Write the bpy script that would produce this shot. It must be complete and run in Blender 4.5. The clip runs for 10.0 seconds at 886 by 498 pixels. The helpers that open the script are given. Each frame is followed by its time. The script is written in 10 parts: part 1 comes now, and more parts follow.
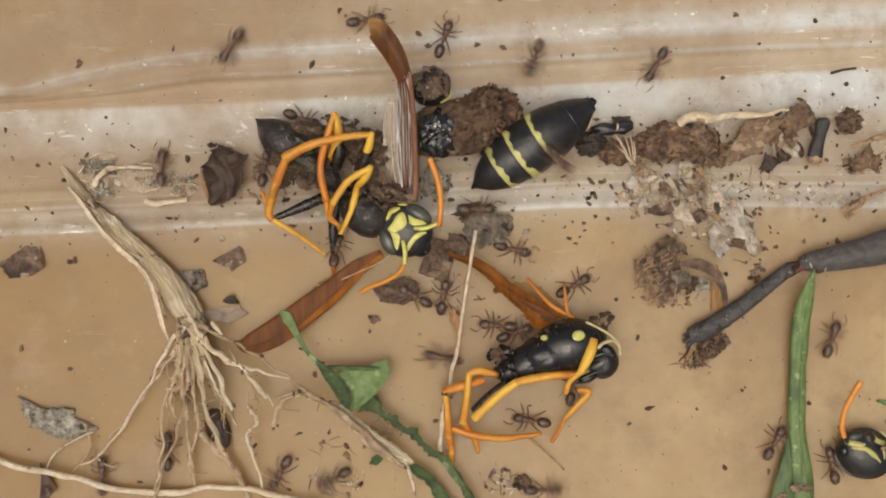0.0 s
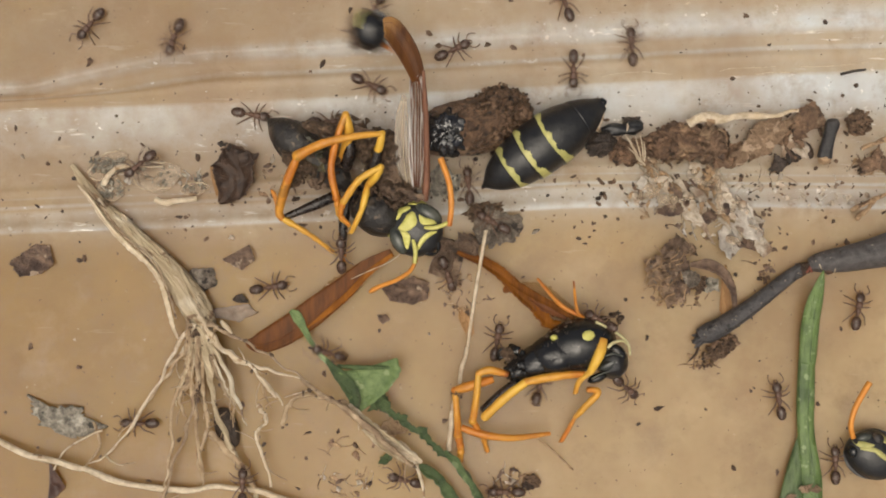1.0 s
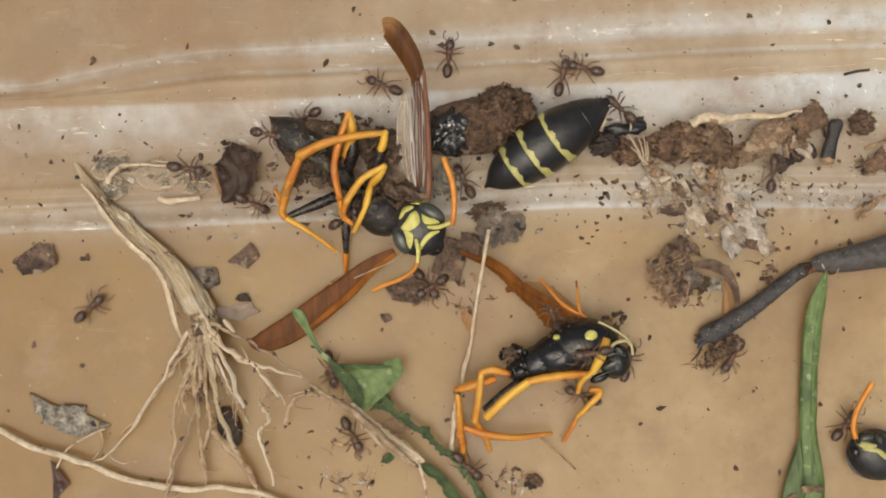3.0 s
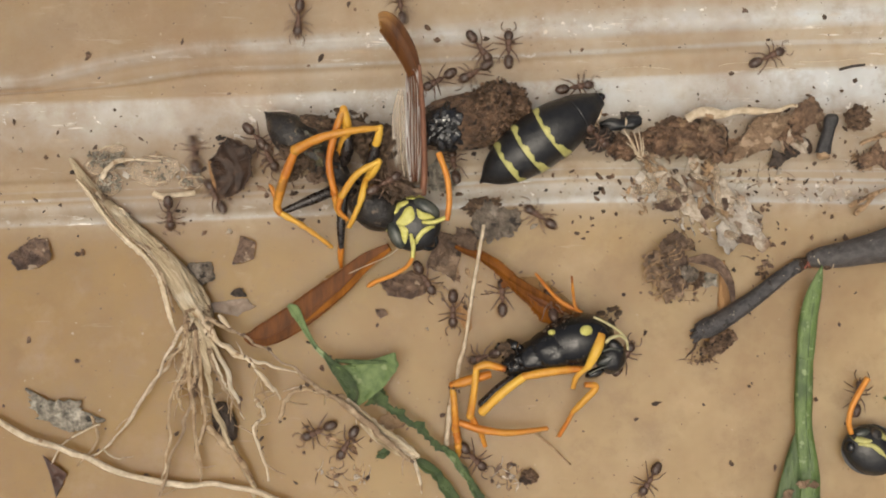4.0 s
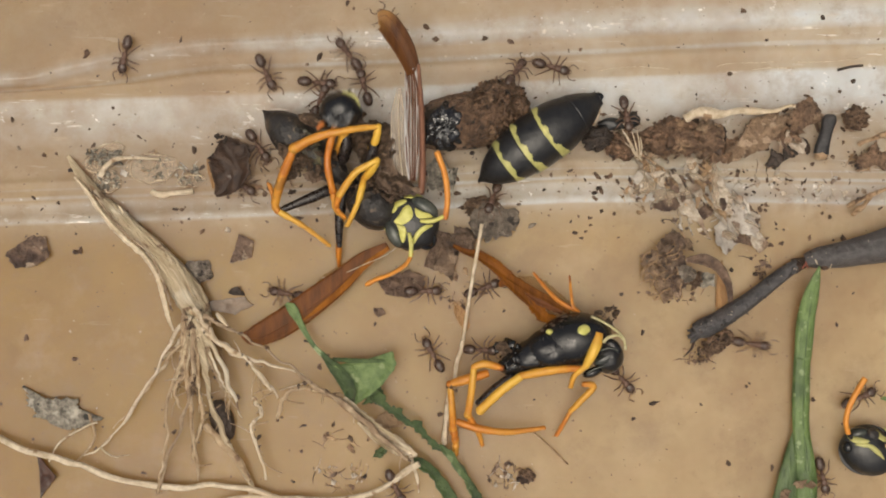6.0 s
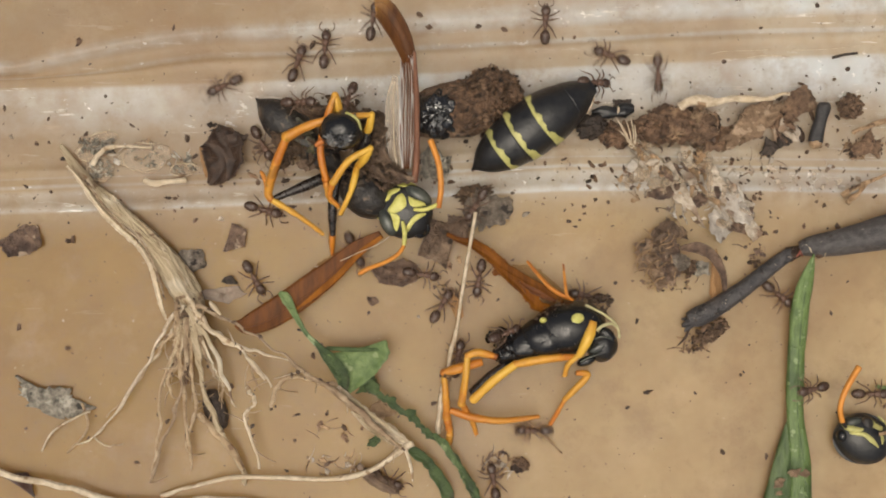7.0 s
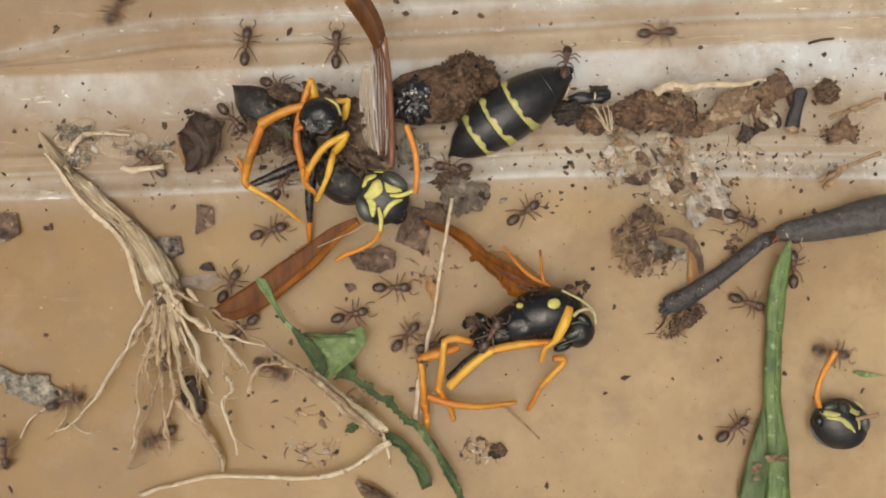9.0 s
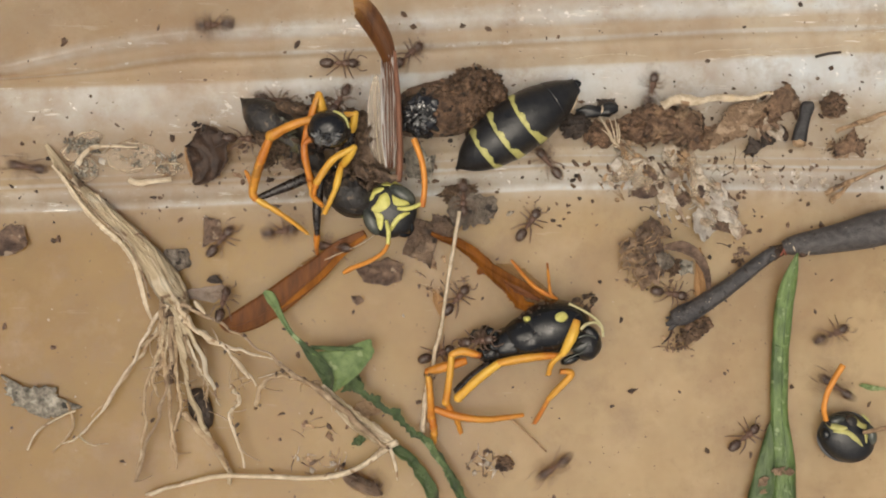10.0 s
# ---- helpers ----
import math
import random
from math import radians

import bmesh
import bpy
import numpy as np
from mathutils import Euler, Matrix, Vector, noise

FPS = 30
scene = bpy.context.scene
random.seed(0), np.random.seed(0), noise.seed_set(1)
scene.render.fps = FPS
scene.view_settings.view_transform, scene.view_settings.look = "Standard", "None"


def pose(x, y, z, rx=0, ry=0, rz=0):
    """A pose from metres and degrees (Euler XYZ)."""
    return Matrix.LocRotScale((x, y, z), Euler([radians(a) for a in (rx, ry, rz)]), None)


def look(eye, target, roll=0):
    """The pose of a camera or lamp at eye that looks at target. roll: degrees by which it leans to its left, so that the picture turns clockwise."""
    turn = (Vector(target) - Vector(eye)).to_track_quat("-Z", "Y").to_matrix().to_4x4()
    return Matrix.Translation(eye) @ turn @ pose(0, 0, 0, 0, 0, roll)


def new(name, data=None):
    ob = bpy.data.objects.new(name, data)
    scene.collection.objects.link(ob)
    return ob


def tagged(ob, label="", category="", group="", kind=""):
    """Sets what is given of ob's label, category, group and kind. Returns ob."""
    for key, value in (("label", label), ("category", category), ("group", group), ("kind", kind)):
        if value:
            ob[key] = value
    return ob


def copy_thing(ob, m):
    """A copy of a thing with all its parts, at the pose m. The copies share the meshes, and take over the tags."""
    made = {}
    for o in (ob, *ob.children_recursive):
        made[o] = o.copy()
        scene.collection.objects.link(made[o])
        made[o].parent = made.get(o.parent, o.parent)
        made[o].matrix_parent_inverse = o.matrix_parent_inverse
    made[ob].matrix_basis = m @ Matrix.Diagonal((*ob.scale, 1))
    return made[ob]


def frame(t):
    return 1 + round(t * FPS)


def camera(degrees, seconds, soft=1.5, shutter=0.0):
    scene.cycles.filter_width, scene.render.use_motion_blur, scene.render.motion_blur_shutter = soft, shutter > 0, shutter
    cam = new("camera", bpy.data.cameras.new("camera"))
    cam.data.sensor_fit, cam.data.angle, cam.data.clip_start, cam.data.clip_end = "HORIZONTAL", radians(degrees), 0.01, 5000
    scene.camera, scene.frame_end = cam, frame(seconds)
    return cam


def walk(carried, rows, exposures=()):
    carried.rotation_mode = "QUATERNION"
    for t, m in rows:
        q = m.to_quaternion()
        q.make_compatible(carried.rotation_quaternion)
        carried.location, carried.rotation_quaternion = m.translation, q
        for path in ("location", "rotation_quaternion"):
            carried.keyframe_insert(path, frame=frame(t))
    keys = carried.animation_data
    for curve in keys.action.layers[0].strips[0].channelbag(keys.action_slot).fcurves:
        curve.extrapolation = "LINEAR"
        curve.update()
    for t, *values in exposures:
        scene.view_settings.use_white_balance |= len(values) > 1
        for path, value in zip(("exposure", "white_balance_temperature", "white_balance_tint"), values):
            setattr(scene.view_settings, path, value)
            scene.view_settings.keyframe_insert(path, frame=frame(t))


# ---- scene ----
EXPOSURE = -0.31
cam = camera(40, 10.0, 1.9, 0.7)
walk(cam, [
    (0, pose(0.000061, 0.000023, 0.067280, -0.016, 0.047, -0.013)),
    (0.5, pose(-0.000005, 0.000068, 0.067327, 0.070, -0.063, -0.010)),
    (1, pose(-0.000596, -0.000182, 0.067328, 0.140, -0.056, 0.194)),
    (1.5, pose(-0.000379, 0.000317, 0.067358, 0.041, 0.033, 0.199)),
    (2, pose(-0.000456, 0.000000, 0.067341, 0.168, 0.079, 0.143)),
    (2.5, pose(-0.000720, 0.000027, 0.067338, 0.027, 0.001, 0.318)),
    (4, pose(-0.000343, -0.000285, 0.067295, -0.024, 0.067, 0.311)),
    (4.5, pose(-0.000216, -0.000105, 0.067259, -0.069, 0.019, 0.318)),
    (5, pose(-0.000366, -0.000048, 0.067317, 0.042, -0.047, 0.363)),
    (6.5, pose(-0.000330, -0.000599, 0.067302, -0.105, -0.035, 0.517)),
    (7, pose(-0.000112, -0.000730, 0.067163, -0.219, -0.129, 0.449)),
    (7.5, pose(0.000142, -0.000314, 0.067240, -0.011, -0.015, 0.554)),
    (8, pose(0.000150, -0.000554, 0.067224, 0.009, -0.006, 0.537)),
    (8.5, pose(0.000180, -0.000847, 0.067234, -0.360, -0.354, 0.529)),
    (9, pose(0.001195, -0.001402, 0.067244, -0.280, -0.083, 0.314)),
    (9.5, pose(0.001016, -0.001298, 0.067271, -0.184, -0.183, 0.435)),
    (10, pose(0.000811, -0.000930, 0.067296, -0.083, -0.071, 0.388)),
], exposures=[(0.0, EXPOSURE, 6660, 3.5), (10.0, EXPOSURE, 6660, 3.5)])
SKY_STRENGTH = 0.15
SUN_ENERGY = 0.95

# ---- light ----
world = bpy.data.worlds.new("daylight")
scene.world = world
world.use_nodes = True
wn = world.node_tree.nodes
wl = world.node_tree.links
sky = wn.new("ShaderNodeTexSky")
sky.sky_type = "NISHITA"
sky.sun_disc = False
sky.sun_elevation = radians(80)
sky.sun_rotation = radians(216)
sky.air_density = 0.45
sky.dust_density = 9.0
sky.ozone_density = 0.6
wl.new(sky.outputs["Color"], wn["Background"].inputs["Color"])
wn["Background"].inputs["Strength"].default_value = SKY_STRENGTH
sun = new("sun", bpy.data.lights.new("sun", "SUN"))
sun.data.energy = SUN_ENERGY
sun.data.angle = radians(75)
sun.data.color = (1.0, 0.93, 0.80)
sun.matrix_world = look((-0.10, -0.13, 0.98), (0, 0, 0))

# ---- materials ----
MATS = {}


def surface(name, dark, light, grain=900.0, rough=0.5, bump=0.3, depth=0.00015, gloss=0.5, stain=None, stain_at=0.55,
            stain_scale=220.0, see=0.0, spot=None, coat=0.0, detail=5.0, metal=0.0, stretch=(1, 1, 1), grain_turn=None, island=0.0, tone=None):
    """A procedural surface: grain between two colours, larger stains, optional specks, fine relief."""
    m = bpy.data.materials.new(name)
    m.use_nodes = True
    n, l = m.node_tree.nodes, m.node_tree.links
    b = n["Principled BSDF"]
    tc = n.new("ShaderNodeTexCoord")
    info = n.new("ShaderNodeObjectInfo")
    shift = n.new("ShaderNodeVectorMath")
    shift.operation = "ADD"
    l.new(tc.outputs["Object"], shift.inputs[0])
    l.new(info.outputs["Random"], shift.inputs[1])
    mp = n.new("ShaderNodeMapping")
    mp.inputs["Scale"].default_value = stretch
    if grain_turn is not None:
        mp.vector_type = "TEXTURE"
        mp.inputs["Rotation"].default_value = (0, 0, radians(grain_turn))
    l.new(shift.outputs[0], mp.inputs["Vector"])
    no = n.new("ShaderNodeTexNoise")
    no.inputs["Scale"].default_value = grain
    no.inputs["Detail"].default_value = detail
    no.inputs["Roughness"].default_value = 0.62
    l.new(mp.outputs["Vector"], no.inputs["Vector"])
    ramp = n.new("ShaderNodeValToRGB")
    ramp.color_ramp.elements[0].position, ramp.color_ramp.elements[1].position = 0.32, 0.68
    ramp.color_ramp.elements[0].color, ramp.color_ramp.elements[1].color = (*dark, 1), (*light, 1)
    l.new(no.outputs["Fac"], ramp.inputs["Fac"])
    col = ramp.outputs["Color"]
    for tint, at, size, soft in ((stain, stain_at, stain_scale, 0.14), (spot, 0.62, grain * 0.6, 0.04)):
        if tint is None:
            continue
        n2 = n.new("ShaderNodeTexNoise")
        n2.inputs["Scale"].default_value = size
        n2.inputs["Detail"].default_value = 3
        l.new(shift.outputs[0], n2.inputs["Vector"])
        r2 = n.new("ShaderNodeMapRange")
        r2.inputs["From Min"].default_value, r2.inputs["From Max"].default_value = at, at + soft
        l.new(n2.outputs["Fac"], r2.inputs["Value"])
        mix = n.new("ShaderNodeMix")
        mix.data_type = "RGBA"
        mix.inputs["B"].default_value = (*tint, 1)
        l.new(r2.outputs["Result"], mix.inputs["Factor"])
        l.new(col, mix.inputs["A"])
        col = mix.outputs["Result"]
    if tone is not None:
        at = n.new("ShaderNodeAttribute")
        at.attribute_name = "tone"
        push = n.new("ShaderNodeMath")
        push.operation, push.use_clamp = "MULTIPLY_ADD", True
        l.new(no.outputs["Fac"], push.inputs[0])
        push.inputs[1].default_value = 0.7
        shifted = n.new("ShaderNodeMath")
        shifted.operation = "SUBTRACT"
        l.new(at.outputs["Fac"], shifted.inputs[0])
        shifted.inputs[1].default_value = 0.35
        l.new(shifted.outputs[0], push.inputs[2])
        mix = n.new("ShaderNodeMix")
        mix.data_type = "RGBA"
        mix.inputs["B"].default_value = (*tone, 1)
        l.new(push.outputs[0], mix.inputs["Factor"])
        l.new(col, mix.inputs["A"])
        col = mix.outputs["Result"]
    if island:
        geo = n.new("ShaderNodeNewGeometry")
        span = n.new("ShaderNodeMapRange")
        span.inputs["To Min"].default_value, span.inputs["To Max"].default_value = 1 - island, 1 + island
        l.new(geo.outputs["Random Per Island"], span.inputs["Value"])
        scaled = n.new("ShaderNodeVectorMath")
        scaled.operation = "SCALE"
        l.new(col, scaled.inputs[0])
        l.new(span.outputs["Result"], scaled.inputs["Scale"])
        col = scaled.outputs[0]
    l.new(col, b.inputs["Base Color"])
    rr = n.new("ShaderNodeMapRange")
    rr.inputs["To Min"].default_value, rr.inputs["To Max"].default_value = max(rough - 0.12, 0.03), min(rough + 0.12, 1)
    l.new(no.outputs["Fac"], rr.inputs["Value"])
    l.new(rr.outputs["Result"], b.inputs["Roughness"])
    b.inputs["Specular IOR Level"].default_value = gloss
    b.inputs["Transmission Weight"].default_value = see
    b.inputs["Coat Weight"].default_value = coat
    b.inputs["Metallic"].default_value = metal
    bp = n.new("ShaderNodeBump")
    bp.inputs["Strength"].default_value = bump
    bp.inputs["Distance"].default_value = depth
    l.new(no.outputs["Fac"], bp.inputs["Height"])
    l.new(bp.outputs["Normal"], b.inputs["Normal"])
    MATS[name] = m
    return m


def membrane(name, tint, vein, clear, rough=0.25, stretch=(1, 1, 1), through_it=None, gloss=0.5):
    """A thin wing skin: partly clear, with darker veins along it."""
    m = surface(name, tint, vein, grain=700, rough=rough, bump=0.5, stretch=stretch, gloss=gloss)
    n, l = m.node_tree.nodes, m.node_tree.links
    tr = n.new("ShaderNodeBsdfTransparent")
    tr.inputs["Color"].default_value = (*through_it, 1) if through_it else (min(1, tint[0] * 1.6 + 0.3), min(1, tint[1] * 1.6 + 0.25), min(1, tint[2] * 1.6 + 0.2), 1)
    mx = n.new("ShaderNodeMixShader")
    mx.inputs["Fac"].default_value = 1 - clear
    l.new(tr.outputs[0], mx.inputs[1])
    l.new(n["Principled BSDF"].outputs[0], mx.inputs[2])
    l.new(mx.outputs[0], n["Material Output"].inputs["Surface"])
    return m


BLACK = surface("black_chitin", (0.006, 0.006, 0.006), (0.016, 0.015, 0.014), 4500, 0.22, 0.25, depth=0.00005, stain=(0.032, 0.028, 0.024), stain_at=0.60, stain_scale=700, gloss=0.6)
YELLOW = surface("yellow_chitin", (0.50, 0.47, 0.10), (0.70, 0.66, 0.22), 2500, 0.35, 0.4, depth=0.0001, stain=(0.42, 0.38, 0.09), stain_at=0.58, stain_scale=900)
BANDYELLOW = surface("dull_yellow_band", (0.36, 0.34, 0.105), (0.56, 0.52, 0.19), 2500, 0.4, 0.4, depth=0.0001, stain=(0.30, 0.28, 0.10), stain_at=0.56, stain_scale=900)
ORANGE = surface("orange_chitin", (0.40, 0.115, 0.012), (0.60, 0.225, 0.022), 1100, 0.38, 0.8, depth=0.00015, stain=(0.50, 0.155, 0.016), stain_at=0.55, stain_scale=300, spot=(0.26, 0.075, 0.012), tone=(0.70, 0.42, 0.055))
AMBER = surface("amber_chitin", (0.56, 0.20, 0.022), (0.70, 0.29, 0.045), 1500, 0.45, 0.5, depth=0.0001, stain=(0.46, 0.14, 0.018), stain_at=0.58, stain_scale=400)
BLACKDUST = surface("dusty_black_chitin", (0.009, 0.008, 0.008), (0.036, 0.030, 0.025), 3000, 0.36, 0.8, stain=(0.095, 0.066, 0.042), stain_at=0.58, stain_scale=1000, spot=(0.15, 0.11, 0.075))
EYE = surface("dark_eye", (0.036, 0.040, 0.034), (0.105, 0.110, 0.090), 1400, 0.22, 0.15, depth=0.00005, stain=(0.022, 0.024, 0.021), stain_at=0.54, stain_scale=600)
BROWNLEG = surface("brown_black_chitin", (0.010, 0.008, 0.007), (0.035, 0.025, 0.02), 2500, 0.28, 0.4)
DUST = surface("dusty_chitin", (0.045, 0.028, 0.017), (0.19, 0.118, 0.070), 3500, 0.6, 1.0, depth=0.0005, stain=(0.024, 0.017, 0.013), stain_at=0.6, stain_scale=900, spot=(0.28, 0.19, 0.12))
WING = membrane("amber_wing", (0.200, 0.066, 0.010), (0.075, 0.024, 0.004), 0.12, 0.40, (2.4, 0.5, 1), (0.88, 0.60, 0.28), 0.16)
WINGORANGE = membrane("orange_wing", (0.36, 0.130, 0.014), (0.17, 0.055, 0.007), 0.15, 0.5, (2.4, 0.5, 1), (0.92, 0.68, 0.36), 0.1)
WINGRUST = membrane("rust_wing", (0.25, 0.088, 0.012), (0.085, 0.028, 0.005), 0.14, 0.5, (2.4, 0.5, 1), (0.90, 0.64, 0.32), 0.1)
VEIL = membrane("faint_wing_veil", (0.34, 0.18, 0.065), (0.22, 0.10, 0.035), 0.92, 0.3, (1, 1, 1), (0.97, 0.92, 0.83), 0.3)
WINGTIP = surface("brown_wing_tip", (0.060, 0.021, 0.006), (0.125, 0.047, 0.011), 900, 0.40, 0.5, depth=0.0001, stretch=(2.5, 0.5, 1), tone=(0.36, 0.185, 0.055), gloss=0.25)
WINGPALE = membrane("pale_wing", (0.97, 0.95, 0.92), (0.20, 0.12, 0.08), 0.28, 0.12, (9.0, 0.25, 0.25), (0.97, 0.95, 0.92))
WINGCLEAR = membrane("clear_wing", (0.80, 0.74, 0.66), (0.50, 0.40, 0.30), 0.68, 0.15, (5.0, 0.3, 0.3), (0.96, 0.93, 0.89))
VEIN = surface("wing_vein", (0.085, 0.026, 0.006), (0.16, 0.052, 0.011), 2200, 0.55, 0.5, gloss=0.3)
CHARSTALK = surface("dull_black_stalk", (0.018, 0.017, 0.018), (0.055, 0.050, 0.048), 2400, 0.5, 0.8, depth=0.0002, stain=(0.080, 0.066, 0.056), stain_at=0.58, stain_scale=500)
HEADBLACK = surface("satin_black_chitin", (0.009, 0.009, 0.010), (0.022, 0.021, 0.020), 2500, 0.33, 0.5, depth=0.0001, stain=(0.042, 0.039, 0.035), stain_at=0.60, stain_scale=700, gloss=0.55)
PALERIM = surface("pale_yellow_rim", (0.42, 0.37, 0.16), (0.62, 0.56, 0.32), 2500, 0.45, 0.5)
ANTBAND = surface("ant_pale_band", (0.13, 0.085, 0.058), (0.22, 0.155, 0.11), 4000, 0.35, 0.3)
REDVEIN = surface("red_brown_vein", (0.135, 0.055, 0.030), (0.27, 0.125, 0.072), 1500, 0.38, 0.5, depth=0.0001, stretch=(3, 0.4, 1))
# grey of torn innards; its pale spots paint wet glints
WETGREY = surface("wet_innards_and_glints", (0.015, 0.015, 0.016), (0.16, 0.158, 0.152), 1800, 0.06, 0.5, depth=0.0002, spot=(0.55, 0.54, 0.51), island=0.8, gloss=1.0)
ANTDARK = surface("ant_dark_brown", (0.040, 0.024, 0.017), (0.095, 0.056, 0.039), 3000, 0.26, 0.3)
ANTRED = surface("ant_red_brown", (0.080, 0.043, 0.028), (0.16, 0.088, 0.058), 3500, 0.42, 0.4)
ANTLEG = surface("ant_leg_brown", (0.105, 0.062, 0.040), (0.20, 0.125, 0.082), 4000, 0.5, 0.2)
ROOT = surface("dry_root", (0.30, 0.195, 0.105), (0.56, 0.42, 0.265), 1900, 0.75, 1.0, depth=0.0003, stain=(0.70, 0.59, 0.43), stain_at=0.57, stain_scale=700, spot=(0.20, 0.12, 0.066))
STALK = surface("dry_root_stalk", (0.33, 0.245, 0.140), (0.64, 0.525, 0.355), 1700, 0.65, 1.0, depth=0.0005, stain=(0.78, 0.71, 0.57), stain_at=0.52, stain_scale=300, spot=(0.22, 0.14, 0.08), stretch=(4, 0.7, 1), grain_turn=-52)
ROOTDARK = surface("dark_root", (0.21, 0.135, 0.078), (0.45, 0.33, 0.21), 1900, 0.75, 1.0, depth=0.0003, stain=(0.58, 0.45, 0.30), stain_at=0.57, stain_scale=700, spot=(0.10, 0.06, 0.036))
STRAW = surface("pale_straw", (0.42, 0.32, 0.205), (0.74, 0.63, 0.47), 1800, 0.7, 0.8, depth=0.0002, stain=(0.60, 0.47, 0.31), stain_at=0.55, stain_scale=500, spot=(0.30, 0.19, 0.105))
LEAF = surface("green_leaf", (0.026, 0.047, 0.014), (0.078, 0.116, 0.036), 1500, 0.5, 1.0, depth=0.0004, stain=(0.05, 0.045, 0.022), stain_at=0.56, stain_scale=600, spot=(0.14, 0.18, 0.07))
LEAFMID = surface("green_leaf_mid", (0.042, 0.075, 0.022), (0.110, 0.160, 0.055), 1500, 0.5, 1.0, depth=0.0004, stain=(0.03, 0.045, 0.018), stain_at=0.52, stain_scale=500, spot=(0.20, 0.25, 0.11))
LEAFPALE = surface("green_leaf_underside", (0.090, 0.145, 0.042), (0.185, 0.255, 0.090), 1800, 0.45, 0.8, depth=0.0003, stain=(0.065, 0.110, 0.034), stain_at=0.5, stain_scale=400, spot=(0.25, 0.31, 0.14))
BLADE = surface("grass_green", (0.075, 0.125, 0.030), (0.165, 0.245, 0.075), 3000, 0.36, 0.9, depth=0.0002, stain=(0.055, 0.095, 0.026), stain_at=0.48, stain_scale=420, stretch=(1, 0.3, 1), spot=(0.24, 0.31, 0.14))
SHEATH = surface("dull_grass_green", (0.045, 0.075, 0.024), (0.105, 0.155, 0.052), 3000, 0.4, 0.8, depth=0.0002, stain=(0.075, 0.085, 0.038), stain_at=0.5, stain_scale=350, stretch=(1, 0.3, 1))
BARK = surface("dark_twig_bark", (0.036, 0.033, 0.034), (0.095, 0.087, 0.085), 2800, 0.5, 1.0, depth=0.0002, stain=(0.085, 0.066, 0.056), stain_at=0.56, stain_scale=250, spot=(0.024, 0.021, 0.021))
BARKRED = surface("reddish_twig_bark", (0.046, 0.041, 0.040), (0.112, 0.100, 0.095), 2400, 0.45, 1.0, depth=0.0002, stain=(0.165, 0.092, 0.060), stain_at=0.55, stain_scale=150)
PUPA = surface("dark_pupa_case", (0.040, 0.023, 0.014), (0.235, 0.138, 0.080), 2600, 0.40, 1.0, depth=0.0005, stain=(0.34, 0.22, 0.135), stain_at=0.58, stain_scale=900, spot=(0.020, 0.013, 0.010), island=0.35)
REDBIT = surface("red_torn_fibre", (0.13, 0.030, 0.018), (0.30, 0.09, 0.05), 2500, 0.4, 0.8)
SOIL = surface("brown_soil", (0.075, 0.043, 0.026), (0.31, 0.195, 0.12), 3200, 0.7, 1.0, depth=0.0006, spot=(0.03, 0.020, 0.015), stain=(0.40, 0.265, 0.165), stain_at=0.58, stain_scale=900, island=0.4)
CRUST = surface("brown_bark_crumb", (0.090, 0.052, 0.032), (0.33, 0.205, 0.125), 2600, 0.6, 1.0, depth=0.0005, spot=(0.042, 0.026, 0.018), stain=(0.44, 0.31, 0.20), stain_at=0.57, stain_scale=800, island=0.45)
TARRY = surface("wet_black", (0.006, 0.006, 0.007), (0.026, 0.024, 0.023), 1500, 0.10, 0.5, depth=0.0002, gloss=1.0)
CHAR = surface("black_crumb", (0.016, 0.012, 0.010), (0.075, 0.052, 0.038), 4000, 0.6, 1.0, island=0.3)
GRIT = surface("dark_grit", (0.030, 0.019, 0.013), (0.15, 0.09, 0.055), 1500, 0.7, 1.0, island=0.6)
GREYFLAKE = surface("grey_mottled_flake", (0.085, 0.075, 0.06), (0.44, 0.39, 0.31), 2600, 0.8, 1.0, depth=0.0004, spot=(0.05, 0.046, 0.04), stain=(0.56, 0.51, 0.42), stain_at=0.57, stain_scale=1300, island=0.35)
DARKFLAKE = surface("brown_shell_flake", (0.022, 0.013, 0.009), (0.075, 0.043, 0.027), 1800, 0.42, 0.7, depth=0.0003, stain=(0.15, 0.085, 0.048), stain_at=0.58, stain_scale=450, gloss=0.35)
SEED = surface("red_brown_seed", (0.040, 0.018, 0.012), (0.105, 0.052, 0.034), 1500, 0.4, 0.5, depth=0.0002, stain=(0.025, 0.012, 0.009), stain_at=0.5, stain_scale=400)
CLODRED = surface("matted_red_soil", (0.085, 0.046, 0.027), (0.32, 0.195, 0.118), 2400, 0.5, 1.0, depth=0.0005, stain=(0.46, 0.31, 0.185), stain_at=0.56, stain_scale=600, spot=(0.04, 0.024, 0.016), island=0.5)
BROWNSKIN = surface("brown_dry_skin", (0.065, 0.041, 0.027), (0.215, 0.142, 0.094), 1500, 0.42, 1.0, depth=0.0006, stain=(0.30, 0.21, 0.14), stain_at=0.58, stain_scale=600, spot=(0.04, 0.026, 0.018))
HUSK = surface("grey_brown_husk", (0.075, 0.058, 0.044), (0.285, 0.232, 0.178), 2400, 0.5, 1.0, depth=0.0005, stain=(0.44, 0.38, 0.31), stain_at=0.60, stain_scale=900, spot=(0.04, 0.03, 0.024))
BRACT = surface("brown_bract", (0.070, 0.042, 0.029), (0.25, 0.162, 0.110), 2200, 0.5, 1.0, depth=0.0004, stain=(0.052, 0.030, 0.022), stain_at=0.52, stain_scale=420, spot=(0.36, 0.27, 0.19))
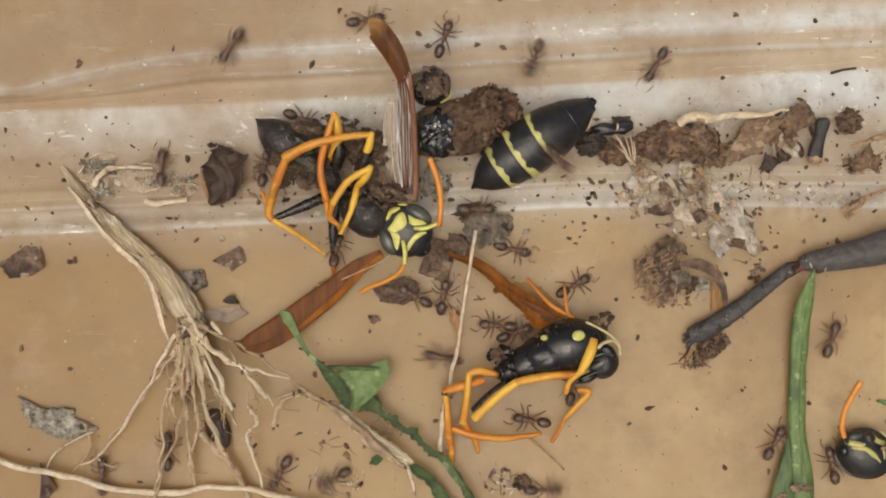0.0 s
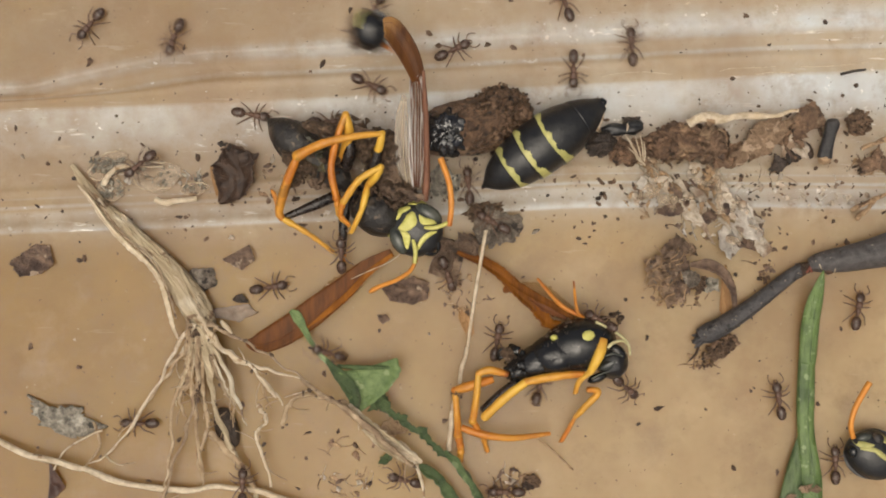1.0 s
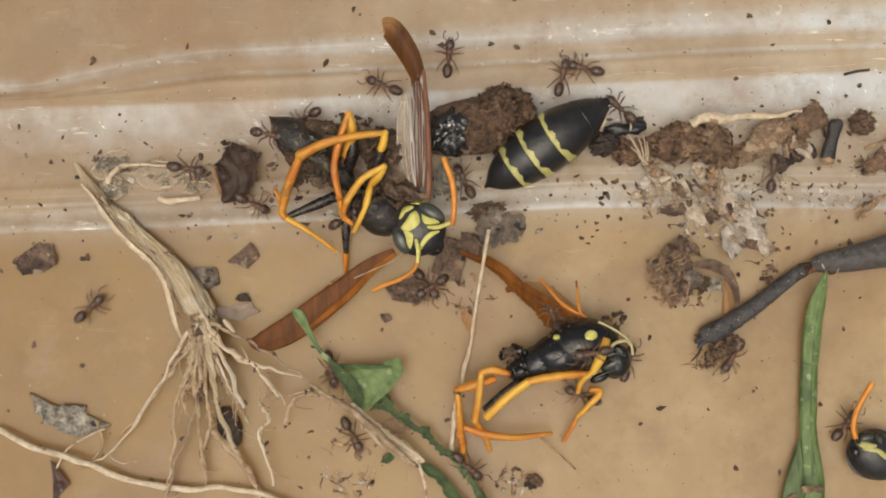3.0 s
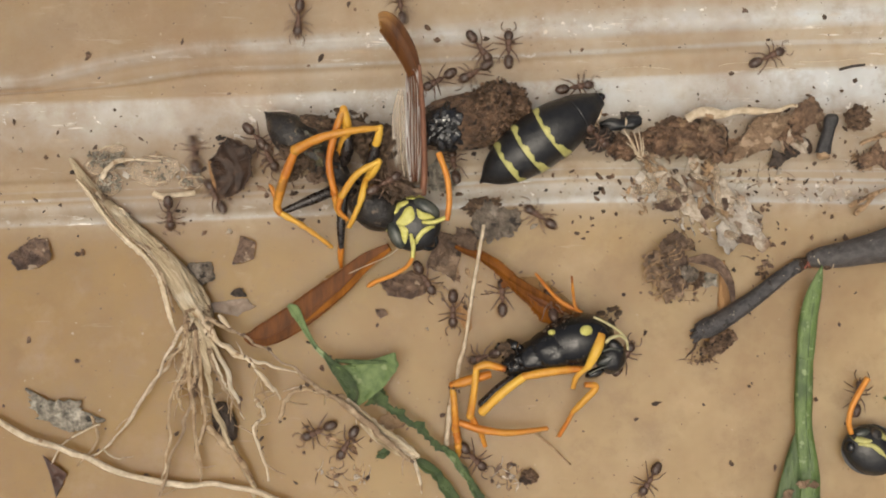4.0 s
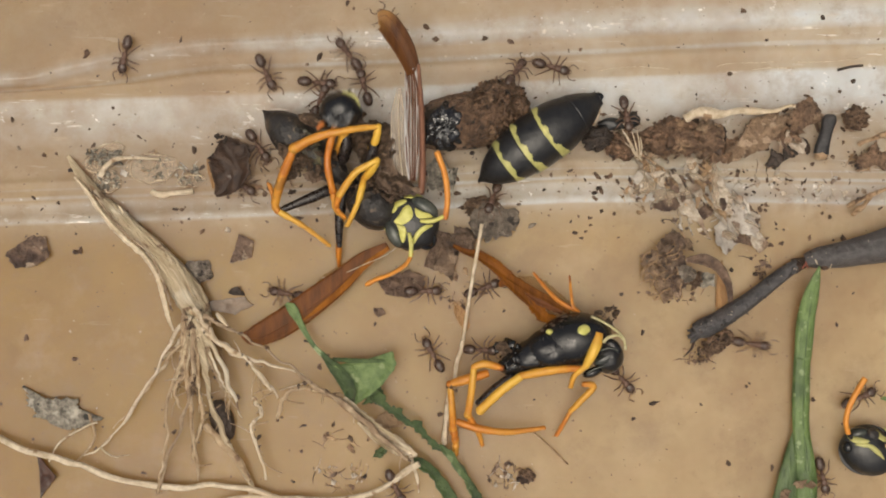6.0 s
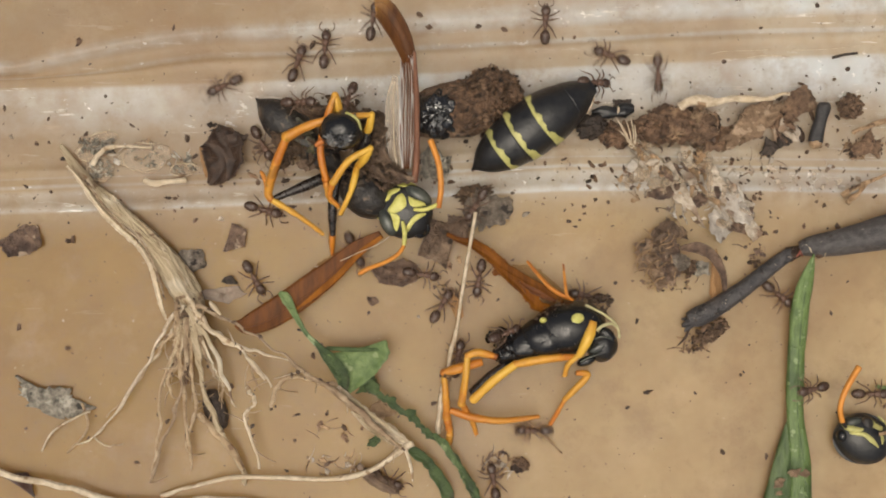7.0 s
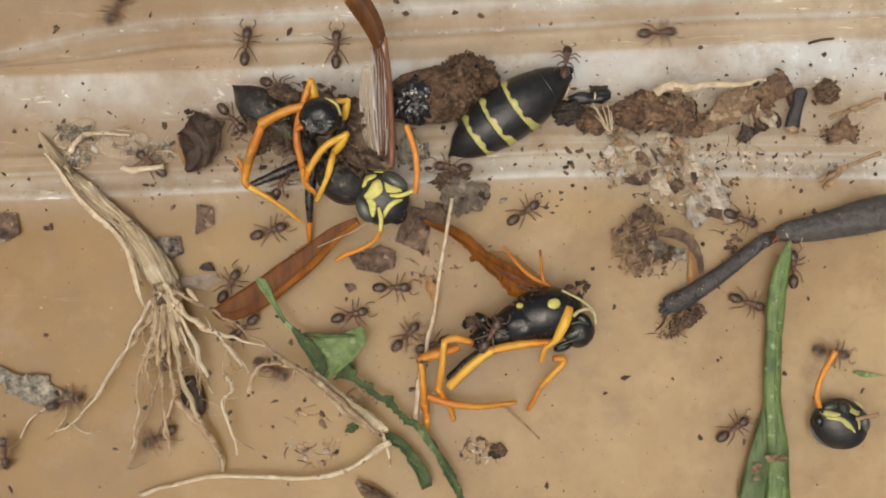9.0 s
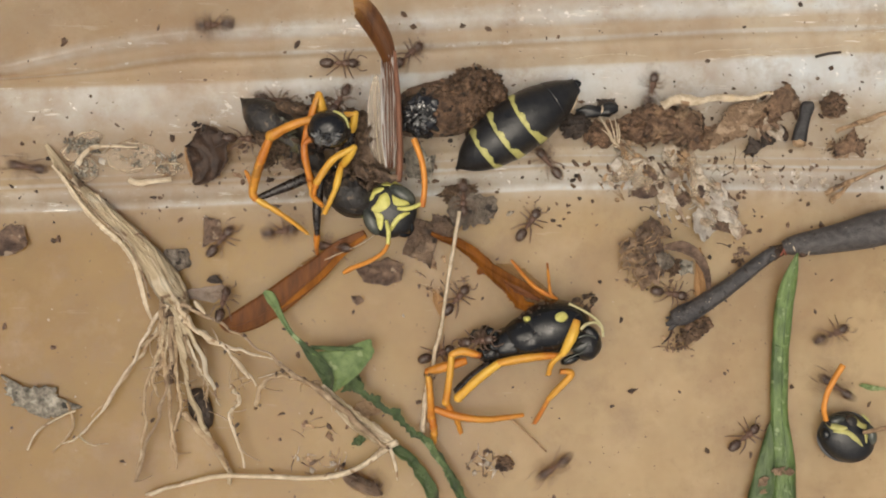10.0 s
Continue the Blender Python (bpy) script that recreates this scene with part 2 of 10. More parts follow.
PALEFLAKE = surface("pale_dry_petal", (0.34, 0.265, 0.19), (0.63, 0.55, 0.445), 2600, 0.65, 0.9, depth=0.0003, stain=(0.30, 0.20, 0.13), stain_at=0.55, stain_scale=700, island=0.3)
AMBERFLAKE = surface("amber_bud_scale", (0.26, 0.13, 0.045), (0.46, 0.26, 0.11), 2200, 0.5, 0.8, depth=0.0003, stain=(0.14, 0.07, 0.03), stain_at=0.58, stain_scale=500, stretch=(2, 0.3, 1))
WHITEFLAKE = surface("white_dry_petal", (0.38, 0.325, 0.265), (0.64, 0.59, 0.52), 2000, 0.6, 0.9, depth=0.0003, stain=(0.27, 0.20, 0.15), stain_at=0.54, stain_scale=400, spot=(0.20, 0.14, 0.10), island=0.15)
TANFLAKE = surface("tan_bract", (0.27, 0.165, 0.085), (0.50, 0.34, 0.20), 2400, 0.65, 1.0, depth=0.0004, spot=(0.12, 0.07, 0.04), island=0.3)
DULLBARK = surface("dull_tan_bark", (0.17, 0.105, 0.060), (0.37, 0.25, 0.155), 2200, 0.65, 1.0, depth=0.0005, stain=(0.12, 0.07, 0.042), stain_at=0.55, stain_scale=500, spot=(0.46, 0.33, 0.22))
MATTED = surface("matted_brown_skin", (0.135, 0.082, 0.050), (0.37, 0.255, 0.165), 2000, 0.5, 1.0, depth=0.0005, stain=(0.47, 0.35, 0.24), stain_at=0.56, stain_scale=600, spot=(0.06, 0.036, 0.024))
OLIVE = surface("olive_shell", (0.030, 0.028, 0.016), (0.125, 0.108, 0.058), 1800, 0.3, 0.6, depth=0.0003, stain=(0.20, 0.17, 0.085), stain_at=0.58, stain_scale=700)
GLASSY = membrane("clear_scale", (0.46, 0.37, 0.29), (0.22, 0.155, 0.11), 0.4, 0.35, (1, 1, 1), (0.95, 0.90, 0.84))
SMEAR = membrane("pale_dried_smear", (0.66, 0.57, 0.45), (0.46, 0.36, 0.25), 0.72, 0.35, (1, 1, 1), (0.97, 0.94, 0.90))

# ---- mesh helpers, in millimetres ----
MM = 0.001


def spline(points, k=6):
    """A smooth run through points of any dimension."""
    p = np.array([points[0], *points, points[-1]], float)
    out = []
    for i in range(1, len(p) - 2):
        for j in range(k):
            t = j / k
            a, b, c, d = p[i - 1], p[i], p[i + 1], p[i + 2]
            out.append(0.5 * (2 * b + (c - a) * t + (2 * a - 5 * b + 4 * c - d) * t * t + (3 * b - a - 3 * c + d) * t ** 3))
    out.append(p[-2])
    return np.array(out)


def tube(points, n=8, k=6, wobble=0.0, seed=0, flat=1.0):
    """A round bar along points (x, y, z, radius)."""
    path = spline(points, k)
    rng = random.Random(seed)
    verts, faces = [], []
    up = np.array([0.12, 0.07, 1.0])
    for i, q in enumerate(path):
        d = path[min(i + 1, len(path) - 1)][:3] - path[max(i - 1, 0)][:3]
        d = d / (np.linalg.norm(d) + 1e-9)
        s = np.cross(d, up)
        s = s / (np.linalg.norm(s) + 1e-9)
        u = np.cross(s, d)
        for j in range(n):
            a = 2 * math.pi * j / n
            r = max(q[3], 0.004) * (1 + wobble * rng.uniform(-1, 1))
            verts.append(q[:3] + r * (math.cos(a) * s + flat * math.sin(a) * u))
    for i in range(len(path) - 1):
        for j in range(n):
            faces.append((i * n + j, i * n + (j + 1) % n, (i + 1) * n + (j + 1) % n, (i + 1) * n + j))
    for i, way in ((0, -1), (len(path) - 1, 1)):
        c = len(verts)
        verts.append(path[i][:3])
        for j in range(n):
            a, b = i * n + j, i * n + (j + 1) % n
            faces.append((c, b, a) if way < 0 else (c, a, b))
    return verts, faces


def ball(c, r, turn=(0, 0, 0), nu=18, nv=11, rough=0.0, seed=0, power=1.0, freq=1.2):
    """An ellipsoid, turned by degrees; rough adds relief."""
    m = Euler([radians(a) for a in turn]).to_matrix()
    verts, faces = [], []
    off = Vector((seed * 3.7, seed * 1.3, seed * 2.1))
    for i in range(nv + 1):
        th = math.pi * i / nv
        for j in range(nu):
            ph = 2 * math.pi * j / nu
            d = Vector((math.sin(th) * math.cos(ph), math.sin(th) * math.sin(ph), math.cos(th)))
            s = 1.0
            if rough:
                s += rough * (noise.noise(d * freq * 1.3 + off) + 0.6 * noise.noise(d * freq * 3 + off) + 0.4 * noise.noise(d * freq * 7 + off) + 0.22 * noise.noise(d * freq * 15 + off))
            v = m @ Vector((d.x * r[0], d.y * r[1], d.z * r[2])) * s
            verts.append((c[0] + v.x, c[1] + v.y, c[2] + v.z))
    for i in range(nv):
        for j in range(nu):
            faces.append((i * nu + j, (i + 1) * nu + j, (i + 1) * nu + (j + 1) % nu, i * nu + (j + 1) % nu))
    return verts, faces


def sheet(points, thick=0.06, across=6, sag=0.0, ragged=0.0, seed=0, k=6, twist=0.0, pleat=0.0):
    """A thin curved strip along points (x, y, z, half-width); sag bends it across."""
    path = spline(points, k)
    rng = random.Random(seed)
    top = []
    for i, q in enumerate(path):
        d = path[min(i + 1, len(path) - 1)][:3] - path[max(i - 1, 0)][:3]
        d = d / (np.linalg.norm(d) + 1e-9)
        s = np.cross(d, (0, 0, 1.0))
        s = s / (np.linalg.norm(s) + 1e-9)
        u = np.cross(s, d)
        tw = twist * i / len(path)
        s, u = s * math.cos(tw) + u * math.sin(tw), u * math.cos(tw) - s * math.sin(tw)
        wl_, wr_ = q[3] * (1 + ragged * rng.uniform(-1, 0.5)), q[3] * (1 + ragged * rng.uniform(-1, 0.5))
        for j in range(across + 1):
            f = 2 * j / across - 1
            w = wl_ if f < 0 else wr_
            top.append(q[:3] + s * f * w + u * (sag * q[3] * (f * f - 0.4) + pleat * q[3] * math.sin(f * 8.0 + 0.3 * i)))
    return solid(top, len(path), across + 1, thick)


def solid(top, rows, cols, thick):
    """Closes a grid of points into a thin solid."""
    verts = [tuple(v) for v in top] + [(v[0], v[1], v[2] - thick) for v in top]
    n = rows * cols
    faces = []
    for i in range(rows - 1):
        for j in range(cols - 1):
            a, b, c, d = i * cols + j, i * cols + j + 1, (i + 1) * cols + j + 1, (i + 1) * cols + j
            faces += [(a, b, c, d), (n + d, n + c, n + b, n + a)]
    rim = [(i * cols) for i in range(rows)], [(i * cols + cols - 1) for i in range(rows)], list(range(cols)), [(rows - 1) * cols + j for j in range(cols)]
    for e, flip in zip(rim, (0, 1, 1, 0)):
        for a, b in zip(e, e[1:]):
            faces.append((a, b, n + b, n + a) if not flip else (b, a, n + a, n + b))
    return verts, faces


def chip(c, rx, ry, turn=0, thick=0.1, curl=0.2, seed=0, corners=9, ragged=0.45, rings=12, crumple=0.18, nick_size=0.17):
    """A broken flake lying on the ground: a jagged outline, bent along one axis, crumpled, with a real edge."""
    rng = random.Random(seed)
    sub = 6
    n = corners * sub
    knots = []
    for k in range(corners):
        an, r = 2 * math.pi * (k + 0.45 * rng.uniform(-1, 1)) / corners, 1.12 + ragged * rng.uniform(-1, 0.7)
        knots.append((r * math.cos(an), r * math.sin(an)))
    nick = [1 + nick_size * rng.uniform(-1, 1) for _ in range(n)]
    off = Vector((seed * 1.7, seed * 0.9, seed * 0.37))
    ca, sa = math.cos(radians(turn)), math.sin(radians(turn))
    bend = rng.uniform(-0.5, 0.5)
    size = min(rx, ry)
    top, faces = [], []
    for i in range(rings + 1):
        f = i / rings
        for j in range(n):
            g = j / sub
            k0, k1, w = knots[int(g) % corners], knots[(int(g) + 1) % corners], g % 1
            r = f * (1 + (nick[j] - 1) * f)
            x, y = rx * r * (k0[0] * (1 - w) + k1[0] * w), ry * r * (k0[1] * (1 - w) + k1[1] * w)
            q = Vector((x, y, 0)) / size
            rel = noise.noise(q * 1.4 + off) + 0.5 * noise.noise(q * 2.9 + off) + 0.8 * (0.4 - noise.voronoi(q * 1.9 + off)[0][0])
            u = (x / rx * math.cos(bend) + y / ry * math.sin(bend))
            z = curl * size * (1.1 * u * u if seed % 2 else 1 - 1.1 * u * u) + crumple * size * rel
            top.append((x * ca - y * sa, x * sa + y * ca, z))
    low = min(v[2] for v in top)
    top = [(c[0] + x, c[1] + y, c[2] + z - low + thick + 0.03) for x, y, z in top]
    verts = top + [(x, y, z - thick) for x, y, z in top]
    m = (rings + 1) * n
    for i in range(rings):
        for j in range(n):
            p, q, s, d = i * n + j, i * n + (j + 1) % n, (i + 1) * n + (j + 1) % n, (i + 1) * n + j
            faces += [(p, d, s, q), (m + q, m + s, m + d, m + p)]
    for j in range(n):
        p, q = rings * n + j, rings * n + (j + 1) % n
        faces.append((p, m + p, m + q, q))
    return verts, faces


def clod(c, r, turn=0, seed=0, rough=0.25, nu=84, nv=52, cell=2.6):
    """A crumbly lump: one uneven skin broken into angular crumbs of two sizes."""
    m = Euler((0, 0, radians(turn))).to_matrix()
    off = Vector((seed * 3.7, seed * 1.3, seed * 2.1))
    verts, faces = [], []
    for i in range(nv + 1):
        th = math.pi * i / nv
        for j in range(nu):
            ph = 2 * math.pi * j / nu
            d = Vector((math.sin(th) * math.cos(ph), math.sin(th) * math.sin(ph), math.cos(th)))
            q = Vector((d.x * r[0], d.y * r[1], d.z * r[2])) * cell + off
            s = 0.95 + rough * (noise.noise(d * 1.9 + off) + 0.5 * noise.noise(d * 4.1 + off))
            s += 0.26 * (0.42 - noise.voronoi(q * 0.6)[0][0]) + 0.15 * (0.4 - noise.voronoi(q * 1.5)[0][0]) + 0.05 * noise.noise(q * 4)
            v = m @ Vector((d.x * r[0], d.y * r[1], d.z * r[2])) * s
            verts.append((c[0] + v.x, c[1] + v.y, c[2] + v.z))
    for i in range(nv):
        for j in range(nu):
            faces.append((i * nu + j, (i + 1) * nu + j, (i + 1) * nu + (j + 1) % nu, i * nu + (j + 1) % nu))
    return verts, faces


def trunk(points, n=44, k=9, depth=0.2, seed=0, flat=0.8, twist=0.15):
    """A woody bar along points (x, y, z, radius) with grooves that run along it."""
    path = spline(points, k)
    off = Vector((seed * 2.3, seed * 1.1, seed * 0.7))
    verts, faces, s_ = [], [], 0.0
    up = np.array([0.12, 0.07, 1.0])
    for i, q in enumerate(path):
        d = path[min(i + 1, len(path) - 1)][:3] - path[max(i - 1, 0)][:3]
        s_ += np.linalg.norm(d) / 2
        d = d / (np.linalg.norm(d) + 1e-9)
        s = np.cross(d, up)
        s = s / (np.linalg.norm(s) + 1e-9)
        u = np.cross(s, d)
        for j in range(n):
            a = 2 * math.pi * j / n
            c = Vector((math.cos(a + twist * s_), math.sin(a + twist * s_), 0))
            low = noise.noise(Vector((c.x * 1.3, c.y * 1.3, s_ * 0.45)) + off)
            mid = abs(noise.noise(Vector((c.x * 3.1, c.y * 3.1, s_ * 0.30)) + off * 2))
            fine = noise.noise(Vector((c.x * 8, c.y * 8, s_ * 0.9)) + off)
            r = max(q[3], 0.004) * (1 + depth * (0.8 * low - 1.5 * mid + 0.5 + 0.35 * fine))
            verts.append(q[:3] + r * (math.cos(a) * s + flat * math.sin(a) * u))
    for i in range(len(path) - 1):
        for j in range(n):
            faces.append((i * n + j, i * n + (j + 1) % n, (i + 1) * n + (j + 1) % n, (i + 1) * n + j))
    for i, way in ((0, -1), (len(path) - 1, 1)):
        c = len(verts)
        verts.append(path[i][:3])
        for j in range(n):
            a, b = i * n + j, i * n + (j + 1) % n
            faces.append((c, b, a) if way < 0 else (c, a, b))
    return verts, faces


def crumbs(c, r, turn, count, size, seed, low=-0.1):
    """Angular crumbs and flakes that stick to the skin of an ellipsoid."""
    rng = random.Random(seed)
    m = Euler((0, 0, radians(turn))).to_matrix()
    shapes = []
    for i in range(count):
        a, u = rng.uniform(0, 6.28), rng.uniform(low, 0.98)
        h = math.sqrt(1 - u * u)
        sink = rng.uniform(0.88, 1.04)
        v = m @ Vector((r[0] * h * math.cos(a), r[1] * h * math.sin(a), r[2] * u)) * sink
        k = size * (0.25 + 1.1 * rng.random() ** 2)
        long, thin = rng.uniform(0.8, 2.0), rng.uniform(0.25, 0.8)
        shapes.append(ball((c[0] + v.x, c[1] + v.y, c[2] + v.z), (k * long, k, k * thin), (rng.uniform(-50, 50), rng.uniform(-50, 50), rng.uniform(0, 180)), 9, 6, 1.0, seed * 9 + i, freq=1.3))
    return joined(*shapes)


def dome(surf, a, b, c0, below, rings=22, n=56):
    """A closed shell: surf(u, v) above an oval of half-sizes a and b round (c0, 0), a rounder underside below it."""
    verts, faces = [], []
    for side in (1, -1):
        for i in range(rings + 1):
            f = math.sin(0.5 * math.pi * i / rings)
            for j in range(n):
                t = 2 * math.pi * j / n
                u, v = c0 + a * f * math.cos(t), b * f * math.sin(t)
                verts.append((u, v, surf(u, v) if side > 0 else -below * math.sqrt(max(0.0, 1 - f * f))))
    m = (rings + 1) * n
    for i in range(rings):
        for j in range(n):
            p, q, s, d = i * n + j, i * n + (j + 1) % n, (i + 1) * n + (j + 1) % n, (i + 1) * n + j
            faces += [(p, d, s, q), (m + q, m + s, m + d, m + p)]
    for j in range(n):
        p, q = rings * n + j, rings * n + (j + 1) % n
        faces.append((p, m + p, m + q, q))
    return verts, faces


def patch(outline, surf, lift=0.05, rings=6, k=5):
    """A slightly raised plate on surf, inside a smooth closed outline of (u, v)."""
    loop = spline([*outline, outline[0]], k)[:-1]
    c = loop.mean(axis=0)
    n = len(loop)
    verts, faces = [], []
    for i in range(rings + 1):
        f = i / rings
        for p in loop:
            u, v = c + (p - c) * f
            verts.append((u, v, surf(u, v) + lift * (1 - f ** 6) - 0.02 * (i == rings)))
    for i in range(rings):
        for j in range(n):
            faces.append((i * n + j, (i + 1) * n + j, (i + 1) * n + (j + 1) % n, i * n + (j + 1) % n))
    return verts, faces


def ribbon(points, surf, lift=0.05, across=6, k=7):
    """A slightly raised band on surf along points (u, v, half-width)."""
    path = spline(points, k)
    top = []
    for i, q in enumerate(path):
        d = path[min(i + 1, len(path) - 1)][:2] - path[max(i - 1, 0)][:2]
        d = d / (np.linalg.norm(d) + 1e-9)
        for j in range(across + 1):
            f = 2 * j / across - 1
            u, v = q[0] + d[1] * f * q[2], q[1] - d[0] * f * q[2]
            top.append((u, v, surf(u, v) + lift * (1 - f ** 4) - 0.02 * (abs(f) > 0.99)))
    return solid(top, len(path), across + 1, 0.04)


def joined(*shapes):
    verts, faces = [], []
    for v, f in shapes:
        k = len(verts)
        verts += [tuple(p) for p in v]
        faces += [tuple(i + k for i in q) for q in f]
    return verts, faces


def mesh(name, shape, material, at=(0, 0, 0), pick=None, flat=False):
    """Mesh data from a shape in millimetres, with its origin at the point at; pick(centre) chooses among several materials."""
    verts, faces = shape
    me = bpy.data.meshes.new(name)
    me.from_pydata([((v[0] - at[0]) * MM, (v[1] - at[1]) * MM, (v[2] - at[2]) * MM) for v in verts], [], faces)
    for m in material if isinstance(material, (list, tuple)) else [material]:
        me.materials.append(m)
    if not flat:
        me.polygons.foreach_set("use_smooth", [True] * len(me.polygons))
    if pick:
        for p in me.polygons:
            c = p.center
            p.material_index = pick((c.x / MM + at[0], c.y / MM + at[1], c.z / MM + at[2]))
    me.update()
    return me


def part(name, shape, material, parent, label="", pick=None, flat=False):
    """One mesh under a thing (or under a part), given in the place's millimetres."""
    top = parent
    while top.parent:
        top = top.parent
    base = top.location
    ob = new(name, mesh(name, shape, material, tuple(v / MM for v in base), pick, flat))
    ob.parent = parent
    return tagged(ob, label=label)


def single(name, shape, material, at, label, category, group="", pick=None, flat=False):
    """A thing that is one mesh, with its origin at its base."""
    ob = new(name, mesh(name, shape, material, at, pick, flat))
    ob.location = [v * MM for v in at]
    return tagged(ob, label, category, group)


def thing(name, at, label, category, group=""):
    ob = new(name)
    ob.empty_display_size = 0.001
    ob.location = [v * MM for v in at]
    return tagged(ob, label, category, group)


# ---- the ground ----
SLOPE = 0.0526


def band(x, y):
    """How far a place lies across the mouldings; the top step bends down at one end."""
    v = y - SLOPE * x - 0.2 * noise.noise(Vector((x * 0.06, 3.1, 0.0)))
    v += 0.05 * max(0.0, x - 7.0) * min(1.0, max(0.0, (5.5 - v) / 1.5))
    left = min(1.0, max(0.0, (-13.0 - x) / 10.0))
    f = min(1.0, max(0.0, (v - 8.9) / 0.6))
    v += 1.5 * f * left ** 1.5
    if v > 11.3:
        v = 11.3 + (v - 11.3) * (1.0 + 1.3 * min(1.0, max(0.0, (6.0 - x) / 18.0)))
    return v


def lie(x, y):
    """Height of the moulded plastic at a place, in millimetres: a floor, a low rib, a shallow channel and two steps."""
    v = v2 = band(x, y)

    def step(a, b, t):
        f = min(1.0, max(0.0, (t - a) / (b - a)))
        return f * f * (3 - 2 * f)

    z = 0.14 * math.exp(-((v - 2.1) / 0.45) ** 2) + 0.06 * step(2.4, 3.4, v)
    z += 0.05 * math.exp(-((v - 4.2) / 0.2) ** 2)
    z += 0.55 * step(6.0, 8.9, v) + 0.07 * math.exp(-((v - 9.75) / 0.25) ** 2)
    z += 0.28 * step(10.5, 11.7, v2) + 0.06 * math.exp(-((v2 - 11.35) / 0.35) ** 2)
    z += 0.03 * noise.noise(Vector((x * 0.25, y * 0.25, 0))) + 0.012 * noise.noise(Vector((x * 1.3, y * 1.3, 4)))
    return z


def build_ground():
    xs = [-6000, -1500, -300, -90] + list(np.arange(-44, 44.01, 0.4)) + [90, 300, 1500, 6000]
    ys = [-6000, -1500, -300, -90] + list(np.arange(-30, 1.0, 0.5)) + list(np.arange(1.0, 14.0, 0.08)) + list(np.arange(14, 32, 0.5)) + [90, 300, 1500, 6000]
    verts = [(x, y, lie(max(-50, min(50, x)), max(-35, min(40, y)))) for y in ys for x in xs]
    n = len(xs)
    faces = [(i * n + j, i * n + j + 1, (i + 1) * n + j + 1, (i + 1) * n + j) for i in range(len(ys) - 1) for j in range(n - 1)]
    m = surface("tan_plastic", (0.222, 0.120, 0.025), (0.278, 0.161, 0.039), 260, 0.42, 0.15, depth=0.0001, stain=(0.292, 0.174, 0.047), stain_at=0.5, stain_scale=80)
    nd, l = m.node_tree.nodes, m.node_tree.links
    b = nd["Principled BSDF"]
    b.inputs["Subsurface Weight"].default_value = 0.6
    b.inputs["Subsurface Radius"].default_value = (1.0, 0.8, 0.6)
    b.inputs["Subsurface Scale"].default_value = 0.008
    tc = nd.new("ShaderNodeTexCoord")

    def noise_at(scale, detail=4.0, stretch=None, rough=0.6):
        t = nd.new("ShaderNodeTexNoise")
        t.inputs["Scale"].default_value, t.inputs["Detail"].default_value, t.inputs["Roughness"].default_value = scale, detail, rough
        src = tc.outputs["Object"]
        if stretch:
            p = nd.new("ShaderNodeMapping")
            p.inputs["Scale"].default_value = stretch
            p.inputs["Rotation"].default_value = (0, 0, -SLOPE)
            l.new(src, p.inputs["Vector"])
            src = p.outputs["Vector"]
        l.new(src, t.inputs["Vector"])
        return t.outputs["Fac"]

    def remap(v, a0, a1, b0=0.0, b1=1.0):
        t = nd.new("ShaderNodeMapRange")
        for key, val in (("From Min", a0), ("From Max", a1), ("To Min", b0), ("To Max", b1)):
            t.inputs[key].default_value = val
        l.new(v, t.inputs["Value"])
        return t.outputs["Result"]

    def calc(op, v, w, add=None):
        t = nd.new("ShaderNodeMath")
        t.operation = op
        for k, val in enumerate((v, w, add)):
            if val is None:
                continue
            if isinstance(val, float):
                t.inputs[k].default_value = val
            else:
                l.new(val, t.inputs[k])
        return t.outputs["Value"]

    def blend(fac, base, colour):
        t = nd.new("ShaderNodeMix")
        t.data_type = "RGBA"
        t.inputs["B"].default_value = (*colour, 1)
        l.new(fac, t.inputs["Factor"])
        l.new(base, t.inputs["A"])
        return t.outputs["Result"]

    # chalky streaks along the mouldings with painted sky reflection, stronger towards one end
    at = nd.new("ShaderNodeAttribute")
    at.attribute_name = "across"
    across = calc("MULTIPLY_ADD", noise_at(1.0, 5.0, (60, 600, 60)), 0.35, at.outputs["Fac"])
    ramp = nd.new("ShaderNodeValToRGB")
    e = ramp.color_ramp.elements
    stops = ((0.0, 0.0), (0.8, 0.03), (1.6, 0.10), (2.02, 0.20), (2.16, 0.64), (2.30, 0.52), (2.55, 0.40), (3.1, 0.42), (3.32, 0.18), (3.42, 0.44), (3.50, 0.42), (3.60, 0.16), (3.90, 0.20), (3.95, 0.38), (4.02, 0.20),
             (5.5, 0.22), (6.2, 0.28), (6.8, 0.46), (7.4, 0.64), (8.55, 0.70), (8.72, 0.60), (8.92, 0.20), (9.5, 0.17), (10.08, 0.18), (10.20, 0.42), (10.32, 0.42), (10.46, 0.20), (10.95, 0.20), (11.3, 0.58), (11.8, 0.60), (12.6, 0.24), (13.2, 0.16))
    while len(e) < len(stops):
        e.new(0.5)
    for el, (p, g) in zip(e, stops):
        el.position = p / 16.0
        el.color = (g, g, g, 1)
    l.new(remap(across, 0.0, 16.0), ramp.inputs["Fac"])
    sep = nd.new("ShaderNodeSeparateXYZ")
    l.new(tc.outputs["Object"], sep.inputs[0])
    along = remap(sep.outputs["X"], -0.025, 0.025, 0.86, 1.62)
    sheen_wear = calc("MULTIPLY", ramp.outputs["Color"], along)
    # plastic painted paler towards +x, as light falloff across the floor
    side_light = calc("MULTIPLY", remap(sep.outputs["X"], -0.012, 0.020, 0.0, 0.95), remap(noise_at(45.0, 3.0), 0.3, 0.7, 0.6, 1.2))
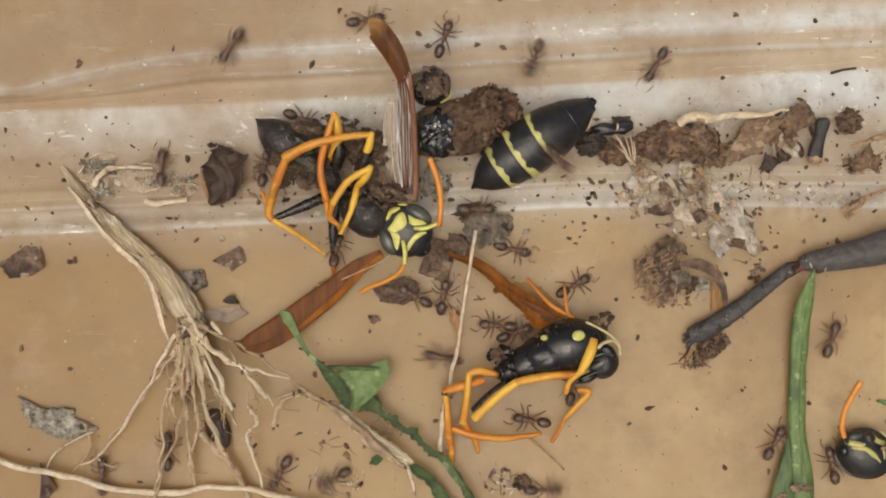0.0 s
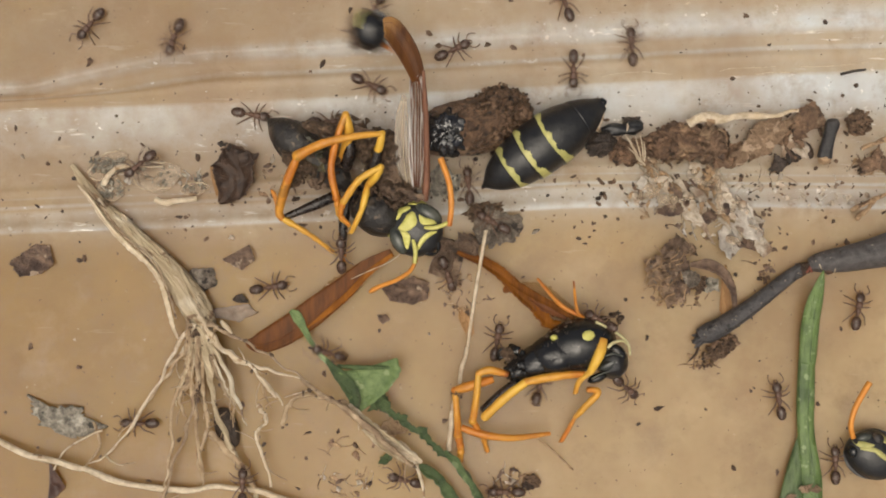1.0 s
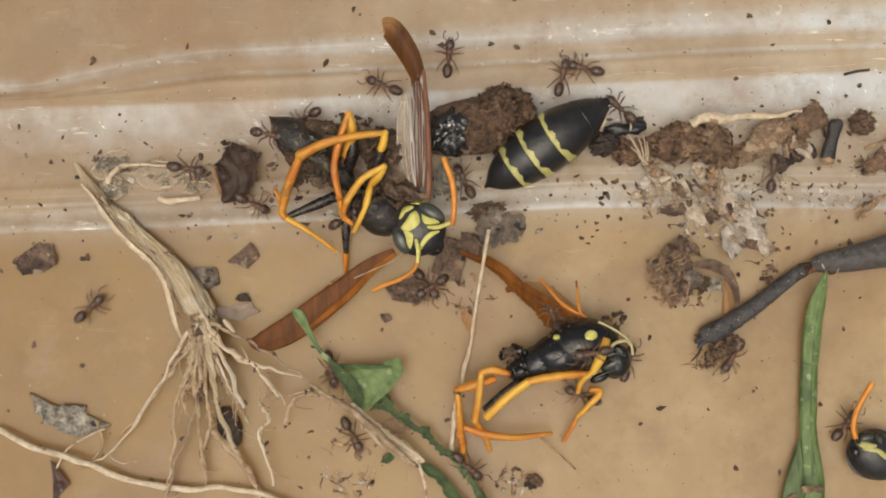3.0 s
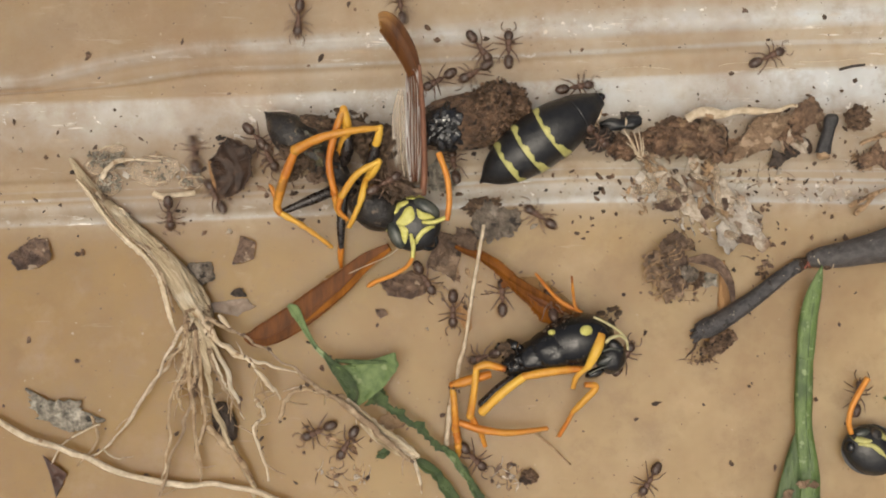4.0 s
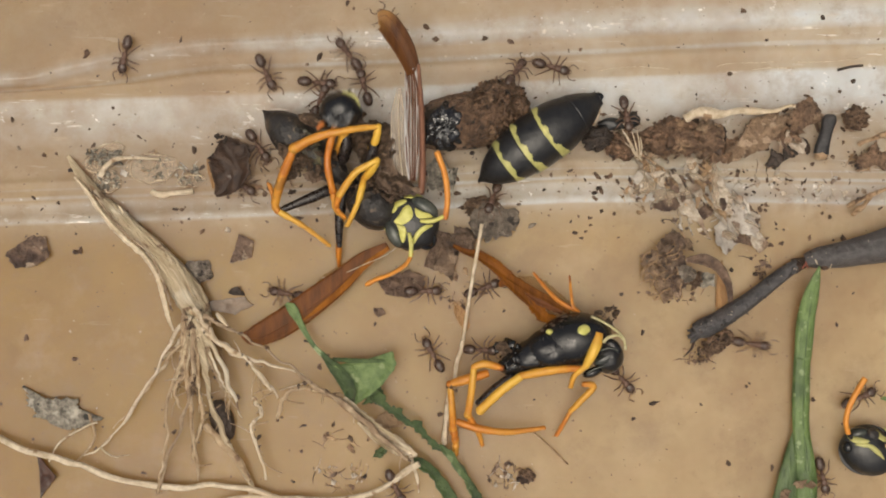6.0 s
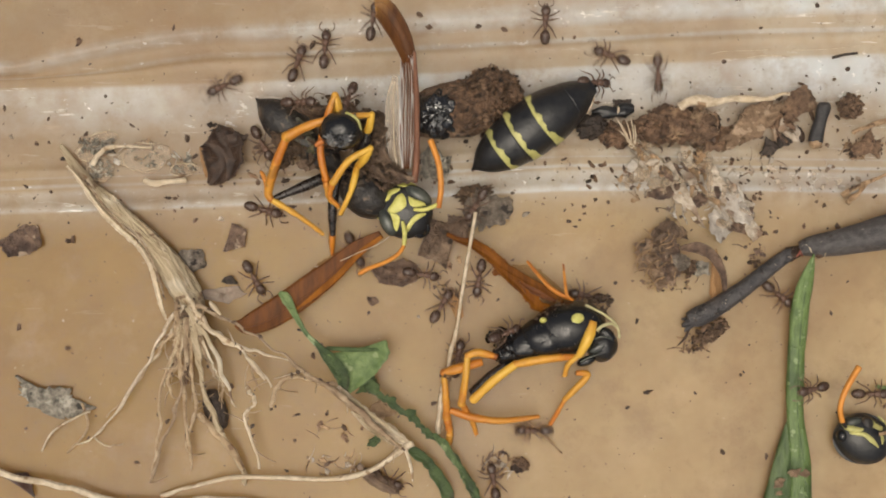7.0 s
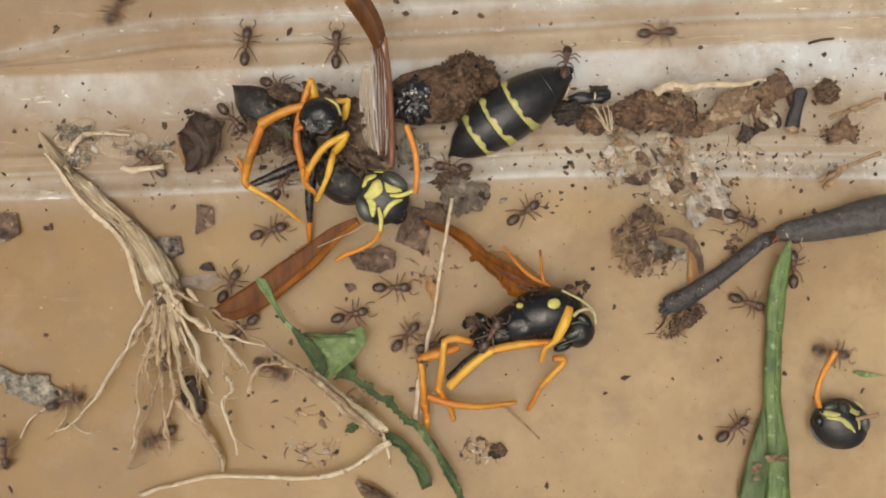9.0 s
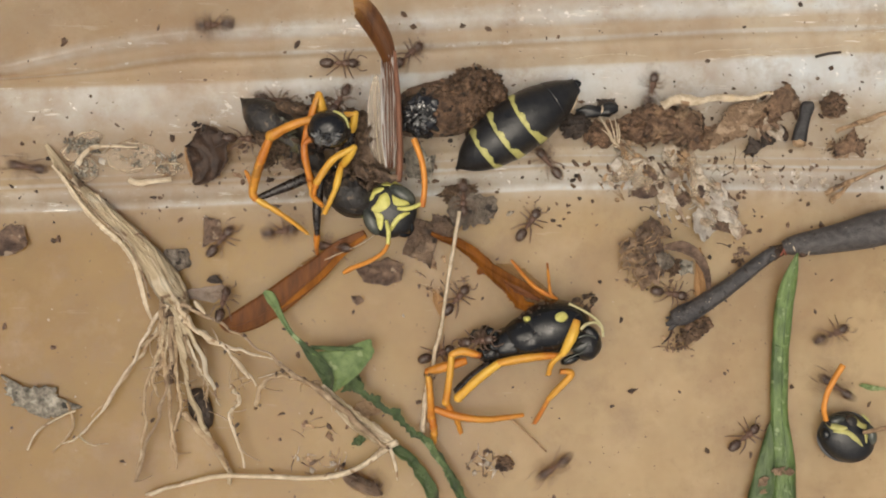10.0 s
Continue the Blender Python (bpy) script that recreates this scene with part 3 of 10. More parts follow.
    sheen_wear_patchy = calc("MULTIPLY", sheen_wear, remap(noise_at(420.0, 9.0, None, 0.72), 0.30, 0.62, 0.6, 1.15))
    colour = blend(side_light, b.inputs["Base Color"].links[0].from_socket, (0.42, 0.300, 0.155))
    colour = blend(sheen_wear_patchy, colour, (0.555, 0.575, 0.570))
    # white scuffs, and flecks painted as glints, inside the pale bands
    scuff = calc("MULTIPLY", calc("MULTIPLY", remap(noise_at(1.0, 5.0, (420, 4200, 420)), 0.62, 0.68), remap(sheen_wear, 0.1, 0.45)), remap(noise_at(230.0, 3.0), 0.46, 0.60))
    fleck = calc("MULTIPLY", calc("MULTIPLY", remap(noise_at(2300.0, 3.0), 0.62, 0.66), remap(noise_at(260.0, 3.0), 0.52, 0.60)), remap(sheen_wear, 0.25, 0.6))
    colour = blend(scuff, colour, (0.86, 0.82, 0.74))
    colour = blend(fleck, colour, (0.88, 0.86, 0.82))
    # faint brown stains and fine dirt
    colour = blend(remap(noise_at(900.0, 6.0), 0.62, 0.75, 0.0, 0.35), colour, (0.22, 0.13, 0.07))
    colour = blend(remap(noise_at(130.0, 5.0), 0.60, 0.75, 0.0, 0.30), colour, (0.33, 0.20, 0.10))
    # blotches of old dirt at three sizes, and fine dark specks
    colour = blend(remap(noise_at(75.0, 5.0, None, 0.7), 0.44, 0.68, 0.0, 0.62), colour, (0.225, 0.120, 0.045))
    colour = blend(remap(noise_at(340.0, 6.0, None, 0.7), 0.50, 0.68, 0.0, 0.55), colour, (0.24, 0.145, 0.065))
    colour = blend(remap(noise_at(210.0, 5.0, None, 0.65), 0.54, 0.72, 0.0, 0.30), colour, (0.46, 0.32, 0.18))
    colour = blend(remap(noise_at(1900.0, 3.0), 0.70, 0.76, 0.0, 0.5), colour, (0.60, 0.48, 0.33))
    colour = blend(remap(noise_at(1.0, 3.0, (220, 1500, 220)), 0.68, 0.74, 0.0, 0.25), colour, (0.52, 0.39, 0.25))
    colour = blend(remap(noise_at(3600.0, 2.0), 0.70, 0.75, 0.0, 0.55), colour, (0.14, 0.08, 0.045))
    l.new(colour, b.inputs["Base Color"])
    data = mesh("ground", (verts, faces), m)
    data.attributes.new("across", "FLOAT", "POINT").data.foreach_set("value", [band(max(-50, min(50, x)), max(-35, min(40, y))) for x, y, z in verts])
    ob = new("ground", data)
    tagged(ob, "tan moulded plastic tray floor with chalky ribs and painted sky sheen", "ground", kind="structure")


build_ground()


def on(x, y, z=0.0):
    """A point above the ground by z."""
    return (x, y, lie(x, y) + z)


# ---- wasps ----
def leg_parts(owner, segments, name="leg"):
    """One leg: a swollen thigh, a shin that widens to its end, and a foot of small joints."""
    shapes = []
    for k, seg in enumerate(segments):
        fine = spline(seg, 7)
        n = len(fine) - 1
        last = k == len(segments) - 1 and k > 1
        rows = []
        for i, p in enumerate(fine):
            f = i / n
            if last:
                g = 0.80 + 0.32 * ((f * 4.5) % 1.0)
            elif k % 2 == 0:
                g = 0.62 + 0.48 * math.sin(math.pi * min(1.0, 0.10 + 0.78 * f))
            else:
                g = 0.66 + 0.40 * f ** 0.7
            rows.append((p[0], p[1], p[2], p[3] * g * 0.90 * (1 + 0.10 * noise.noise(Vector((i * 0.6, k * 3.1, p[0]))))))
        bar = [tube(rows, n=12, k=2, wobble=0.015)]
        if k and len(seg) > 2:
            for a in (0.5, 2.6):
                x, y, z, r = rows[-1]
                bar.append(tube([(x, y, z, r * 0.35), (x + 0.24 * math.cos(a + k), y + 0.24 * math.sin(a + k), z + 0.02, 0.01)], 5, 2))
        shapes.append(joined(*bar))
        x, y, z, r = rows[-1]
        shapes.append(ball((x, y, z), (r * 1.12, r * 1.12, r * 1.12), nu=10, nv=7))
    return shapes


def put_leg(owner, segments, mat, label, name="leg", tones=(0.62, 0.10, 0.30, 0.45)):
    """A leg whose first segment carries the others; tones say how yellow each segment is."""
    shapes = leg_parts(owner, segments)
    leg = None
    for k in range(len(segments)):
        named = name if k == 0 else ("shin", "shin", "foot")[min(k, 2)] if len(segments) > 2 else "shin"
        ob = part(named, joined(*shapes[2 * k:2 * k + 2]), mat, leg or owner, label if k == 0 else "")
        count = len(ob.data.vertices)
        t = tones[min(k, len(tones) - 1)]
        ends = (t - 0.45, t + 0.25) if k % 2 == 0 else (t + 0.3, t - 0.2)
        ob.data.attributes.new("tone", "FLOAT", "POINT").data.foreach_set("value", [ends[0] + (ends[1] - ends[0]) * min(1.0, math.sin(2.6 * i / count)) for i in range(count)])
        leg = leg or ob
    return leg


def run(points, r0, r1):
    """Points (x, y, z) with a radius that tapers from r0 to r1."""
    n = len(points) - 1
    return [(*p, r0 + (r1 - r0) * i / n) for i, p in enumerate(points)]


def abdomen_shape(a, b, widths, rise=0.0, edges=()):
    """A spindle from a to b, with the half-widths along it and a small step down behind each segment's edge."""
    w = spline([(v,) for v in widths], 40)[:, 0]
    n = len(w) - 1
    length = math.dist(a, b)
    pts = []
    for i, r in enumerate(w):
        f = i / n
        u = f * length
        for e in edges:
            if u < e:
                r *= 1 - 0.035 * math.exp(-(e - u) / 0.5)
        pts.append((a[0] + (b[0] - a[0]) * f, a[1] + (b[1] - a[1]) * f, a[2] + (b[2] - a[2]) * f + rise * math.sin(math.pi * f), r))
    return tube(pts, n=72, k=1)


def banding(a, b, bands, width=0.2, bow=0.3, ramp=0.10):
    """Chooses black or yellow by the place along the abdomen: a smooth front edge, a scalloped rear edge, wider at one flank."""
    a, b = np.array(a[:2]), np.array(b[:2])
    d = (b - a) / np.linalg.norm(b - a)
    s = np.array([d[1], -d[0]])

    def pick(c):
        q = np.array(c[:2]) - a
        u, v = float(q @ d), float(q @ s)
        for k, p in enumerate(bands):
            x = u - p - bow * v * v * 0.25
            edge = width * (0.9 + 0.55 * math.sin(v * 4.6 + k) + 0.40 * math.sin(v * 11 + 2 * k)) + 0.22 * max(0.0, v - 0.85) + ramp * max(0.0, v)
            if -width < x < edge:
                return 1
        return 0
    return pick


def wasp_face(owner, c, turn, r=1.0):
    """Head of a paper wasp that faces up: black capsule, grey eyes, yellow plates flush with the face; its jaws point along +x."""
    m = Matrix.Translation(c) @ Euler((0, 0, radians(turn)), "XYZ").to_matrix().to_4x4() @ Matrix.Scale(r, 4)

    def put(shape):
        return [tuple(m @ Vector(v)) for v in shape[0]], shape[1]

    def surf(u, v):
        return 0.86 * max(0.0, 1 - ((u - 0.15) / 1.48) ** 2 - (v / 1.46) ** 2) ** 0.45
    head = part("head", put(dome(surf, 1.48, 1.46, 0.15, 0.8)), HEADBLACK, owner, "black wasp head with yellow face markings")
    part("face_shield", put(ball((1.10, -0.02, 0.10), (0.60, 0.70, 0.48), (0, 16, 0), 30, 20)), HEADBLACK, head, "black shield of the face")
    for s in (-1, 1):
        part("eye", put(ball((-0.02, s * 1.06, 0.36), (0.82, 0.44, 0.46), (s * -20, 0, s * 17), 30, 20)), EYE, head, "grey-black compound eye")
        part("eye_rim", put(patch([(-0.34, s * 0.66), (0.06, s * 0.42), (0.36, s * 0.54), (0.68, s * 1.02), (0.42, s * 1.02), (0.04, s * 0.80)], lambda u, v: max(surf(u, v), 0.66) + 0.10)), YELLOW, head, "yellow rim along the eye")
        part("temple", put(ribbon([(-1.16, s * 0.60, 0.06), (-1.00, s * 0.90, 0.17), (-0.74, s * 1.14, 0.14), (-0.46, s * 1.34, 0.05)], surf, 0.08)), YELLOW, head, "yellow band behind the eye")
        part("jaw", put(tube([(1.42, s * 0.42, 0.2, 0.16), (1.70, s * 0.26, 0.05, 0.13), (1.86, s * 0.02, -0.1, 0.05)], 10, 5)), BLACK, head, "black jaw")
    part("brow_plate", put(patch([(-0.76, 0.18), (-0.66, 0.54), (-0.30, 0.48), (0.0, 0.24), (0.02, -0.20), (-0.14, -0.58), (-0.50, -0.70), (-0.60, -0.28)], surf, 0.07)), YELLOW, head, "yellow brow plate")
    part("crown_stripe", put(ribbon([(-0.94, -0.94, 0.06), (-1.10, -0.64, 0.16), (-0.96, -0.28, 0.12), (-1.10, 0.02, 0.17), (-1.00, 0.36, 0.15), (-0.90, 0.58, 0.06)], surf, 0.08)), YELLOW, head, "wavy yellow crown stripe")
    part("mouth_stripe", put(tube([(1.06, -0.62, 0.62, 0.06), (0.92, -0.40, 0.76, 0.12), (0.82, 0.02, 0.82, 0.14), (0.86, 0.40, 0.76, 0.13), (1.00, 0.74, 0.60, 0.05)], 12, 6, flat=0.5)), YELLOW, head, "yellow stripe above the mouth")
    part("scape", put(tube([(0.42, 0.42, 0.84, 0.09), (0.66, 0.66, 1.02, 0.12), (0.86, 0.94, 1.10, 0.12), (1.06, 1.50, 1.14, 0.11)], 10, 6)), YELLOW, head, "yellow antenna base")
    part("scape", put(tube([(0.50, -0.48, 0.84, 0.09), (0.80, -0.64, 1.00, 0.12), (1.10, -0.84, 1.02, 0.12), (1.48, -1.24, 0.95, 0.11)], 10, 6)), YELLOW, head, "yellow antenna base")
    return head


def wing_shape(points, sag=0.25, thick=0.03, k=10, across=8, twist=0.0, ragged=0.02, seed=1, pleat=0.0):
    return sheet(points, thick, across, sag, ragged, seed, k, twist, pleat)


def veins(points, offsets, r=0.035):
    """Raised veins that run along a wing at fractions of its half-width."""
    path = spline(points, 5)
    shapes = []
    for f in offsets:
        run_ = []
        for i in range(0, len(path), 3):
            d = path[min(i + 1, len(path) - 1)][:3] - path[max(i - 1, 0)][:3]
            s = np.cross(d, (0, 0, 1.0))
            s = s / (np.linalg.norm(s) + 1e-9)
            q = path[i][:3] + s * f * path[i][3] * (1 if i < len(path) * 0.8 else 0.8)
            run_.append((q[0], q[1], q[2] + 0.02, r))
        shapes.append(tube(run_, 5, 2))
    return joined(*shapes)


def build_wasp_with_face():
    at = on(-4.47, 1.90)
    w = thing("wasp", at, "dead black and yellow paper wasp with folded orange legs", "wasp", "dead wasps")
    # body
    a, b = (-10.09, 7.03, 1.78), (-5.42, 3.14, 1.65)
    part("abdomen", abdomen_shape(a, b, (0.03, 0.72, 1.06, 1.10, 0.92, 0.85, 0.7, 0.25), 0, (1.3, 2.7, 4.0)), [BLACKDUST, YELLOW], w, "dusty black pointed abdomen", banding(a, b, (), 0.02))
    for x, y, z, r, turn, seed in ((-8.37, 4.60, 2.56, (1.0, 0.5, 0.45), -35, 5), (-7.05, 6.37, 2.88, (1.2, 0.35, 0.4), -14, 6), (-3.69, 5.25, 2.04, (0.95, 1.1, 0.8), 0, 8), (-8.59, 3.67, 2.04, (0.6, 0.4, 0.5), 30, 9), (-3.91, 3.98, 1.91, (0.7, 0.8, 0.7), 20, 10), (-2.84, 3.22, 1.91, (1.0, 0.5, 0.6), -20, 12), (-4.82, 5.44, 1.91, (0.6, 0.8, 0.6), 0, 13)):
        part("soil_crust", clod((x, y, z), r, turn, seed, 0.3, 44, 28), DUST, w, "brown soil crust stuck on the body")
    for pts, seed in (([(-4.33, 6.21, 2.43, 0.15), (-3.87, 5.38, 2.56, 0.5), (-3.48, 4.25, 2.43, 0.45), (-2.83, 3.35, 2.30, 0.2)], 3), ([(-6.71, 6.48, 2.69, 0.1), (-5.49, 6.37, 2.88, 0.28), (-4.30, 6.02, 2.82, 0.25), (-3.86, 5.73, 2.69, 0.1)], 4), ([(-3.87, 3.34, 2.56, 0.15), (-3.11, 2.89, 2.62, 0.4), (-2.06, 2.74, 2.56, 0.3), (-1.47, 2.68, 2.43, 0.1)], 5)):
        part("dry_skin", sheet(pts, 0.05, 7, 0.6, 0.4, seed, 4), BROWNSKIN, w, "brown shrivelled skin")
    for (x, y, z), rx, ry, turn, seed, mat_ in (((-7.44, 4.59, 2.70), 0.75, 0.55, -30, 21, OLIVE), ((-8.50, 3.84, 2.10), 0.7, 0.5, 20, 23, HUSK), ((-7.71, 5.47, 2.80), 0.7, 0.45, -20, 25, OLIVE), ((-8.91, 5.81, 2.35), 0.6, 0.4, -35, 27, OLIVE), ((-7.09, 3.48, 2.30), 0.6, 0.4, 15, 29, BROWNSKIN)):
        part("shell_plate", chip((x, y, z - 0.3), rx, ry, turn, 0.05, 0.35, seed, 7, 0.35, 10, 0.2, 0.1), mat_, w, "loose olive brown shell plate")
    part("thorax", ball((-4.14, 1.93, 1.65), (1.55, 1.2, 1.4), (0, 0, -35), 36, 24, 0.05, 2, freq=2.0), BLACKDUST, w, "dusty black thorax")
    for c, r, n, seed in (((-3.4, 2.9, 2.0), (1.0, 0.9, 0.9), 90, 31), ((-4.4, 2.6, 2.2), (0.9, 0.9, 0.9), 50, 32), ((-7.4, 4.6, 2.2), (1.4, 1.1, 1.0), 70, 33), ((-4.0, 5.2, 2.0), (0.9, 1.2, 1.0), 90, 34), ((-5.9, 6.6, 2.2), (1.4, 0.5, 0.6), 50, 35)):
        part("soil_crust", crumbs(c, r, 0, n, 0.13, seed, 0.1), DUST, w, "brown crumbs stuck on the body")
    part("waist", tube(run([(-5.60, 3.39, 1.58), (-5.24, 2.93, 1.58), (-4.81, 2.47, 1.65)], 0.35, 0.8), 12), BLACK, w)
    head = wasp_face(w, Vector((-2.10, 1.14, 1.90)), -48)
    part("antenna", tube(run([(-0.22, 1.21, 3.00), (-0.10, 2.21, 3.20), (-0.21, 3.41, 3.30), (-0.52, 4.35, 3.25), (-0.68, 4.75, 3.20)], 0.15, 0.17), 10), AMBER, head, "orange curved antenna")
    part("antenna", tube(run([(-1.96, -0.62, 2.70), (-2.31, -1.23, 2.30), (-3.07, -1.72, 1.90), (-3.91, -2.04, 1.50), (-4.35, -2.28, 1.38)], 0.10, 0.13) + [(-4.52, -2.39, 1.34, 0.05)], 10), AMBER, head, "orange curved antenna")
    legs = (
        [run([(-5.99, 4.71, 2.30), (-5.52, 5.99, 3.21), (-5.65, 6.97, 3.73)], 0.30, 0.26), run([(-5.65, 6.97, 3.73), (-6.07, 5.80, 3.67), (-6.43, 4.19, 3.34), (-6.17, 2.66, 2.95)], 0.27, 0.2), run([(-6.17, 2.66, 2.95), (-6.03, 1.69, 2.56), (-5.54, 1.24, 2.30)], 0.19, 0.12)],
        [run([(-4.26, 4.78, 2.56), (-3.92, 5.33, 3.21), (-3.74, 6.01, 3.60)], 0.22, 0.22), run([(-3.74, 6.01, 3.60), (-5.11, 5.84, 3.86), (-6.83, 5.46, 3.79), (-8.17, 4.84, 3.47)], 0.22, 0.30), run([(-8.17, 4.84, 3.47), (-8.77, 3.56, 2.95), (-9.30, 2.09, 2.17), (-9.20, 1.61, 2.04)], 0.27, 0.24), run([(-9.20, 1.61, 2.04), (-7.78, 0.77, 1.78), (-6.49, -0.21, 1.26)], 0.20, 0.11)],
        [run([(-4.55, 3.33, 2.69), (-4.12, 3.75, 3.34), (-3.80, 4.23, 3.73)], 0.24, 0.24), run([(-3.80, 4.23, 3.73), (-4.92, 3.58, 3.73), (-5.75, 2.47, 3.34)], 0.25, 0.2), run([(-5.75, 2.47, 3.34), (-5.96, 1.77, 2.95), (-5.57, 1.30, 2.69)], 0.18, 0.13)],
        [run([(-4.53, 3.38, 2.95), (-4.64, 2.72, 3.15), (-4.82, 2.06, 3.08)], 0.18, 0.2), run([(-4.82, 2.06, 3.08), (-5.13, 1.38, 2.88), (-5.40, 0.88, 2.56)], 0.22, 0.13)],
    )
    for s, tones in zip(legs, ((0.55, 0.10, 0.45), (0.85, 0.40, 0.05, 0.65), (0.85, 0.80, -0.2), (0.85, 0.85))):
        put_leg(w, s, ORANGE, "orange leg", tones=tones)
    dark = ([run([(-5.81, 4.28, 2.04), (-5.51, 5.13, 2.69), (-5.59, 6.15, 3.08)], 0.42, 0.3)], [run([(-4.67, 3.37, 1.91), (-4.16, 4.53, 2.69), (-3.92, 5.54, 3.15)], 0.38, 0.25)],
            [run([(-6.15, 2.93, 1.65), (-7.25, 2.40, 1.91), (-8.98, 1.68, 1.91)], 0.36, 0.22)], [run([(-5.70, 2.78, 1.58), (-5.92, 1.26, 1.52), (-5.96, -0.21, 1.06)], 0.34, 0.2)],
            [run([(-5.96, -0.09, 1.06), (-6.01, -0.64, 0.80), (-6.02, -1.33, 0.40)], 0.22, 0.12)], [run([(-9.20, 1.61, 2.04), (-9.56, 2.76, 2.04), (-9.72, 3.07, 2.04)], 0.15, 0.1)])
    for s in dark:
        part("thigh", joined(*leg_parts(w, s)), BROWNLEG if s not in dark[-2:] else ORANGE, w, "black thigh" if s not in dark[-2:] else "orange foot")


build_wasp_with_face()


def build_upright_wing():
    """The wing that stands up and is pulled about by ants."""
    base = (-1.47, 2.60, 2.17)
    pts = [(-1.95, 8.56, 5.10, 0.34), (-2.14, 9.15, 5.40, 0.45), (-2.46, 9.82, 5.70, 0.54), (-2.89, 10.46, 6.00, 0.58), (-3.26, 10.90, 6.20, 0.57), (-3.53, 11.10, 6.30, 0.50), (-3.74, 11.09, 6.30, 0.28)]
    ob = thing("wasp_wing", base, "long amber brown wing standing up from the dead wasp", "wing", "wasp wings")
    skin = part("fore_wing", wing_shape(pts, 0.35, 0.05, 14, 10), WINGTIP, ob, "amber brown wing tip")
    count = len(skin.data.vertices) // 2
    skin.data.attributes.new("tone", "FLOAT", "POINT").data.foreach_set("value", [-0.25 + 1.15 * ((i % count) / count) ** 2.2 for i in range(2 * count)])
    part("vein", veins(pts, (-0.2, 0.45), 0.012), VEIN, skin)
    part("wing_edge", tube([(-1.51, 2.59, 2.20, 0.185), (-1.44, 3.81, 2.70, 0.185), (-1.48, 5.38, 3.50, 0.16), (-1.54, 6.91, 4.30, 0.15), (-1.63, 8.16, 5.00, 0.11), (-1.69, 9.01, 5.50, 0.08)], 10), REDVEIN, ob, "thick red-brown leading vein")
    mid = [(-1.99, 3.28, 2.20, 0.22), (-1.99, 4.63, 2.70, 0.40), (-2.01, 6.07, 3.40, 0.44), (-1.99, 7.33, 4.20, 0.40), (-2.04, 8.30, 4.90, 0.38), (-2.12, 8.84, 5.20, 0.30)]
    skin = part("folded_membrane", wing_shape(mid, 0.7, 0.03, 12, 17, pleat=0.20), WINGPALE, ob, "clear pleated membrane")
    part("pleat", veins(mid, (-0.8, -0.42, 0.02, 0.34, 0.62), 0.034), VEIN, skin, "dark veins between the pleats")
    hind = [(-2.46, 3.23, 1.90, 0.22), (-2.69, 4.38, 2.20, 0.36), (-2.78, 5.86, 2.70, 0.40), (-2.80, 7.05, 3.10, 0.32), (-2.71, 8.02, 3.50, 0.12)]
    skin = part("hind_wing", wing_shape(hind, 0.5, 0.03, 10, 11, pleat=0.08), WINGCLEAR, ob, "clear hind wing")
    part("pleat", veins(hind, (-0.9, 0.1, 0.85), 0.024), STRAW, skin, "pale edge veins")
    return ob


UPRIGHT_WING = build_upright_wing()


def flat_wing(pts, at, label, extra):
    ob = thing("wasp_wing", at, label, "wing", "wasp wings")
    skin = part("membrane", wing_shape(pts, 0.12, 0.05), WING, ob)
    part("vein", veins(pts, (-0.3, 0.93), 0.018), VEIN, skin)
    strip = []
    for i, p in enumerate(pts[:-3]):
        d = Vector(pts[i + 1][:2]) - Vector(p[:2])
        s = Vector((d.y, -d.x)).normalized()
        strip.append((p[0] - s.x * 0.6 * p[3], p[1] - s.y * 0.7 * p[3], p[2] + 0.05, 0.26 * p[3] * (2, 1.4, 1, 0.7, 0.1)[i]))
    part("leading_edge", wing_shape(strip, 0.25, 0.05), WINGORANGE, ob, "orange leading edge")
    skin = part("hind_membrane", wing_shape(extra, 0.15, 0.02, 10, 10, 0.0, 0.16), VEIL, ob, "torn clear hind wing")
    part("vein", veins(extra, (0.3,), 0.014), VEIN, skin)


flat_wing([(-3.30, -0.20, 1.45, 0.20), (-4.65, -1.03, 1.35, 0.44), (-5.87, -2.14, 1.28, 0.61), (-7.10, -3.10, 1.22, 0.72), (-8.39, -4.07, 1.15, 0.75), (-9.62, -4.82, 1.08, 0.70), (-10.61, -5.20, 1.02, 0.51), (-11.23, -5.14, 1.00, 0.15)], on(-6.96, -3.23), "amber brown wasp wing spread flat on the floor",
          extra=[(-3.35, -0.33, 1.00, 0.15), (-4.89, -1.19, 1.00, 0.4), (-6.45, -2.19, 0.80, 0.5), (-7.70, -3.31, 0.60, 0.25)])


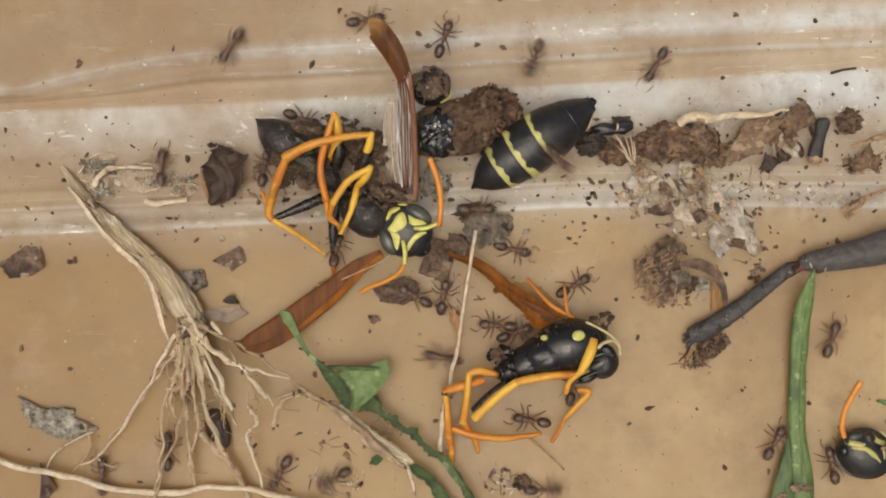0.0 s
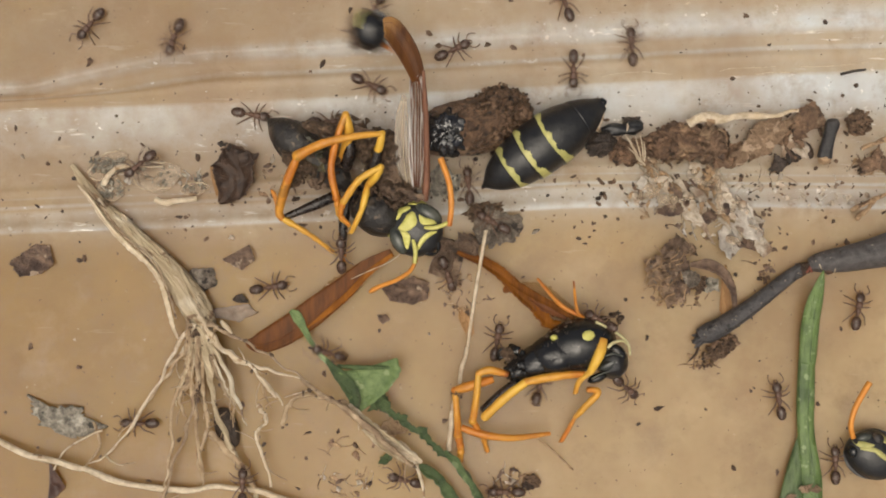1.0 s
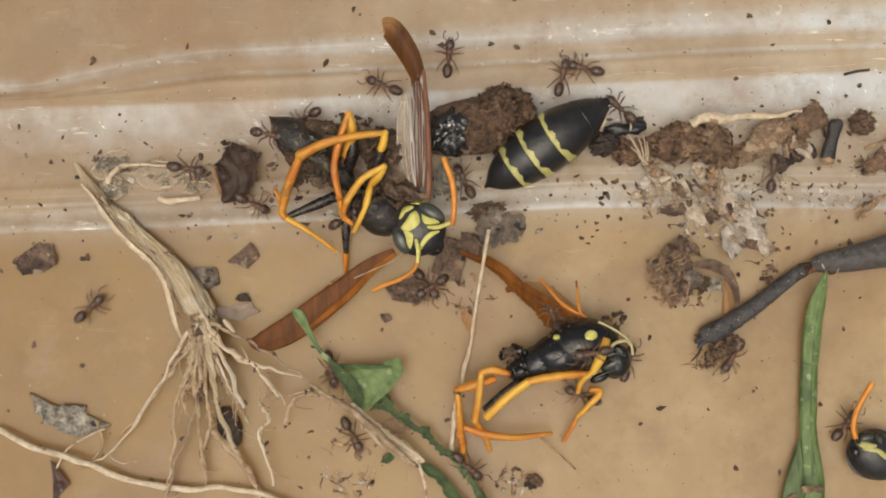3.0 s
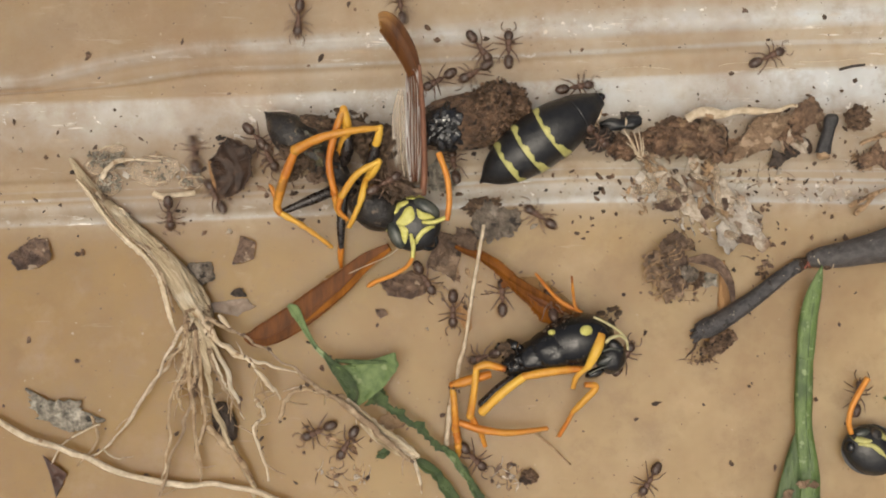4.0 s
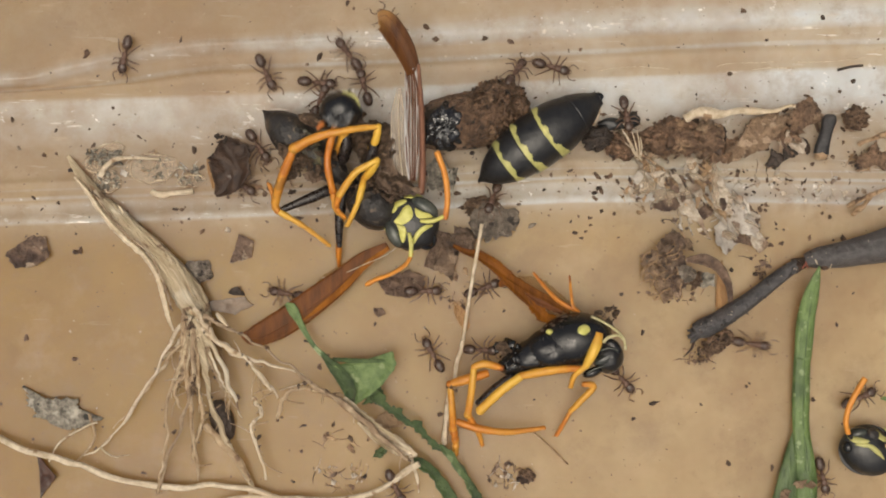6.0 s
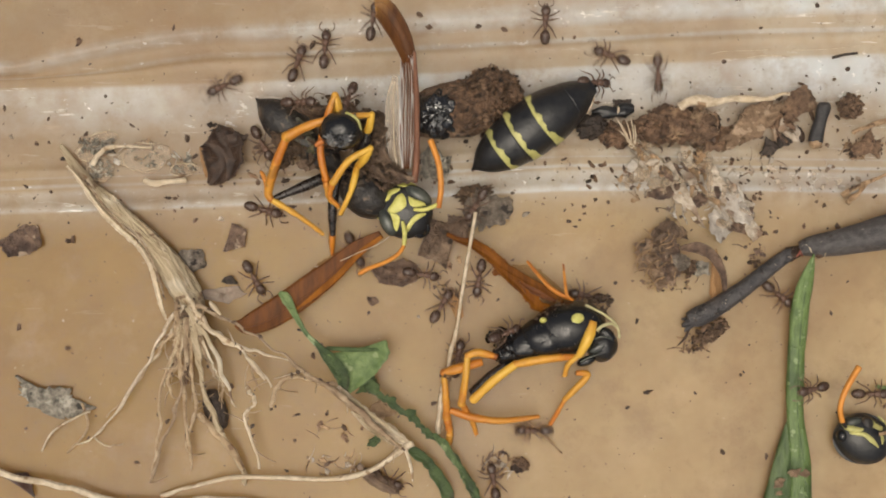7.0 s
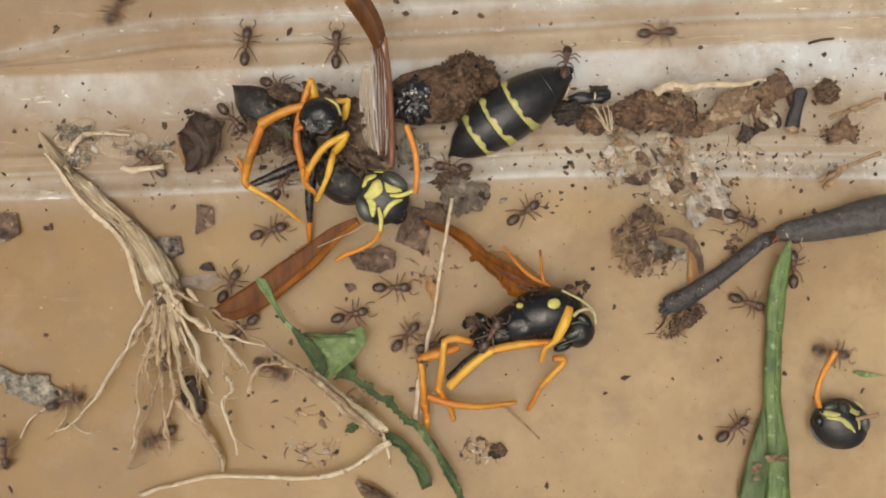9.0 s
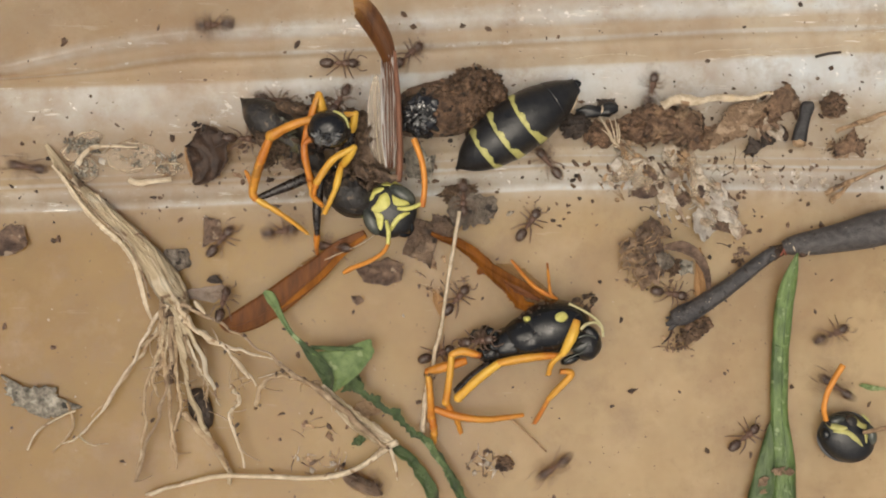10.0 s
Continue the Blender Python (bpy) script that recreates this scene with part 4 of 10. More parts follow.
def build_folded_wing():
    w = thing("wasp_wing", on(3.61, -2.30), "folded amber wasp wing torn into shreds beside the second wasp", "wing", "wasp wings")
    main = [(0.24, -0.16, 1.10, 0.11), (0.94, -0.50, 1.10, 0.17), (1.71, -0.71, 1.12, 0.29), (2.64, -1.34, 1.15, 0.35), (3.41, -2.07, 1.20, 0.37), (3.94, -2.68, 1.22, 0.33), (4.50, -3.39, 1.20, 0.11)]
    skin = part("membrane", wing_shape(main, 0.5, 0.05, 10, 10, 0.0, 0.10, 5, 0.06), WINGRUST, w, "rolled rust-brown membrane")
    part("vein", veins(main, (-0.75, 0.8), 0.022), VEIN, skin)
    part("shred", wing_shape([(3.25, -1.83, 1.30, 0.21), (4.02, -2.31, 1.42, 0.24), (4.78, -2.73, 1.50, 0.21), (5.64, -3.18, 1.55, 0.18), (6.55, -3.78, 1.60, 0.09)], 0.4, 0.05, 8, 6, 0.0, 0.15, 3, 0.05), WINGRUST, w, "narrow torn shred")
    part("shred", wing_shape([(4.19, -2.93, 1.15, 0.24), (4.80, -3.54, 1.20, 0.37), (5.26, -4.05, 1.25, 0.34), (5.87, -4.02, 1.30, 0.12)], 0.5, 0.04, 8, 8, 0.0, 0.25, 7, 0.08), WINGORANGE, w, "orange torn shred")
    part("dark_shred", wing_shape([(4.30, -2.68, 1.30, 0.18), (4.79, -3.04, 1.40, 0.24), (5.46, -3.40, 1.45, 0.24), (6.16, -3.76, 1.50, 0.12)], 0.5, 0.05, 8, 8, 0.0, 0.3, 9, 0.1), VEIN, w, "dark crumpled shred")
    part("tab", wing_shape([(3.26, -1.92, 1.00, 0.18), (2.96, -2.21, 0.90, 0.21), (2.75, -2.30, 0.80, 0.09)], 0.3, 0.04, 6, 6, 0.0, 0.2, 4), WING, w, "small brown torn tab")
    veil = part("hind_membrane", wing_shape([(3.73, -1.97, 0.90, 0.2), (4.96, -2.43, 1.00, 0.5), (6.17, -3.19, 1.20, 0.3), (7.15, -3.78, 1.52, 0.15)], 0.15, 0.02, 10, 10, 0.0, 0.16), VEIL, w, "torn clear hind wing")
    part("vein", veins([(3.73, -1.97, 0.90, 0.2), (4.96, -2.43, 1.00, 0.5), (6.17, -3.19, 1.20, 0.3), (7.15, -3.78, 1.52, 0.15)], (0.3,), 0.014), VEIN, veil)


build_folded_wing()


def build_wasp_without_abdomen():
    at = on(5.94, -6.18)
    w = thing("wasp", at, "dead wasp thorax lying on its side with bent orange legs", "wasp", "dead wasps")
    part("thorax", ball((6.72, -5.19, 1.84), (2.1, 1.42, 1.5), (0, 0, 14), 36, 24, 0.025, 3), BLACK, w, "glossy black thorax")
    part("segment", ball((3.85, -6.40, 1.72), (1.1, 0.74, 0.85), (0, 0, 24), 40, 26, 0.06, 4, freq=1.6), BLACK, w, "black rear segment")
    part("segment", ball((4.72, -6.00, 1.88), (1.35, 0.94, 1.0), (0, 0, 24), 40, 26, 0.06, 7, freq=1.6), BLACK, w)
    part("segment", ball((5.62, -5.68, 1.92), (1.65, 1.17, 1.32), (0, 0, 10), 40, 26, 0.05, 9, freq=1.6), BLACK, w)
    part("side_plate", ball((5.85, -6.14, 2.37), (0.75, 0.5, 0.5), (0, 0, 25), 22, 14, 0.05, 11), BLACK, w, "raised black side plate")
    part("neck", ball((8.62, -6.04, 1.70), (0.85, 0.95, 0.95), (0, 0, 10), 36, 24, 0.06, 5), HEADBLACK, w, "grey-black hollow neck")
    part("neck_lobe", ball((8.82, -5.50, 2.28), (0.55, 0.34, 0.26), (0, 0, -40), 26, 18, 0.06, 3), BLACK, w, "glossy black lobe of the neck")
    part("neck_lobe", ball((8.45, -6.10, 2.40), (0.66, 0.30, 0.24), (0, 0, 25), 26, 18, 0.06, 4), EYE, w, "grey glossy lobe of the neck")
    part("neck_lobe", ball((7.77, -6.90, 2.05), (0.55, 0.26, 0.36), (0, 0, 22), 26, 18, 0.06, 5), BLACK, w, "glossy black lobe of the neck")
    part("neck_fold", tube(run([(8.07, -5.68, 2.80), (8.54, -5.54, 2.84), (9.03, -5.68, 2.70)], 0.05, 0.05), 8, 5), EYE, w, "grey glossy fold")
    part("neck_fold", tube(run([(7.40, -6.94, 2.35), (7.92, -6.65, 2.50), (8.60, -6.45, 2.45)], 0.06, 0.04), 8, 5), EYE, w, "grey glossy fold")
    part("neck_rim", tube(run([(7.61, -3.88, 2.55), (8.29, -4.20, 2.62), (8.97, -4.63, 2.55), (9.38, -5.10, 2.40), (9.50, -5.65, 2.15)], 0.07, 0.07), 8), PALERIM, w, "pale yellow rim")
    part("neck_rim", tube(run([(8.20, -5.24, 2.85), (8.50, -4.97, 2.86), (9.03, -4.87, 2.66), (9.33, -5.10, 2.45)], 0.10, 0.06), 8), PALERIM, w, "pale yellow inner rim")
    part("soil_crust", joined(crumbs((8.52, -3.91, 1.80), (0.6, 0.45, 0.4), 30, 40, 0.12, 61), crumbs((5.75, -4.25, 2.30), (0.9, 0.2, 0.4), 30, 22, 0.09, 62)), DUST, w, "brown soil crumbs stuck on the body")
    part("torn_rear", joined(crumbs((3.95, -6.25, 1.75), (1.15, 0.8, 0.95), 24, 22, 0.30, 63, 0.0), crumbs((3.0, -5.8, 1.3), (0.5, 0.45, 0.5), 0, 12, 0.26, 64, 0.0)), BLACK, w, "torn black shreds at the rear")
    part("rear_flap", chip((3.02, -5.78, 1.70), 0.42, 0.5, 20, 0.06, 0.4, 65, 7, 0.4, 10, 0.35), DUST, w, "brown torn flap at the rear")
    part("soil_crust", crumbs((0.35, -7.75, 1.8), (0.34, 0.30, 0.30), 0, 26, 0.08, 66), DUST, w, "brown soil stuck on the leg joint")
    part("yellow_spot", ball((7.13, -4.59, 3.08), (0.42, 0.32, 0.16), (-20, 15, 25), 14, 8), YELLOW, w, "yellow side spot")
    part("yellow_spot", ball((5.37, -4.70, 2.79), (0.2, 0.15, 0.16), (-35, 0, 0), 12, 8), YELLOW, w, "small yellow spot")
    legs = (
        [run([(7.96, -4.75, 2.88), (7.70, -5.63, 3.08), (7.30, -6.48, 2.88)], 0.36, 0.26), run([(7.30, -6.48, 2.88), (6.74, -7.06, 2.56), (6.59, -7.64, 2.23)], 0.22, 0.14)],
        [run([(7.09, -6.63, 2.62), (5.58, -6.74, 2.75), (3.94, -7.06, 2.56)], 0.20, 0.27), run([(3.94, -7.06, 2.56), (2.84, -7.93, 2.30), (1.77, -9.02, 1.84)], 0.34, 0.26)],
        [run([(2.96, -6.72, 2.30), (1.99, -6.47, 2.43), (1.39, -6.65, 2.43)], 0.22, 0.22), run([(1.39, -6.65, 2.43), (1.28, -7.98, 2.17), (1.10, -9.28, 1.72)], 0.27, 0.21), run([(1.10, -9.28, 1.72), (1.66, -10.24, 1.20), (1.92, -11.01, 0.80)], 0.19, 0.14)],
        [run([(2.19, -7.01, 1.91), (0.94, -7.36, 2.04), (0.13, -7.61, 1.91)], 0.28, 0.26), run([(0.13, -7.61, 1.91), (0.25, -8.95, 1.65), (0.31, -10.10, 1.13)], 0.24, 0.22), run([(0.31, -10.10, 1.13), (0.47, -10.92, 0.80), (0.44, -11.59, 0.50)], 0.24, 0.2)],
        [run([(0.49, -9.68, 1.46), (1.65, -10.04, 1.52), (3.25, -10.24, 1.39), (5.26, -10.04, 1.13)], 0.26, 0.15)],
        [run([(7.24, -7.57, 1.78), (7.87, -7.71, 1.65), (7.16, -8.59, 1.39), (6.70, -9.12, 1.13)], 0.20, 0.18), run([(6.70, -9.12, 1.13), (6.35, -9.83, 0.90), (6.01, -10.49, 0.60)], 0.17, 0.12)],
        [run([(7.05, -3.67, 1.91), (6.67, -3.30, 2.04), (6.53, -1.79, 1.65)], 0.10, 0.08)],
        [run([(6.94, -3.62, 1.78), (5.83, -3.01, 1.65), (4.64, -1.65, 1.20)], 0.15, 0.10)],
    )
    for s, tones in zip(legs, ((0.85, 0.6), (0.15, 0.95), (0.2, 0.55, 0.1), (0.0, 0.35, 0.1), (0.0, 0.0), (0.35, 0.0), (-0.2, -0.2), (-0.2, -0.2))):
        put_leg(w, s, ORANGE, "orange leg", tones=tones)
    rng = random.Random(17)
    hair = []
    for c, (rx, ry, rz), n in (((6.72, -5.19, 1.84), (2.1, 1.42, 1.5), 80), ((5.52, -5.79, 1.98), (1.15, 1.05, 1.25), 30), ((3.78, -6.42, 1.72), (1.0, 0.66, 0.8), 60)):
        for i in range(n):
            a, u = rng.uniform(0, 6.28), rng.uniform(-0.1, 1.0)
            d = Vector((math.cos(a) * math.sqrt(1 - u * u), math.sin(a) * math.sqrt(1 - u * u), u))
            t = Euler((0, 0, radians(14))).to_matrix() @ Vector((d.x * rx, d.y * ry, d.z * rz))
            p, q = Vector(c) + t * 0.97, Vector(c) + t * 0.97 + (d + Vector((rng.uniform(-0.6, 0.6), rng.uniform(-0.6, 0.6), 0.0))) * rng.uniform(0.15, 0.32)
            hair.append(tube([(*p, 0.014), (*q, 0.006)], 4, 1))
    tagged(part("hairs", joined(*hair), DUST, w, "short brown hairs"), kind="stuff")
    part("thigh", tube(run([(3.52, -7.24, 1.98), (2.62, -7.86, 1.84), (1.65, -8.76, 1.52)], 0.34, 0.24), 10), BROWNLEG, w, "black thigh")


build_wasp_without_abdomen()


def build_abdomen():
    a, b = (1.53, 3.29, 1.72), (7.95, 7.79, 1.98)
    w = thing("wasp_abdomen", on(4.86, 5.63), "torn-off glossy black wasp abdomen with three yellow bands", "wasp abdomen")
    part("abdomen", abdomen_shape(a, b, (0.03, 0.72, 1.16, 1.38, 1.52, 1.56, 1.54, 1.42, 1.20, 0.86, 0.42), 0.3, (1.6, 2.8, 4.3, 6.3)), [HEADBLACK, BANDYELLOW], w, "", banding(a, b, (1.66, 2.84, 4.28), 0.13, 0.5, 0.03))
    part("stalk", ball((8.04, 7.94, 1.52), (0.28, 0.24, 0.25), (0, 0, 0), 12, 8, 0.2, 3), BLACK, w, "black broken stalk")
    part("stalk_edge", tube(run([(8.06, 7.66, 2.05), (7.98, 6.95, 2.10), (7.72, 6.35, 1.85)], 0.07, 0.05), 6), STRAW, w, "pale torn edge")


build_abdomen()


def build_lone_head():
    w = thing("severed_wasp", on(22.98, -11.15), "severed wasp head with yellow face and an orange antenna", "wasp head")
    m = Matrix.Translation((22.98, -11.15, 0.75))

    def put(shape):
        return [tuple(m @ Vector(v)) for v in shape[0]], shape[1]

    def surf(u, v):
        return 0.95 * max(0.0, 1 - (u / 1.56) ** 2 - ((v + 0.24 * u) / 1.40) ** 2) ** 0.5
    head = part("head", put(dome(surf, 1.56, 1.40, 0.0, 0.7)), HEADBLACK, w, "glossy black head seen from its crown")
    part("eye", put(ball((-0.66, 1.0, 0.42), (0.56, 0.30, 0.40), (0, 0, 14), 26, 18)), EYE, head, "grey-olive compound eye")
    part("eye", put(ball((1.22, 0.18, 0.42), (0.32, 0.56, 0.42), (0, 0, 12), 26, 18)), EYE, head, "grey-black compound eye")
    part("eye", put(ball((-1.22, 0.22, 0.42), (0.30, 0.36, 0.36), (0, 0, 0), 22, 16)), BLACK, head, "black bulge of the head")
    part("eye_rim", put(ribbon([(-1.24, 0.86, 0.06), (-0.98, 0.68, 0.17), (-0.60, 0.60, 0.18), (-0.20, 0.62, 0.06)], surf, 0.10)), BANDYELLOW, head, "yellow rim along the eye")
    part("brow_stripe", put(ribbon([(-0.92, 0.40, 0.05), (-0.52, 0.40, 0.12), (-0.14, 0.34, 0.14), (0.22, 0.06, 0.16), (0.44, -0.14, 0.10), (0.62, -0.36, 0.04)], surf, 0.06)), BANDYELLOW, head, "yellow brow stripe")
    part("face_plate", put(patch([(0.02, 1.20), (0.40, 1.16), (0.62, 0.90), (0.92, 0.76), (1.18, 0.66), (0.86, 0.48), (0.46, 0.66), (0.16, 0.88)], surf, 0.08)), BANDYELLOW, head, "yellow face plate")
    part("cheek_stripe", put(ribbon([(0.78, 1.26, 0.04), (1.02, 1.08, 0.07), (1.26, 0.82, 0.04)], lambda u, v: max(surf(u, v), 0.3), 0.05)), BANDYELLOW, head, "thin yellow cheek stripe")
    part("cheek_stripe", put(ribbon([(0.78, 0.40, 0.05), (0.88, 0.12, 0.11), (0.86, -0.20, 0.04)], surf, 0.06)), BANDYELLOW, head, "yellow cheek stripe")
    part("mouth", put(ball((0.10, 0.86, 0.55), (0.36, 0.40, 0.30), (0, 0, 20), 20, 14, 0.1, 3)), BLACKDUST, head, "dull black mouth")
    part("scape", put(tube([(0.58, 0.40, 1.05, 0.10), (1.10, 0.52, 1.18, 0.11), (1.76, 0.66, 1.10, 0.13)], 10, 6)), TANFLAKE, head, "dull tan antenna base")
    part("antenna", put(tube(run([(-1.32, 1.00, 0.85), (-1.52, 1.66, 1.05), (-1.42, 2.44, 1.20), (-1.08, 3.20, 1.25), (-0.56, 4.04, 1.20)], 0.14, 0.165), 12)), AMBER, head, "orange antenna")
    part("antenna_root", put(tube(run([(-1.10, 0.74, 0.75), (-1.28, 0.92, 0.85), (-1.36, 1.10, 0.88)], 0.10, 0.13), 10)), BROWNLEG, head, "dark antenna root")


build_lone_head()


def build_piece():
    """The loose round piece that the ants drag about."""
    w = thing("wasp_segment", (0, 0, 0), "round black wasp body segment dragged by ants", "wasp segment")
    part("shell", ball((0, 0, 1.0), (1.12, 1.0, 1.0), (0, 0, 0), 40, 28, 0.05, 4), BLACK, w)
    part("torn_back", joined(clod((0, 0.1, 0.62), (1.02, 0.95, 0.72), 0, 9, 0.2, 50, 32), crumbs((0, 0.1, 0.62), (1.0, 0.95, 0.75), 0, 60, 0.16, 10, -0.95)), BROWNSKIN, w, "brown dusty torn back")
    part("leg_stub", tube([(-0.7, -0.5, 0.9, 0.16), (-1.05, -0.62, 1.0, 0.15), (-1.3, -0.85, 1.0, 0.10)], 8, 5), AMBER, w, "orange leg stub")
    part("yellow_rim", tube(run([(0.2, 0.92, 1.3), (0.8, 0.65, 1.45), (1.03, 0.1, 1.35)], 0.10, 0.06), 8), BANDYELLOW, w, "dull yellow rim")
    part("torn_hole", joined(clod((0.10, -0.42, 1.62), (0.62, 0.36, 0.32), 8, 6, 0.3, 40, 26), crumbs((0.05, -0.40, 1.5), (0.72, 0.40, 0.50), 8, 26, 0.18, 7, 0.3)), WETGREY, w, "wet grey torn opening", flat=True)
    return w


PIECE = build_piece()

# ---- litter ----


def build_pupa():
    w = thing("pupa", on(1.44, 7.03), "brown soil-crusted insect pupa with a wet black end", "pupa")
    part("body", ball((0.95, 6.60, 1.55), (3.1, 1.5, 1.4), (0, 0, 12), 110, 70, 0.10, 12, freq=1.3), PUPA, w)
    part("crust", joined(clod((2.55, 7.80, 1.95), (1.45, 0.85, 0.9), 0, 21, 0.24), clod((3.68, 7.25, 1.75), (0.7, 0.9, 1.0), 0, 22, 0.25), crumbs((2.2, 7.0, 1.55), (2.1, 1.5, 1.45), 8, 260, 0.13, 24, 0.0), crumbs((2.6, 7.8, 1.95), (1.5, 0.9, 0.95), 0, 150, 0.12, 25, 0.1)), PUPA, w, "crumbly soil crust")
    part("wet_end", ball((-0.17, 6.26, 1.9), (1.45, 1.25, 1.2), (0, 0, 10), 60, 40, 0.20, 31, freq=2.6), TARRY, w, "shiny wet black end")
    part("wet_patch", crumbs((-0.10, 6.20, 1.95), (1.15, 0.98, 1.08), 10, 34, 0.30, 71, 0.45), TARRY, w, "wet black folds")
    # pale grey bits stand in for highlights on the wet end
    part("glint", crumbs((-0.25, 6.05, 2.15), (0.95, 0.80, 1.12), 10, 44, 0.11, 72, 0.66), WETGREY, w, "grey bits painted as wet glints", flat=True)


build_pupa()


def build_root():
    w = thing("root_clump", on(-14.43, -3.69), "dry pale root stalk with splayed rootlets", "root")
    spine = [(-20.97, 4.56, 0.62, 0.08), (-20.24, 3.56, 0.72, 0.22), (-19.21, 2.32, 0.78, 0.32), (-18.16, 1.30, 0.82, 0.40), (-16.96, 0.28, 0.86, 0.46), (-15.77, -0.81, 0.92, 0.56), (-14.86, -1.97, 0.98, 0.68), (-14.14, -3.13, 1.02, 0.74), (-13.59, -4.08, 1.02, 0.66), (-13.25, -4.74, 1.00, 0.40)]
    rng = random.Random(8)
    spine = [(x, y, z - 0.22, r * 0.94) for x, y, z, r in spine]
    part("stalk", trunk(spine, 60, 12, 0.34, 4, 0.72), STALK, w, "split woody stalk")
    part("bark_peel", sheet([(-20.47, 3.40, 0.85, 0.06), (-19.70, 2.52, 1.00, 0.11), (-19.00, 1.53, 1.08, 0.12), (-18.19, 0.56, 1.10, 0.12), (-17.36, -0.21, 1.12, 0.14), (-16.50, -0.96, 1.18, 0.13), (-15.91, -1.83, 1.20, 0.12), (-15.57, -2.85, 1.15, 0.14), (-15.25, -4.17, 1.10, 0.12), (-14.95, -4.97, 1.00, 0.05)], 0.10, 6, 0.6, 0.35, 3, 9), STRAW, w, "cream peeling bark edge")
    part("split", tube([(-20.14, 3.40, 1.02, 0.03), (-19.42, 2.63, 1.15, 0.05), (-18.75, 1.72, 1.22, 0.06), (-17.95, 0.75, 1.25, 0.05), (-17.11, -0.00, 1.30, 0.06), (-16.24, -0.75, 1.36, 0.04), (-15.70, -1.68, 1.42, 0.05), (-15.30, -2.69, 1.46, 0.06), (-14.94, -3.85, 1.44, 0.05)], 7, 8, 0.8, 5, 0.3), ROOTDARK, w, "dark split along the bark")
    for i in range(26):
        f = rng.uniform(0.12, 0.95)
        q = spline(spine, 10)
        x, y, z, r = q[int(f * (len(q) - 1))]
        e = q[min(len(q) - 1, int(f * (len(q) - 1)) + 3)]
        d = Vector((e[0] - x, e[1] - y)).normalized() if e[0] != x else Vector((0.6, -0.8))
        side = rng.uniform(-0.85, 0.95)
        x, y = x - d.y * side * r, y + d.x * side * r
        z += r * 0.9 * math.sqrt(1 - side * side)
        ln, wd = rng.uniform(0.5, 1.7), rng.uniform(0.03, 0.12)
        bow = rng.uniform(-0.15, 0.15)
        part("splinter", sheet([(x, y, z - 0.03, wd * 0.3), (x + d.x * ln * 0.4 + bow * d.y, y + d.y * ln * 0.4 - bow * d.x, z + 0.02, wd), (x + d.x * ln, y + d.y * ln, z + rng.uniform(0.0, 0.12), wd * 0.2)], 0.03, 4, 0.7, 0.4, i, 5), (STRAW, STALK, STALK, ROOT)[i % 4], w, "lifting bark splinter")
    part("white_sliver", sheet([(-12.57, -3.98, 1.35, 0.05), (-12.20, -4.41, 1.40, 0.13), (-11.81, -4.88, 1.35, 0.03)], 0.05, 4, 0.4, 0.2, 5, 5), WHITEFLAKE, w, "white torn sliver")
    part("soil_crust", joined(clod((-13.86, -4.57, 1.45), (0.45, 0.35, 0.3), 30, 5, 0.3, 34, 22), crumbs((-13.74, -5.02, 1.30), (0.8, 0.8, 0.35), 0, 16, 0.12, 6)), DUST, w, "brown soil in the root crown")
    strands = (
        ([(-14.22, -4.24, 1.53), (-14.49, -5.62, 1.43), (-15.52, -6.86, 1.21), (-16.76, -8.59, 0.92), (-18.25, -10.34, 0.54)], 0.20, 0.07),
        ([(-14.01, -4.39, 1.53), (-14.34, -6.38, 1.43), (-15.15, -8.86, 1.21), (-15.35, -11.04, 1.01), (-15.74, -13.26, 0.68)], 0.22, 0.10),
        ([(-13.70, -4.54, 1.56), (-13.71, -6.68, 1.48), (-14.04, -8.53, 1.38), (-14.86, -11.01, 1.16), (-15.86, -13.84, 0.84)], 0.22, 0.14),
        ([(-13.70, -4.54, 1.53), (-13.11, -6.69, 1.43), (-12.85, -8.86, 1.21), (-11.98, -11.05, 0.92), (-10.96, -12.96, 0.61), (-10.67, -14.08, 0.48)], 0.30, 0.22),
        ([(-13.55, -4.39, 1.53), (-12.48, -5.46, 1.53), (-10.96, -6.38, 1.48), (-10.06, -7.46, 1.38), (-9.17, -8.49, 1.21)], 0.28, 0.12),
        ([(-13.23, -4.08, 1.58), (-11.37, -4.98, 1.75), (-9.53, -6.03, 1.90), (-7.38, -7.53, 2.07), (-5.56, -8.74, 2.12), (-3.76, -10.28, 1.96), (-1.95, -11.85, 1.64)], 0.24, 0.26),
        ([(-13.87, -4.85, 1.48), (-14.25, -7.30, 1.40), (-14.82, -8.08, 1.32), (-14.48, -9.16, 1.21)], 0.22, 0.1),
        ([(-13.62, -5.16, 1.48), (-13.53, -7.62, 1.32), (-13.34, -9.80, 1.06), (-13.87, -11.70, 0.76), (-13.60, -12.67, 0.54)], 0.22, 0.1),
        ([(-13.26, -5.46, 1.46), (-12.37, -7.62, 1.32), (-11.78, -8.56, 1.16)], 0.16, 0.06),
        ([(-10.54, -8.54, 1.27), (-10.06, -9.20, 1.38), (-10.53, -10.07, 1.32), (-10.19, -11.63, 1.16), (-9.81, -12.89, 1.01)], 0.18, 0.14),
        ([(-9.13, -9.59, 1.48), (-8.96, -8.66, 1.58), (-8.04, -7.89, 1.64), (-6.82, -8.13, 1.64), (-5.60, -8.37, 1.70)], 0.16, 0.2),
    )
